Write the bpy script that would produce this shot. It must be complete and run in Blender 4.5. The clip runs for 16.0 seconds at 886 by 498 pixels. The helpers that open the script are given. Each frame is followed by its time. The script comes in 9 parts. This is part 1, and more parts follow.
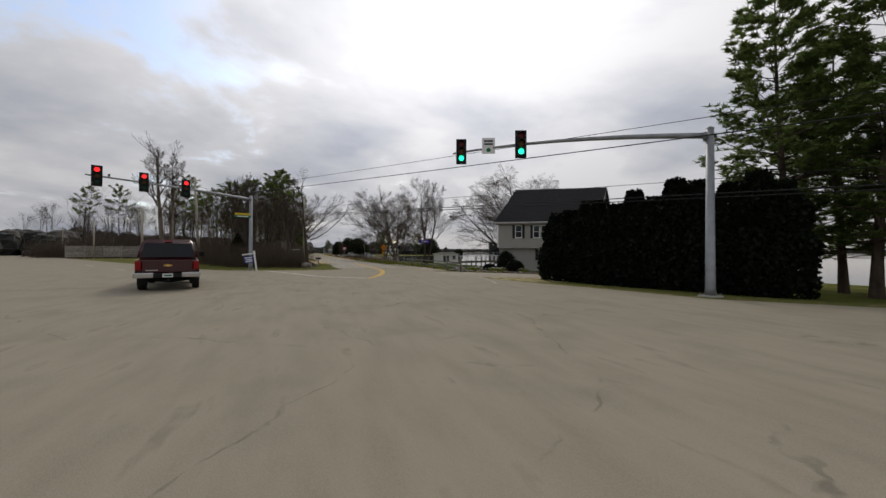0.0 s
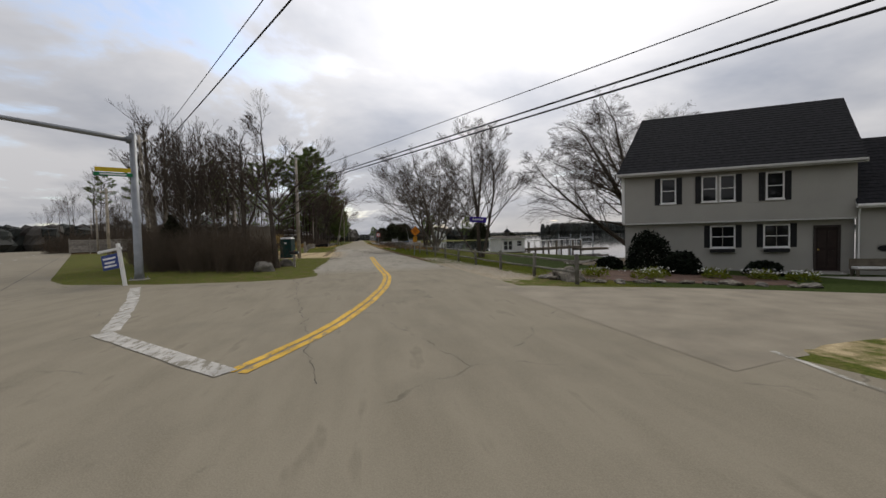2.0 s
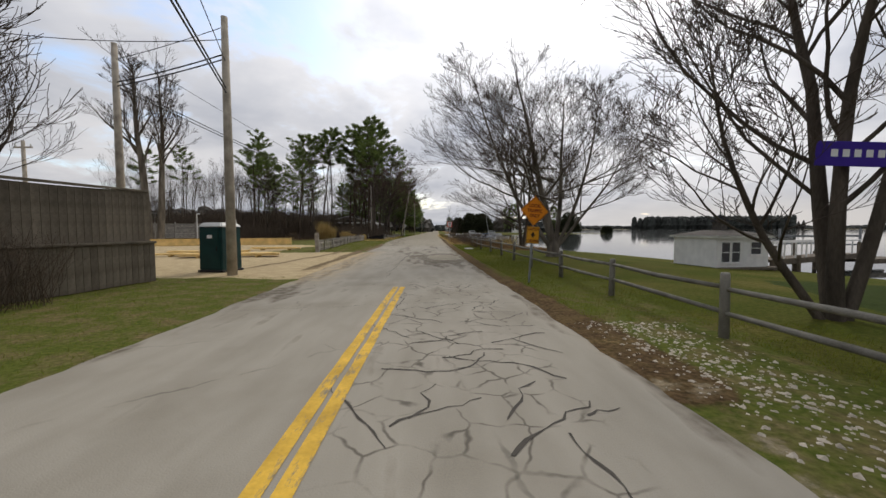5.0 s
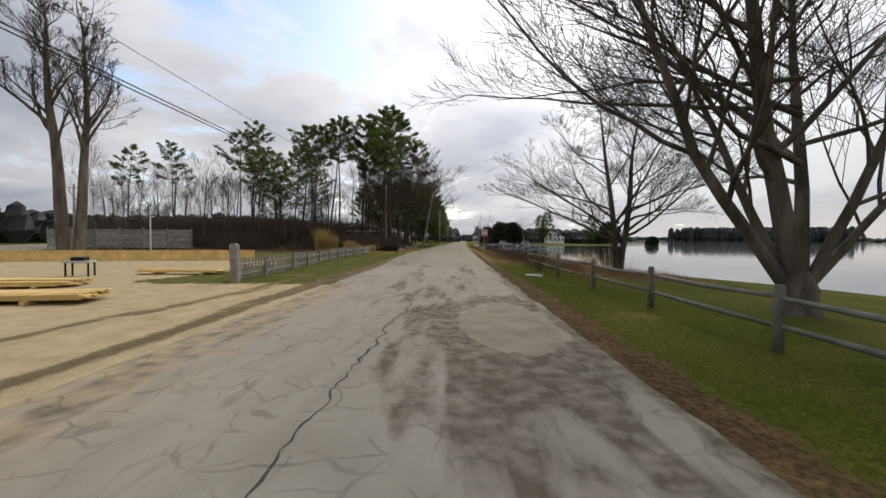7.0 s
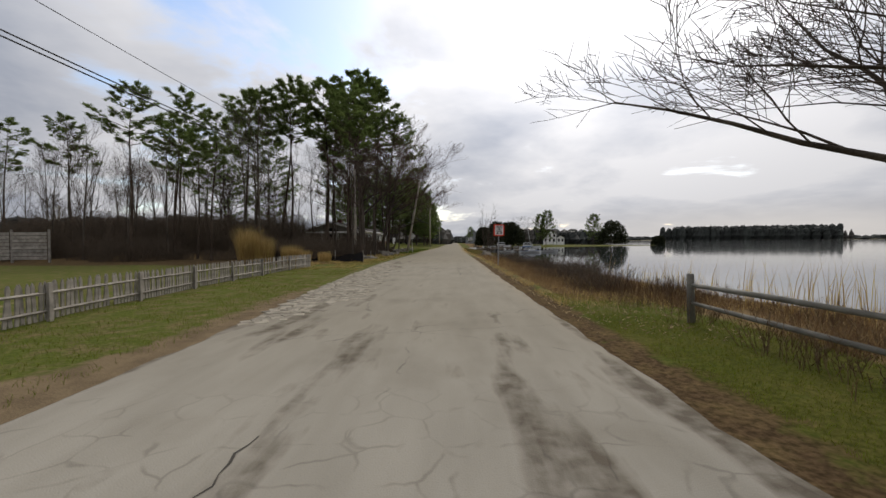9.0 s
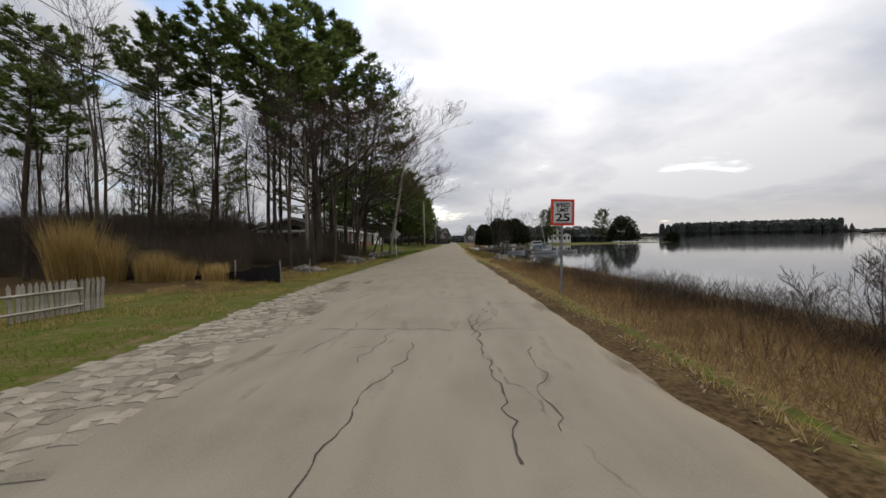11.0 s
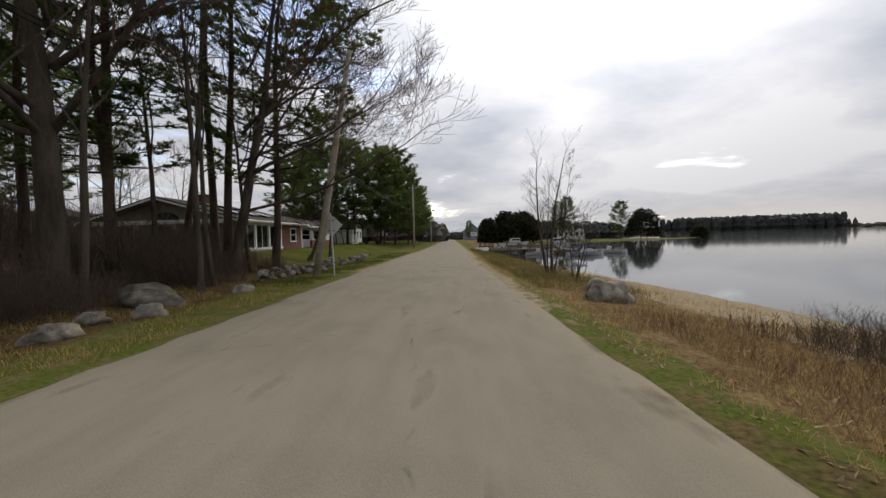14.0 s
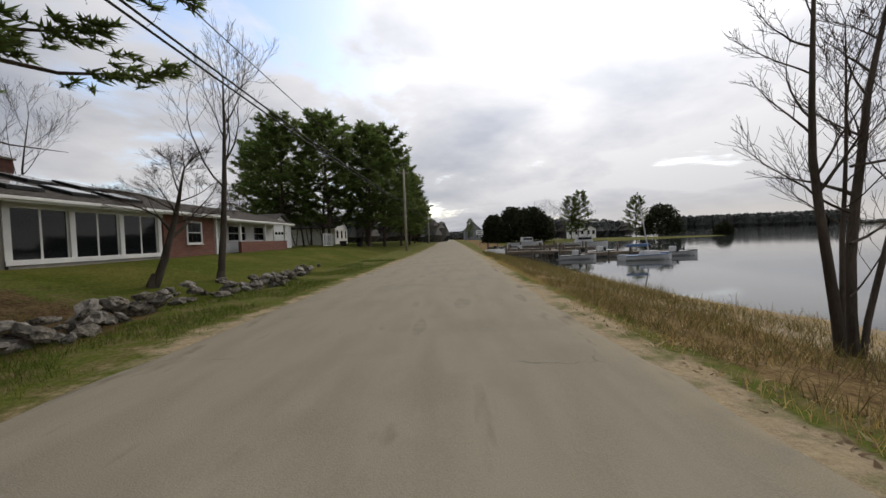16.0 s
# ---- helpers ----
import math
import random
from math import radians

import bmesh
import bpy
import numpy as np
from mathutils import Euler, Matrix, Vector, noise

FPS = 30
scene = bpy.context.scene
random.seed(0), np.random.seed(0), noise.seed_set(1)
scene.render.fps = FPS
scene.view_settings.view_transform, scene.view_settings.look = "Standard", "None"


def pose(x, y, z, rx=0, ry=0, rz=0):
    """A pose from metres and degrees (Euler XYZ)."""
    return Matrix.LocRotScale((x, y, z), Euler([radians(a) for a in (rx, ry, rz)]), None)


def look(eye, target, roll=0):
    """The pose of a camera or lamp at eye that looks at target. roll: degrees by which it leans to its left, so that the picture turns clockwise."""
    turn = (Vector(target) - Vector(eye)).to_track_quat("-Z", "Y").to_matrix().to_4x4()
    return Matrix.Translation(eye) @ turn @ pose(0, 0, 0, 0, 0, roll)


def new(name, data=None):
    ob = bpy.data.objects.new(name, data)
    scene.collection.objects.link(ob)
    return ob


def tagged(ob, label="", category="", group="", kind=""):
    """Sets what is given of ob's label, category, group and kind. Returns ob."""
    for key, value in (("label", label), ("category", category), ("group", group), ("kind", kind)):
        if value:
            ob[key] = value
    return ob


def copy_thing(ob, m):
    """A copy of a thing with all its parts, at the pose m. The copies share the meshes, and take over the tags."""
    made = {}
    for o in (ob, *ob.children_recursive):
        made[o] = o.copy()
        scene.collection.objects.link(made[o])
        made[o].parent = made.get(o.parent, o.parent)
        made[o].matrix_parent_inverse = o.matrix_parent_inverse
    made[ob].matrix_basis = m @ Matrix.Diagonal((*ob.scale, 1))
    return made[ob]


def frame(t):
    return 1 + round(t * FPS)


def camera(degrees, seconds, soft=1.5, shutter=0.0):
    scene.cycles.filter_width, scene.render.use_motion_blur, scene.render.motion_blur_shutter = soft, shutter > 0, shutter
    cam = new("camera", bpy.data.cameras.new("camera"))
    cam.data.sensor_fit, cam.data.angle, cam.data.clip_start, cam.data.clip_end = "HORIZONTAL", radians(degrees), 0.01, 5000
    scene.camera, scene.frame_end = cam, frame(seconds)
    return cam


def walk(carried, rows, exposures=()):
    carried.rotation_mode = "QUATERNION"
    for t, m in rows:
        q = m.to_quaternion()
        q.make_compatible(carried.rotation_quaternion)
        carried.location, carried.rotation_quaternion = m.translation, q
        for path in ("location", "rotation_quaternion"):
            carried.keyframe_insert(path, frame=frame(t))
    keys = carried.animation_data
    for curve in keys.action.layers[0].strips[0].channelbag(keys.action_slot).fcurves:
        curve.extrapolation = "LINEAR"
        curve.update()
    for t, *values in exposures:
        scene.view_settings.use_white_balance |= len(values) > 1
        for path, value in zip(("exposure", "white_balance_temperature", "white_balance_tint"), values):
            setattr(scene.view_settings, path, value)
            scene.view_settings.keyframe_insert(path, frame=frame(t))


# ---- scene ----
cam = camera(100.0, 16.0)
PATH = [
    (0, (-5.263, -57.724, 1.507), (-4.568, -55.849, 1.521), 0.16),
    (0.5, (-3.893, -53.745, 1.503), (-3.264, -51.847, 1.531), 0.64),
    (1, (-2.645, -49.821, 1.494), (-2.076, -47.904, 1.530), 0.34),
    (1.5, (-1.489, -45.640, 1.519), (-0.974, -43.708, 1.476), -0.92),
    (2, (-0.540, -41.509, 1.510), (-0.098, -39.560, 1.444), -1.31),
    (2.5, (0.147, -37.694, 1.497), (0.521, -35.731, 1.405), -0.82),
    (3, (0.663, -34.096, 1.523), (0.965, -32.121, 1.428), -1.00),
    (3.5, (1.045, -30.537, 1.534), (1.258, -28.551, 1.434), -1.60),
    (4, (1.294, -26.996, 1.450), (1.425, -25.003, 1.348), -1.52),
    (4.2, (1.372, -25.503, 1.494), (1.473, -23.509, 1.383), -1.15),
    (6.3, (1.209, -13.499, 1.525), (1.139, -11.502, 1.467), 0.20),
    (6.5, (1.118, -11.771, 1.488), (1.019, -9.774, 1.443), 0.17),
    (7, (0.945, -8.025, 1.481), (0.841, -6.029, 1.427), 0.33),
    (7.5, (0.756, -4.217, 1.477), (0.672, -2.220, 1.418), 0.12),
    (8, (0.587, -0.449, 1.511), (0.521, 1.549, 1.466), -0.09),
    (8.2, (0.527, 1.043, 1.503), (0.464, 3.041, 1.463), -0.05),
    (10.3, (0.232, 14.821, 1.500), (0.175, 16.820, 1.451), -0.98),
    (10.5, (0.208, 16.196, 1.488), (0.154, 18.194, 1.442), -0.69),
    (11, (0.203, 19.670, 1.466), (0.155, 21.669, 1.421), -1.19),
    (11.5, (0.158, 22.928, 1.480), (0.114, 24.928, 1.444), -1.34),
    (12, (0.089, 26.015, 1.517), (0.056, 28.015, 1.480), -1.07),
    (12.5, (0.073, 29.146, 1.511), (0.043, 31.145, 1.468), -1.48),
    (13, (0.043, 32.490, 1.520), (0.014, 34.489, 1.465), -1.67),
    (13.5, (0.006, 35.947, 1.513), (-0.029, 37.946, 1.460), -1.58),
    (14, (-0.020, 39.027, 1.527), (-0.055, 41.025, 1.465), -1.53),
    (14.5, (-0.082, 42.392, 1.524), (-0.121, 44.390, 1.470), -1.46),
    (15, (-0.141, 45.576, 1.549), (-0.171, 47.575, 1.491), -1.31),
    (15.5, (-0.290, 48.859, 1.477), (-0.313, 50.858, 1.418), -1.27),
    (16, (-0.492, 51.991, 1.404), (-0.519, 53.990, 1.343), -1.99),
]
walk(cam, [(t, look(eye, target, roll)) for t, eye, target, roll in PATH],
     exposures=[(0, -0.25), (1.5, -0.22), (3.0, -0.06), (4.2, 0.02), (6.5, 0.14), (7.5, 0.08), (9.0, 0.0), (16, 0.0)])

# ---- light and sky ----
SUN_EL, SUN_AZ = radians(42), radians(22)      # height of the sun and its turn to the right of +y
SUN_DIR = Vector((math.sin(SUN_AZ) * math.cos(SUN_EL), math.cos(SUN_AZ) * math.cos(SUN_EL), math.sin(SUN_EL)))
world = bpy.data.worlds.new("sky")
scene.world = world
world.use_nodes = True
wt = world.node_tree
wt.nodes.clear()


def wn(kind, **kw):
    n = wt.nodes.new(kind)
    for k, v in kw.items():
        n.inputs[int(k[1:]) if k[0] == "i" and k[1:].isdigit() else k].default_value = v
    return n


def wmath(op, a, b=None):
    n = wt.nodes.new("ShaderNodeMath")
    n.operation = op
    for i, v in enumerate((a, b)):
        if v is None:
            continue
        if isinstance(v, (int, float)):
            n.inputs[i].default_value = v
        else:
            wt.links.new(v, n.inputs[i])
    return n.outputs[0]


sky = wt.nodes.new("ShaderNodeTexSky")
sky.sky_type, sky.sun_disc, sky.sun_elevation, sky.sun_rotation = "NISHITA", False, SUN_EL, SUN_AZ
sky.air_density, sky.dust_density = 1.0, 1.5
tc = wt.nodes.new("ShaderNodeTexCoord")
sep = wt.nodes.new("ShaderNodeSeparateXYZ")
wt.links.new(tc.outputs["Generated"], sep.inputs[0])
up = wmath("ADD", wmath("MAXIMUM", sep.outputs[2], 0.0), 0.20)
flat = wt.nodes.new("ShaderNodeCombineXYZ")
wt.links.new(wmath("DIVIDE", sep.outputs[0], up), flat.inputs[0])
wt.links.new(wmath("DIVIDE", sep.outputs[1], up), flat.inputs[1])


def wrange(value, a, b, c=0.0, d=1.0, smooth=True):
    n = wt.nodes.new("ShaderNodeMapRange")
    n.interpolation_type = "SMOOTHSTEP" if smooth else "LINEAR"
    for i, v in enumerate((a, b, c, d)):
        n.inputs[i + 1].default_value = v
    wt.links.new(value, n.inputs[0])
    return n.outputs[0]


def facing(direction, power):
    n = wt.nodes.new("ShaderNodeVectorMath")
    n.operation = "DOT_PRODUCT"
    n.inputs[1].default_value = Vector(direction).normalized()
    wt.links.new(tc.outputs["Generated"], n.inputs[0])
    return wmath("POWER", wmath("MAXIMUM", n.outputs["Value"], 0.0), power)


billow = wn("ShaderNodeTexNoise", Scale=1.5, Detail=9.0, Roughness=0.56, Distortion=0.3)
wt.links.new(flat.outputs[0], billow.inputs["Vector"])
layer = wn("ShaderNodeTexNoise", Scale=0.62, Detail=6.0, Roughness=0.52, Distortion=0.25)
wt.links.new(flat.outputs[0], layer.inputs["Vector"])
# breaks of blue, most of them high over the land side
gap = wmath("MULTIPLY", facing((-0.27, 0.84, 0.50), 26.0), 0.20)
cover = wrange(wmath("SUBTRACT", wmath("ADD", billow.outputs[0], wmath("MULTIPLY", sep.outputs[0], 0.08)), gap), 0.24, 0.41)
glow = facing(SUN_DIR, 7.0)
dull = wmath("SUBTRACT", wmath("ADD", layer.outputs[0], wmath("MULTIPLY", wmath("SUBTRACT", billow.outputs[0], 0.5), 0.35)), wmath("MULTIPLY", glow, 0.10))
grey = wrange(dull, 0.40, 0.64, smooth=False)
shade = wt.nodes.new("ShaderNodeMix")
shade.data_type = "RGBA"
shade.inputs[6].default_value, shade.inputs[7].default_value = (0.965, 0.955, 0.98, 1), (0.495, 0.53, 0.62, 1)
wt.links.new(grey, shade.inputs[0])
# thin pale haze low over the bay
haze = wt.nodes.new("ShaderNodeMix")
haze.data_type = "RGBA"
haze.inputs[7].default_value = (0.95, 0.90, 0.86, 1)
wt.links.new(wmath("MULTIPLY", wrange(sep.outputs[2], 0.015, 0.10, 0.9, 0.0), wrange(sep.outputs[0], 0.05, 0.6)), haze.inputs[0])
wt.links.new(shade.outputs[2], haze.inputs[6])
lit = wt.nodes.new("ShaderNodeVectorMath")
lit.operation = "SCALE"
wt.links.new(haze.outputs[2], lit.inputs[0])
low = wrange(sep.outputs[2], 0.05, 0.45, 0.75, 1.0, smooth=False)
wt.links.new(wmath("MULTIPLY", wmath("ADD", wmath("MULTIPLY", glow, 0.75), 0.83), low), lit.inputs["Scale"])
blue = wt.nodes.new("ShaderNodeVectorMath")
blue.operation = "SCALE"
blue.inputs["Scale"].default_value = 0.21
wt.links.new(sky.outputs[0], blue.inputs[0])
both = wt.nodes.new("ShaderNodeMix")
both.data_type = "RGBA"
wt.links.new(cover, both.inputs[0])
wt.links.new(blue.outputs[0], both.inputs[6])
wt.links.new(lit.outputs[0], both.inputs[7])
back = wt.nodes.new("ShaderNodeBackground")
back.inputs[1].default_value = 1.0
wt.links.new(both.outputs[2], back.inputs[0])
wt.links.new(back.outputs[0], wt.nodes.new("ShaderNodeOutputWorld").inputs[0])

sun = new("sun", bpy.data.lights.new("sun", "SUN"))
sun.data.energy, sun.data.angle, sun.data.color = 1.15, radians(12), (1.0, 0.93, 0.83)
sun.matrix_world = look(SUN_DIR * 60, (0, 0, 0))

# ---- materials ----


def surface(name, base, rough=0.8, var=0.25, scale=3.0, fine=40.0, bump=0.3, metal=0.0, tint=None, each=0.0, spec=0.25, grain=1.0):
    """A procedural surface: two scales of variation, fine relief, and a little difference from piece to piece."""
    m = bpy.data.materials.new(name)
    m.use_nodes = True
    nt = m.node_tree
    b = nt.nodes["Principled BSDF"]
    co = nt.nodes.new("ShaderNodeTexCoord")
    n1, n2 = nt.nodes.new("ShaderNodeTexNoise"), nt.nodes.new("ShaderNodeTexNoise")
    for n, s, d in ((n1, scale, 4.0), (n2, fine, 3.0)):
        n.inputs["Scale"].default_value, n.inputs["Detail"].default_value = s, d
        if grain != 1.0:
            mp = nt.nodes.new("ShaderNodeMapping")
            mp.inputs["Scale"].default_value = (1.0, 1.0, grain)
            nt.links.new(co.outputs["Object"], mp.inputs["Vector"])
            nt.links.new(mp.outputs[0], n.inputs["Vector"])
        else:
            nt.links.new(co.outputs["Object"], n.inputs["Vector"])
    r1 = nt.nodes.new("ShaderNodeMix")
    r1.data_type = "RGBA"
    dark = [c * (1 - var) for c in base]
    light = [min(1, c * (1 + var)) for c in (tint or base)]
    r1.inputs[6].default_value, r1.inputs[7].default_value = (*dark, 1), (*light, 1)
    st = nt.nodes.new("ShaderNodeMapRange")
    st.inputs[1].default_value, st.inputs[2].default_value = 0.3, 0.7
    nt.links.new(n1.outputs[0], st.inputs[0])
    nt.links.new(st.outputs[0], r1.inputs[0])
    hv = nt.nodes.new("ShaderNodeHueSaturation")
    vr = nt.nodes.new("ShaderNodeMapRange")
    vr.inputs[3].default_value, vr.inputs[4].default_value = 1 - var * 0.7, 1 + var * 0.7
    nt.links.new(n2.outputs[0], vr.inputs[0])
    value = vr.outputs[0]
    if each:
        oi = nt.nodes.new("ShaderNodeObjectInfo")
        rr = nt.nodes.new("ShaderNodeMapRange")
        rr.inputs[3].default_value, rr.inputs[4].default_value = 1 - each, 1 + each
        nt.links.new(oi.outputs["Random"], rr.inputs[0])
        mu = nt.nodes.new("ShaderNodeMath")
        mu.operation = "MULTIPLY"
        nt.links.new(value, mu.inputs[0])
        nt.links.new(rr.outputs[0], mu.inputs[1])
        value = mu.outputs[0]
    nt.links.new(value, hv.inputs["Value"])
    nt.links.new(r1.outputs[2], hv.inputs["Color"])
    nt.links.new(hv.outputs[0], b.inputs["Base Color"])
    b.inputs["Roughness"].default_value, b.inputs["Metallic"].default_value = rough, metal
    b.inputs["Specular IOR Level"].default_value = spec
    if bump:
        bp = nt.nodes.new("ShaderNodeBump")
        bp.inputs["Strength"].default_value, bp.inputs["Distance"].default_value = bump, 0.02
        nt.links.new(n2.outputs[0], bp.inputs["Height"])
        nt.links.new(bp.outputs[0], b.inputs["Normal"])
    return m


def leafy(name, base, var=0.4, rough=0.6, thin=0.4):
    """Foliage and grass: each leaf or blade differs from its neighbours."""
    m = bpy.data.materials.new(name)
    m.use_nodes = True
    nt = m.node_tree
    b = nt.nodes["Principled BSDF"]
    ge, hv, vr = nt.nodes.new("ShaderNodeNewGeometry"), nt.nodes.new("ShaderNodeHueSaturation"), nt.nodes.new("ShaderNodeMapRange")
    vr.inputs[3].default_value, vr.inputs[4].default_value = 1 - var, 1 + var
    hr = nt.nodes.new("ShaderNodeMapRange")
    hr.inputs[3].default_value, hr.inputs[4].default_value = 0.485, 0.515
    nt.links.new(ge.outputs["Random Per Island"], vr.inputs[0])
    nt.links.new(ge.outputs["Random Per Island"], hr.inputs[0])
    nt.links.new(vr.outputs[0], hv.inputs["Value"])
    nt.links.new(hr.outputs[0], hv.inputs["Hue"])
    hv.inputs["Color"].default_value = (*base, 1)
    nt.links.new(hv.outputs[0], b.inputs["Base Color"])
    b.inputs["Roughness"].default_value = rough
    b.inputs["Specular IOR Level"].default_value = 0.08
    if thin:
        tr, mx = nt.nodes.new("ShaderNodeBsdfTranslucent"), nt.nodes.new("ShaderNodeMixShader")
        nt.links.new(hv.outputs[0], tr.inputs["Color"])
        mx.inputs[0].default_value = thin
        nt.links.new(b.outputs[0], mx.inputs[1])
        nt.links.new(tr.outputs[0], mx.inputs[2])
        nt.links.new(mx.outputs[0], nt.nodes["Material Output"].inputs["Surface"])
    return m


def glowing(name, colour, strength):
    m = bpy.data.materials.new(name)
    m.use_nodes = True
    b = m.node_tree.nodes["Principled BSDF"]
    b.inputs["Base Color"].default_value = (*colour, 1)
    b.inputs["Emission Color"].default_value, b.inputs["Emission Strength"].default_value = (*colour, 1), strength
    return m


def glassy(name, colour, rough=0.04):
    """A dark pane that mirrors what is outside."""
    m = surface(name, colour, rough, 0.15, 1.5, 12, 0.0, spec=0.35)
    return m


BARK = surface("bark_grey", (0.080, 0.066, 0.052), 0.95, 0.5, 3, 38, 1.0, grain=0.22, spec=0.1)
BARK_PALE = surface("bark_pale", (0.125, 0.108, 0.086), 0.95, 0.5, 3, 38, 1.0, grain=0.22, spec=0.1)
TWIG = surface("twig", (0.062, 0.047, 0.036), 0.9, 0.25, 3, 30, 0.0)
TWIG_RED = surface("twig_reddish", (0.105, 0.068, 0.054), 0.9, 0.25, 3, 30, 0.0)
BRUSHWOOD = surface("brush_stems", (0.088, 0.066, 0.046), 0.9, 0.3, 3, 30, 0.0)
PINEBARK = surface("pine_bark", (0.075, 0.056, 0.042), 0.95, 0.5, 3, 32, 1.0, grain=0.25, spec=0.1)
NEEDLE = leafy("pine_needles", (0.145, 0.19, 0.058), thin=0.55)
# Hedge and shrub leaves: backlit shade is put into this near-black colour.
LEAF_SHADED = leafy("shaded_evergreen_leaf", (0.008, 0.0115, 0.006), thin=0.0)
CEDAR = leafy("cedar_leaf", (0.03, 0.034, 0.017))
WEATHERED = surface("weathered_wood", (0.27, 0.245, 0.21), 0.9, 0.3, 4, 45, 0.4, each=0.18)
RAILWOOD = surface("grey_rail_wood", (0.17, 0.16, 0.135), 0.9, 0.3, 4, 45, 0.4, each=0.15)
DARKBOARD = surface("dark_board", (0.125, 0.106, 0.08), 0.9, 0.35, 3, 35, 0.4, each=0.2)
LUMBER = surface("fresh_lumber", (0.70, 0.49, 0.19), 0.75, 0.18, 2, 40, 0.2, each=0.12)
POLEWOOD = surface("pole_wood", (0.34, 0.30, 0.24), 0.9, 0.3, 3, 30, 0.4)
STEEL = surface("galvanised_steel", (0.27, 0.28, 0.29), 0.5, 0.15, 3, 30, 0.1, metal=0.6)
STEELD = surface("aged_steel", (0.19, 0.20, 0.21), 0.55, 0.2, 3, 30, 0.1, metal=0.5)
BLACKP = surface("black_paint", (0.012, 0.012, 0.012), 0.6, 0.2, 5, 40, 0.1)
CABLE = surface("cable_black", (0.02, 0.02, 0.02), 0.7, 0.1, 5, 40, 0.0)
WHITE = surface("white_paint", (0.74, 0.73, 0.70), 0.6, 0.08, 2, 30, 0.1)
SIDING = surface("beige_siding", (0.35, 0.335, 0.295), 0.7, 0.06, 0.8, 30, 0.1)
DULLTRIM = surface("dull_white_trim", (0.5, 0.49, 0.46), 0.7, 0.1, 2, 30, 0.1)
SHINGLE = surface("dark_shingle", (0.019, 0.019, 0.021), 0.95, 0.3, 6, 18, 0.5, spec=0.1)
SHINGLE2 = surface("brown_shingle", (0.085, 0.075, 0.065), 0.95, 0.3, 6, 18, 0.5)
SHUTTER = surface("black_shutter", (0.012, 0.012, 0.013), 0.5, 0.2, 6, 30, 0.1)
PANE = glassy("window_glass", (0.010, 0.011, 0.012))
PANE_TINT = glassy("tinted_glass", (0.006, 0.006, 0.007), 0.28)
STONE = surface("granite_stone", (0.14, 0.13, 0.113), 0.9, 0.35, 3, 22, 0.6, each=0.35, tint=(0.21, 0.19, 0.16))
STONED = surface("dark_stone", (0.1, 0.088, 0.068), 0.95, 0.6, 4, 26, 0.9, each=0.2, tint=(0.18, 0.16, 0.13))
ORANGE = surface("orange_sheeting", (0.72, 0.24, 0.015), 0.45, 0.06, 3, 40, 0.0)
SIGNWHITE = surface("sign_white", (0.74, 0.73, 0.72), 0.45, 0.06, 3, 40, 0.0)
SIGNRED = surface("sign_red", (0.75, 0.06, 0.025), 0.45, 0.08, 3, 40, 0.0)
SIGNBACK = surface("sign_aluminium", (0.5, 0.5, 0.47), 0.6, 0.1, 3, 20, 0.05, metal=0.15)
INK = surface("sign_black", (0.015, 0.014, 0.014), 0.5, 0.1, 3, 20, 0.0)
INKRED = surface("sign_dark_red_ink", (0.16, 0.02, 0.008), 0.5, 0.1, 3, 20, 0.0)
PURPLE = surface("purple_banner", (0.045, 0.02, 0.26), 0.6, 0.1, 3, 20, 0.05)
SALEBLUE = surface("sale_board_blue", (0.035, 0.06, 0.22), 0.5, 0.1, 3, 20, 0.0)
SGREEN = surface("street_green", (0.02, 0.17, 0.07), 0.5, 0.1, 3, 20, 0.0)
SYELLOW = surface("street_yellow", (0.55, 0.40, 0.02), 0.5, 0.1, 3, 20, 0.0)
MAROON = surface("maroon_car_paint", (0.04, 0.003, 0.005), 0.22, 0.08, 1, 20, 0.0, spec=0.6)
RUBBER = surface("rubber", (0.014, 0.014, 0.014), 0.85, 0.2, 6, 40, 0.2)
CHROME = surface("chrome", (0.55, 0.55, 0.56), 0.18, 0.06, 3, 30, 0.0, metal=1.0)
TAIL = surface("red_lens", (0.24, 0.008, 0.008), 0.2, 0.1, 3, 30, 0.0)
GOLD = surface("gold_badge", (0.62, 0.42, 0.12), 0.3, 0.1, 3, 30, 0.0, metal=0.7)
CARWHITE = surface("white_car_paint", (0.66, 0.66, 0.66), 0.25, 0.05, 1, 20, 0.0)
CARDARK = surface("dark_car_paint", (0.03, 0.03, 0.034), 0.25, 0.05, 1, 20, 0.0)
POTTY = surface("green_plastic", (0.006, 0.036, 0.034), 0.5, 0.15, 2, 25, 0.1)
POTTYROOF = surface("pale_plastic", (0.6, 0.6, 0.57), 0.5, 0.1, 2, 25, 0.1)
HULL = surface("white_hull", (0.50, 0.50, 0.49), 0.3, 0.1, 2, 20, 0.0)
HULLBLUE = surface("blue_cover", (0.09, 0.15, 0.26), 0.5, 0.15, 2, 20, 0.1)
DOCKWOOD = surface("dock_wood", (0.135, 0.11, 0.082), 0.9, 0.3, 3, 40, 0.4, each=0.2)
# Far leaves: the island's distance haze is put into this greyed colour.
FARLEAF = leafy("hazed_far_woods", (0.042, 0.045, 0.040), 0.35, thin=0.0)
FARBARE = leafy("far_bare_woods", (0.075, 0.068, 0.06), 0.35, thin=0.0)
GRASS = leafy("green_grass", (0.137, 0.154, 0.020), 0.35, 0.8)
STRAW = leafy("dry_straw_grass", (0.45, 0.32, 0.125), 0.35, 0.8)
REED = leafy("brown_marsh_grass", (0.21, 0.135, 0.068), 0.4, 0.85)
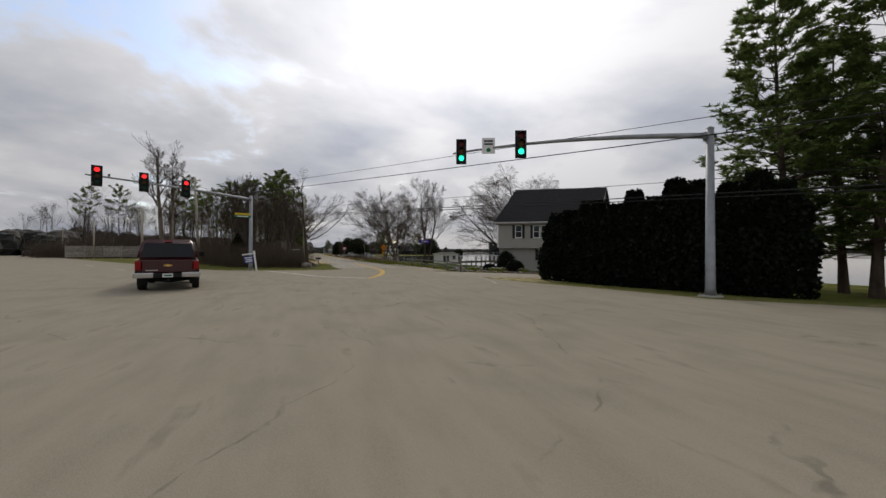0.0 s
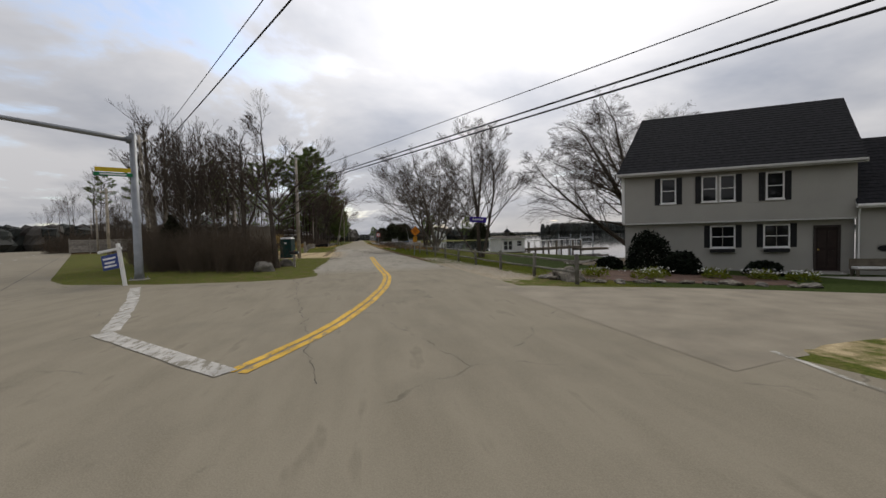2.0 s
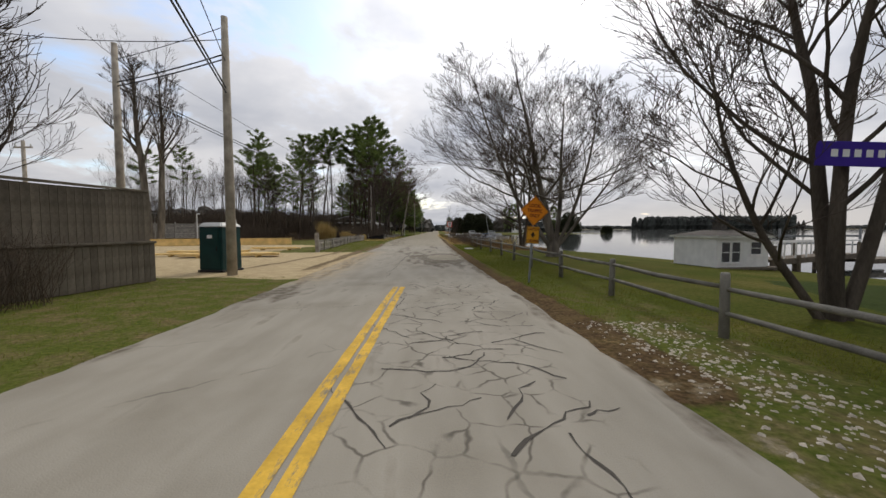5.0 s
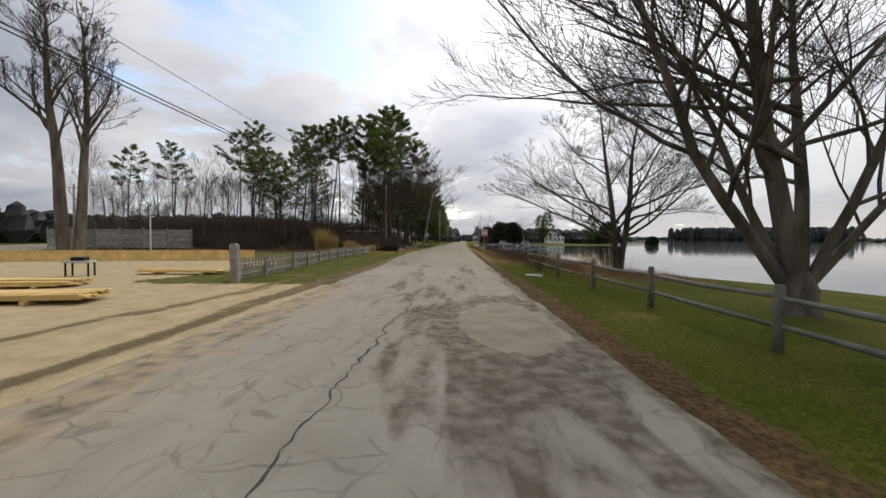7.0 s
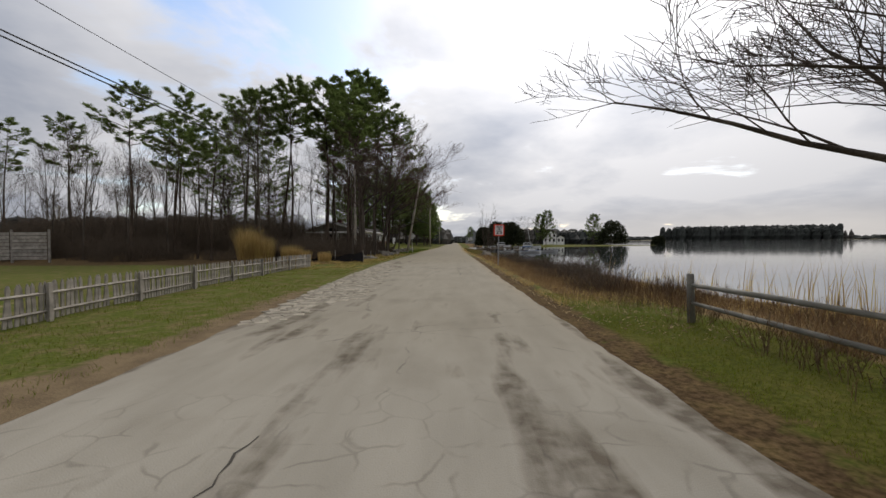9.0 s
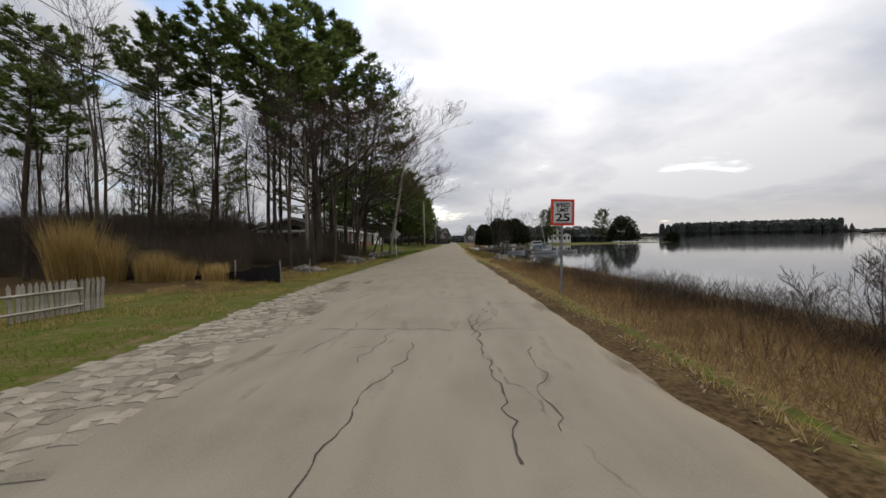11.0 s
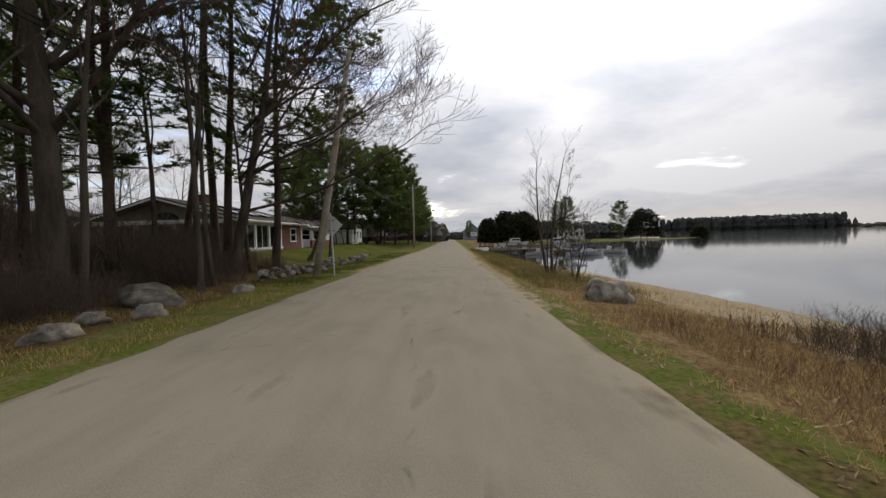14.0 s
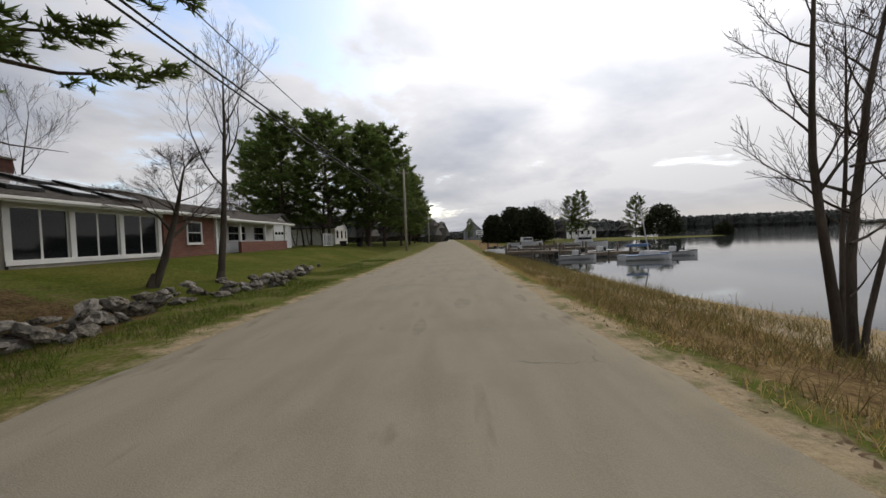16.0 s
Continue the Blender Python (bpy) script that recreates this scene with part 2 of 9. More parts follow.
SILT = surface("black_silt_fabric", (0.009, 0.007, 0.007), 0.8, 0.3, 3, 30, 0.3)
LITTER = leafy("leaf_litter", (0.15, 0.09, 0.042), 0.5, 0.9)


def worn_paint(name, colour, under, keep=0.5):
    """Road paint that has worn through to the asphalt in flecks and streaks."""
    m = surface(name, colour, 0.82, 0.2, 3.0, 24, 0.2)
    nt = m.node_tree
    b = nt.nodes["Principled BSDF"]
    paint = b.inputs["Base Color"].links[0].from_socket
    co, mp, n1, rg, mx = (nt.nodes.new(k) for k in ("ShaderNodeTexCoord", "ShaderNodeMapping", "ShaderNodeTexNoise", "ShaderNodeMapRange", "ShaderNodeMix"))
    mp.inputs["Scale"].default_value = (1.0, 0.35, 1.0)
    n1.inputs["Scale"].default_value, n1.inputs["Detail"].default_value, n1.inputs["Roughness"].default_value = 9.0, 8.0, 0.72
    rg.inputs[1].default_value, rg.inputs[2].default_value = keep, keep + 0.10
    mx.data_type = "RGBA"
    mx.inputs[7].default_value = (*under, 1)
    nt.links.new(co.outputs["Object"], mp.inputs[0])
    nt.links.new(mp.outputs[0], n1.inputs["Vector"])
    nt.links.new(n1.outputs[0], rg.inputs[0])
    nt.links.new(rg.outputs[0], mx.inputs[0])
    nt.links.new(paint, mx.inputs[6])
    nt.links.new(mx.outputs[2], b.inputs["Base Color"])
    return m


YELLOW = worn_paint("yellow_road_paint", (0.60, 0.37, 0.05), (0.24, 0.20, 0.13), 0.53)
LINEWHITE = worn_paint("white_road_paint", (0.47, 0.45, 0.41), (0.22, 0.20, 0.155), 0.49)
TAR = surface("crack_tar", (0.062, 0.054, 0.044), 0.8, 0.2, 3, 40, 0.2)
CONCRETE = surface("concrete", (0.32, 0.30, 0.27), 0.9, 0.15, 2, 40, 0.2)

# ---- mesh building ----


class Geo:
    """Collects vertices and faces of one mesh."""

    def __init__(self):
        self.v, self.f = [], []

    def add(self, vs, fs):
        k = len(self.v)
        self.v.extend(vs)
        self.f.extend([tuple(i + k for i in f) for f in fs])

    def convex(self, vs, fs):
        c = sum((Vector(v) for v in vs), Vector()) / len(vs)
        out = []
        for f in fs:
            a, b, d = (Vector(vs[i]) for i in f[:3])
            mid = sum((Vector(vs[i]) for i in f), Vector()) / len(f)
            out.append(tuple(f) if (b - a).cross(d - a).dot(mid - c) > 0 else tuple(reversed(f)))
        self.add(vs, out)

    def box(self, x0, x1, y0, y1, z0, z1, b=0.006, m=None):
        """A box with chamfered edges."""
        h = ((x1 - x0) / 2, (y1 - y0) / 2, (z1 - z0) / 2)
        c = ((x1 + x0) / 2, (y1 + y0) / 2, (z1 + z0) / 2)
        b = min(b, min(h) * 0.45)
        vs, ix = [], {}
        for sx in (-1, 1):
            for sy in (-1, 1):
                for sz in (-1, 1):
                    for a in range(3):
                        p = [s * (hh - (0 if i == a else b)) for i, (s, hh) in enumerate(zip((sx, sy, sz), h))]
                        ix[sx, sy, sz, a] = len(vs)
                        vs.append(tuple(p[i] + c[i] for i in range(3)))
        fs = []
        for a in range(3):
            o1, o2 = [i for i in range(3) if i != a]
            for s in (-1, 1):
                q = []
                for s1, s2 in ((-1, -1), (1, -1), (1, 1), (-1, 1)):
                    k = [0, 0, 0]
                    k[a], k[o1], k[o2] = s, s1, s2
                    q.append(ix[(*k, a)])
                fs.append(q)
            for s1 in (-1, 1):
                for s2 in (-1, 1):
                    k, l = [0, 0, 0], [0, 0, 0]
                    k[a], l[a] = -1, 1
                    for w in (k, l):
                        w[o1], w[o2] = s1, s2
                    fs.append([ix[(*k, o1)], ix[(*l, o1)], ix[(*l, o2)], ix[(*k, o2)]])
        for sx in (-1, 1):
            for sy in (-1, 1):
                for sz in (-1, 1):
                    fs.append([ix[sx, sy, sz, a] for a in range(3)])
        if m is not None:
            vs = [tuple(m @ Vector(v)) for v in vs]
        self.convex(vs, fs)
        return self

    def tube(self, pts, radii, sides=6, cap=True):
        k, n = len(self.v), len(pts)
        pts = [Vector(p) for p in pts]
        ref = None
        for i, p in enumerate(pts):
            d = (pts[min(i + 1, n - 1)] - pts[max(i - 1, 0)])
            d = d.normalized() if d.length > 1e-9 else Vector((0, 0, 1))
            if ref is None:
                ref = d.cross(Vector((0, 0, 1)) if abs(d.z) < 0.9 else Vector((1, 0, 0))).normalized()
            u = (ref - d * ref.dot(d))
            u = u.normalized() if u.length > 1e-6 else d.orthogonal().normalized()
            ref = u
            w = d.cross(u)
            for s in range(sides):
                a = 2 * math.pi * s / sides
                q = p + (u * math.cos(a) + w * math.sin(a)) * radii[i]
                self.v.append((q.x, q.y, q.z))
        for i in range(n - 1):
            for s in range(sides):
                a, b = k + i * sides + s, k + i * sides + (s + 1) % sides
                self.f.append((a, b, b + sides, a + sides))
        if cap:
            self.f.append(tuple(k + s for s in reversed(range(sides))))
            self.f.append(tuple(k + (n - 1) * sides + s for s in range(sides)))
        return self

    def prism(self, outline, y0, y1, axis="y"):
        """A plate cut to an outline of (x, z) pairs, from y0 to y1."""
        n = len(outline)
        if axis == "y":
            vs = [(x, y0, z) for x, z in outline] + [(x, y1, z) for x, z in outline]
        elif axis == "x":
            vs = [(y0, x, z) for x, z in outline] + [(y1, x, z) for x, z in outline]
        else:
            vs = [(x, z, y0) for x, z in outline] + [(x, z, y1) for x, z in outline]
        fs = [tuple(range(n)), tuple(reversed(range(n, 2 * n)))] + [(i, i + n, (i + 1) % n + n, (i + 1) % n) for i in range(n)]
        self.add(vs, fs)
        return self

    def quad(self, a, b, c, d):
        self.add([tuple(a), tuple(b), tuple(c), tuple(d)], [(0, 1, 2, 3)])
        return self

    def disc(self, c, r, y0, y1, sides=16, axis="y"):
        return self.prism([(c[0] + r * math.cos(2 * math.pi * i / sides), c[1] + r * math.sin(2 * math.pi * i / sides)) for i in range(sides)], y0, y1, axis)

    def mesh(self, name, material, smooth=False):
        me = bpy.data.meshes.new(name)
        me.from_pydata(self.v, [], self.f)
        me.materials.append(material)
        if smooth:
            me.polygons.foreach_set("use_smooth", [True] * len(me.polygons))
        me.update()
        return me


def thing(name, label, category, loc=(0, 0, 0), rz=0.0, group="", kind="", tilt=(0, 0)):
    ob = new(name)
    ob.empty_display_size = 0.2
    ob.matrix_basis = pose(*loc, tilt[0], tilt[1], rz)
    return tagged(ob, label, category, group, kind)


def part(name, geo, material, parent, label="", smooth=False):
    ob = new(name, geo if isinstance(geo, bpy.types.Mesh) else geo.mesh(name, material, smooth))
    ob.parent = parent
    return tagged(ob, label)


def solo(name, geo, material, label, category="", group="", kind="", smooth=False, loc=(0, 0, 0), rz=0):
    ob = new(name, geo.mesh(name, material, smooth))
    ob.matrix_basis = pose(*loc, 0, 0, rz)
    return tagged(ob, label, category, group, kind)


def lerp_table(table, y):
    return float(np.interp(y, [p[0] for p in table], [p[1] for p in table]))

# ---- ground, road and water ----
SHORE = [(-400, 60), (-60, 36), (-30, 35), (-11, 25.5), (10, 20), (16, 15.5), (22, 12.2), (38, 10.6), (52, 10.2), (61, 9.0), (65, 8.0), (80, 7.2),
         (100, 6.6), (122, 6.8), (138, 16), (150, 42), (160, 72), (172, 92), (184, 96), (196, 70), (230, 46), (420, 60), (1500, 90)]
EDGE_R = [(-400, 30), (-60, 30), (-52, 9.6), (-49, 6.9), (-46, 6.2), (-41, 4.6), (-20, 3.7), (-3, 2.9), (18, 2.4), (40, 2.15), (60, 1.6), (100, 2.0), (400, 3)]
EDGE_L = [(-26, -2.2), (-22, -2.9), (-16, -2.75), (0, -3.3), (12, -3.6), (22, -4.4), (34, -4.75), (50, -4.5), (62, -4.2), (80, -3.4), (120, -3.0), (400, -2.6)]
WATER_Z = -1.0


HWY = Vector((-0.524, 0.852))                  # the way of the main road
HWL = Vector((-0.852, -0.524))                 # across it, to its far side


def along(s, w):
    p = Vector((-13.4, -22.4)) + HWY * s + HWL * w
    return (p.x, p.y)


def beside(x, y):
    """How far a spot lies across the main road's near edge (negative: on the shore side)."""
    return (x + 13.4) * HWL.x + (y + 22.4) * HWL.y


def smooth01(a, b, x):
    t = min(1.0, max(0.0, (x - a) / (b - a)))
    return t * t * (3 - 2 * t)


def zg(x, y):
    """The height of the ground."""
    xr, xs = lerp_table(EDGE_R, y) + 0.35, lerp_table(SHORE, y)
    z = 0.0
    if x > xr:
        s = (x - xr) / max(2.0, xs - xr)
        p = 1.0 if y < -20 else (1.0 + 0.9 * smooth01(-20, -8, y) * (1 - smooth01(10, 24, y)))
        if s <= 1:
            z = WATER_Z * s ** p
        else:
            z = WATER_Z - min(1.6, 0.22 * (x - xs))
        if 40 < y < 66 and 0.3 < s < 1:
            z += 0.06 * noise.noise((x * 0.6, y * 0.6, 0))
    else:
        z = 0.9 * smooth01(-6.4, -13.0, x) * smooth01(40, 57, y) if x < -6 else 0.0
        if x < -5.2 and y > -30:
            w = beside(x, y)
            z = z * smooth01(-1.0, -12.0, w) + 0.07 * noise.noise((x * 0.35, y * 0.35, 3.1)) * smooth01(-5.2, -7.5, x) * max(smooth01(-1.0, -4.0, w), smooth01(20, 26, w))
            z -= 0.03 * smooth01(-0.6, 0.0, w) * (1 - smooth01(16, 18, w))
    return z


def lines(stops):
    out = []
    for a, b, step in stops:
        n = max(1, round((b - a) / step))
        out += [a + (b - a) * i / n for i in range(n)]
    return out + [stops[-1][1]]


gx = lines([(-1500, -400, 275), (-400, -100, 50), (-100, -40, 10), (-40, -20, 2), (-20, -8, 0.7), (-8, 12, 0.4), (12, 26, 0.8), (26, 40, 2), (40, 110, 5)])
gy = lines([(-900, -100, 200), (-100, -56, 8), (-56, -12, 0.8), (-12, 70, 0.5), (70, 130, 2), (130, 250, 4), (250, 500, 25), (500, 2500, 500)])
gv = [(x, y, zg(x, y)) for y in gy for x in gx]
nx = len(gx)
gf = [(j * nx + i, j * nx + i + 1, (j + 1) * nx + i + 1, (j + 1) * nx + i) for j in range(len(gy) - 1) for i in range(nx - 1)]
gm = bpy.data.meshes.new("ground")
gm.from_pydata(gv, [], gf)
gm.polygons.foreach_set("use_smooth", [True] * len(gm.polygons))


def cover_of(x, y):
    """What lies on the ground there: shares of gravel, lawn, leaf litter and beach."""
    w = 0.6 * noise.noise((x * 0.5, y * 0.5, 7.7))
    xs, xr = lerp_table(SHORE, y), lerp_table(EDGE_R, y)
    gravel = smooth01(-10, -8.8, y + w) * (1 - smooth01(3.2, 4.2, y + w)) * smooth01(-2.3, -2.8, x + w * 0.2)
    gravel = max(gravel, smooth01(8, 11, y) * (1 - smooth01(36, 37, y)) * smooth01(-6.2, -5.4, x + w) * (1 - smooth01(-4.2, -3.6, x)) * 0.2)
    main = beside(x, y)
    if x < -9 and 3.4 < y < 30:
        gravel = max(gravel, smooth01(-9, -10.5, x + w) * (1 - smooth01(12, 17, y + 0.35 * (x + 10) + w)))
    gravel *= smooth01(-5.0, -6.5, main + w)
    if x > xr:
        near = 1 - smooth01(0.6, 1.5, x - xr + w * 0.6)
        gravel = max(gravel, near * (0.1 + 0.2 * (1 - smooth01(-18, -13, y))))
        if y < -36 and x < 12:
            gravel = max(gravel, smooth01(-44, -41, y) * 0.5)
    patch = smooth01(-30.5, -28.5, y) * (1 - smooth01(-23.5, -19.5, y))
    grit = (0.35 + 0.6 * patch) * (1 - smooth01(0.3 + 1.2 * patch, 0.7 + 1.5 * patch, x - xr + 0.9 * w)) * (1 - smooth01(-18, -14, y)) if x > xr - 0.6 else 0.0
    lawn = (0.3 + 0.35 * smooth01(-14, -8, y) + (0.7 - 0.35 * smooth01(-14, -8, y)) * smooth01(2.2, 2.9, x - xr + 0.3 * w)) if (x > xr and y < 14 + w) else 0.0
    if x < -6.5 and y > 60:
        lawn = 0.62 * smooth01(58, 62, y + w)
    if main < 1 and y < -8 and x < -2:
        lawn = 0.2
    if -6.5 < main < 1 and y > -27 and x < -6:
        lawn = 0.35
    litter = smooth01(29, 33, y + w) * (1 - smooth01(58, 62, y + w)) * smooth01(-5.6, -7.2, x + w)
    if -30 < x < -6 and -24 < y < -8:
        litter = max(litter, 0.75 * smooth01(-7, -9, x + w) * smooth01(-4.5, -6, main))
    beach = smooth01(30, 40, y) * smooth01(xs - 5.5, xs - 3.0, x + w) * (1 - smooth01(70, 78, y)) if x > xr else 0.0
    marsh = smooth01(14, 18, y + w) * (1 - 0.1 * smooth01(42, 48, y + w)) * (1 - smooth01(90, 100, y)) * smooth01(0.4, 1.1, x - xr + w * 0.4) if x > xr else 0.0
    if x > xr + 2.2 and y > 4:
        marsh = max(marsh, 0.85 * smooth01(5.5, 8, y + 2 * w) * smooth01(2.7, 3.4, x - xr + w * 0.4) * (1 - smooth01(10.5, 12, x + w)))
    lush = smooth01(-0.4, 0.5, x - 7.6 - 0.30 * max(0.0, y + 22.5) + 0.5 * w) * smooth01(-36, -34, y) * (1 - smooth01(-11, -7.5, y + w)) if x > xr else 0.0
    xl = lerp_table(EDGE_L, y)
    rut = 0.85 * (1 - smooth01(0.25, 1.3, xl - x + 0.8 * w)) * smooth01(3.5, 6, y) * (1 - 0.55 * smooth01(14, 20, y)) * (1 - smooth01(30, 36, y)) if x < xl + 0.5 else 0.0
    if x < xl + 0.5 and -12 < y < 9:
        d = xl - x + 0.5 * w
        pair = max(1 - smooth01(0.1, 0.5, abs(d - 0.45)), 0.8 * (1 - smooth01(0.1, 0.5, abs(d - 1.75 - 0.12 * max(0.0, 2 - y)))))
        rut = max(rut, 0.85 * pair * smooth01(-10, -5, y) * (1 - smooth01(6.5, 9, y)))
    if x > xr - 0.9 and y > -18:
        litter = max(litter, (1 - 0.25 * smooth01(-14, -9, y)) * (1 - 0.85 * smooth01(38, 47, y)) * (1 - smooth01(0.25, 0.95, x - xr + w * 0.5)))
        beach = max(beach, 0.62 * smooth01(40, 50, y) * (1 - smooth01(0.25, 0.8, x - xr + w * 0.5)))
    if x < xl + 0.5:
        beach = max(beach, 0.6 * smooth01(52, 58, y) * (1 - smooth01(0.1, 0.75, xl - x + w * 0.5)))
    return gravel, lawn, litter, beach, marsh, lush, rut, grit


cover_data = [cover_of(v[0], v[1]) for v in gv]
for k, nm in enumerate(("gravel", "lawn", "litter", "beach", "marsh", "lush", "rut", "grit")):
    at = gm.attributes.new(nm, "FLOAT", "POINT")
    at.data.foreach_set("value", [c[k] for c in cover_data])


def ground_material():
    m = bpy.data.materials.new("ground_cover")
    m.use_nodes = True
    nt = m.node_tree
    b = nt.nodes["Principled BSDF"]
    co = nt.nodes.new("ShaderNodeTexCoord")

    def tex(scale, detail=5.0, rough=0.6):
        n = nt.nodes.new("ShaderNodeTexNoise")
        n.inputs["Scale"].default_value, n.inputs["Detail"].default_value, n.inputs["Roughness"].default_value = scale, detail, rough
        nt.links.new(co.outputs["Object"], n.inputs["Vector"])
        return n.outputs[0]

    def ramp(fac, a, c, lo=0.35, hi=0.65):
        mr, mx = nt.nodes.new("ShaderNodeMapRange"), nt.nodes.new("ShaderNodeMix")
        mr.inputs[1].default_value, mr.inputs[2].default_value = lo, hi
        mx.data_type = "RGBA"
        nt.links.new(fac, mr.inputs[0])
        nt.links.new(mr.outputs[0], mx.inputs[0])
        for s, v in ((6, a), (7, c)):
            if isinstance(v, tuple):
                mx.inputs[s].default_value = (*v, 1)
            else:
                nt.links.new(v, mx.inputs[s])
        return mx.outputs[2]

    def over(base, top, name):
        a, ad, mr, mx = (nt.nodes.new(k) for k in ("ShaderNodeAttribute", "ShaderNodeMath", "ShaderNodeMapRange", "ShaderNodeMix"))
        a.attribute_name = name
        ad.operation = "ADD"
        nt.links.new(a.outputs["Fac"], ad.inputs[0])
        sh = nt.nodes.new("ShaderNodeMapRange")
        sh.inputs[3].default_value, sh.inputs[4].default_value = -0.5, 0.5
        nt.links.new(t_mid, sh.inputs[0])
        nt.links.new(sh.outputs[0], ad.inputs[1])
        mr.inputs[1].default_value, mr.inputs[2].default_value = 0.38, 0.62
        nt.links.new(ad.outputs[0], mr.inputs[0])
        mx.data_type = "RGBA"
        nt.links.new(mr.outputs[0], mx.inputs[0])
        nt.links.new(base, mx.inputs[6])
        nt.links.new(top, mx.inputs[7])
        return mx.outputs[2]

    t_big, t_mid, t_fine, t_grit = tex(0.35), tex(2.2), tex(14.0), tex(70.0, 3.0)
    rough_grass = ramp(t_mid, ramp(t_fine, (0.06, 0.08, 0.014), (0.115, 0.125, 0.028)), ramp(t_fine, (0.105, 0.082, 0.038), (0.20, 0.155, 0.075)), 0.44, 0.66)
    lawn = ramp(t_big, ramp(t_fine, (0.036, 0.049, 0.007), (0.086, 0.096, 0.015)), ramp(t_fine, (0.07, 0.068, 0.014), (0.145, 0.125, 0.036)), 0.42, 0.68)
    gravel = ramp(t_mid, ramp(t_grit, (0.29, 0.222, 0.125), (0.46, 0.362, 0.215)), ramp(t_grit, (0.40, 0.315, 0.185), (0.57, 0.46, 0.285)))
    litter = ramp(t_mid, ramp(t_fine, (0.042, 0.028, 0.014), (0.12, 0.078, 0.04)), ramp(t_fine, (0.075, 0.058, 0.022), (0.19, 0.13, 0.06)), 0.45, 0.7)
    beach = ramp(t_mid, ramp(t_grit, (0.2, 0.16, 0.105), (0.36, 0.29, 0.2)), ramp(t_fine, (0.25, 0.19, 0.115), (0.4, 0.32, 0.2)))
    c = over(rough_grass, lawn, "lawn")
    c = over(c, ramp(t_mid, ramp(t_fine, (0.02, 0.033, 0.008), (0.044, 0.064, 0.015)), ramp(t_fine, (0.028, 0.04, 0.011), (0.056, 0.072, 0.019))), "lush")
    c = over(c, litter, "litter")
    c = over(c, ramp(t_mid, ramp(t_fine, (0.07, 0.042, 0.02), (0.18, 0.115, 0.055)), ramp(t_fine, (0.13, 0.09, 0.04), (0.28, 0.20, 0.095))), "marsh")
    c = over(c, beach, "beach")
    c = over(c, gravel, "gravel")
    c = over(c, ramp(t_mid, ramp(t_grit, (0.09, 0.066, 0.04), (0.17, 0.125, 0.075)), ramp(t_grit, (0.15, 0.11, 0.065), (0.24, 0.18, 0.105))), "rut")
    c = over(c, ramp(t_mid, ramp(t_grit, (0.17, 0.14, 0.095), (0.34, 0.285, 0.20)), ramp(t_grit, (0.27, 0.225, 0.155), (0.52, 0.46, 0.36))), "grit")
    nt.links.new(c, b.inputs["Base Color"])
    b.inputs["Roughness"].default_value, b.inputs["Specular IOR Level"].default_value = 1.0, 0.03
    bp = nt.nodes.new("ShaderNodeBump")
    bp.inputs["Strength"].default_value, bp.inputs["Distance"].default_value = 0.6, 0.04
    nt.links.new(t_fine, bp.inputs["Height"])
    nt.links.new(bp.outputs[0], b.inputs["Normal"])
    return m


gm.materials.append(ground_material())
ground = tagged(new("ground", gm), "rough grass, gravel, leaf litter and beach beside the road", "ground", kind="structure")


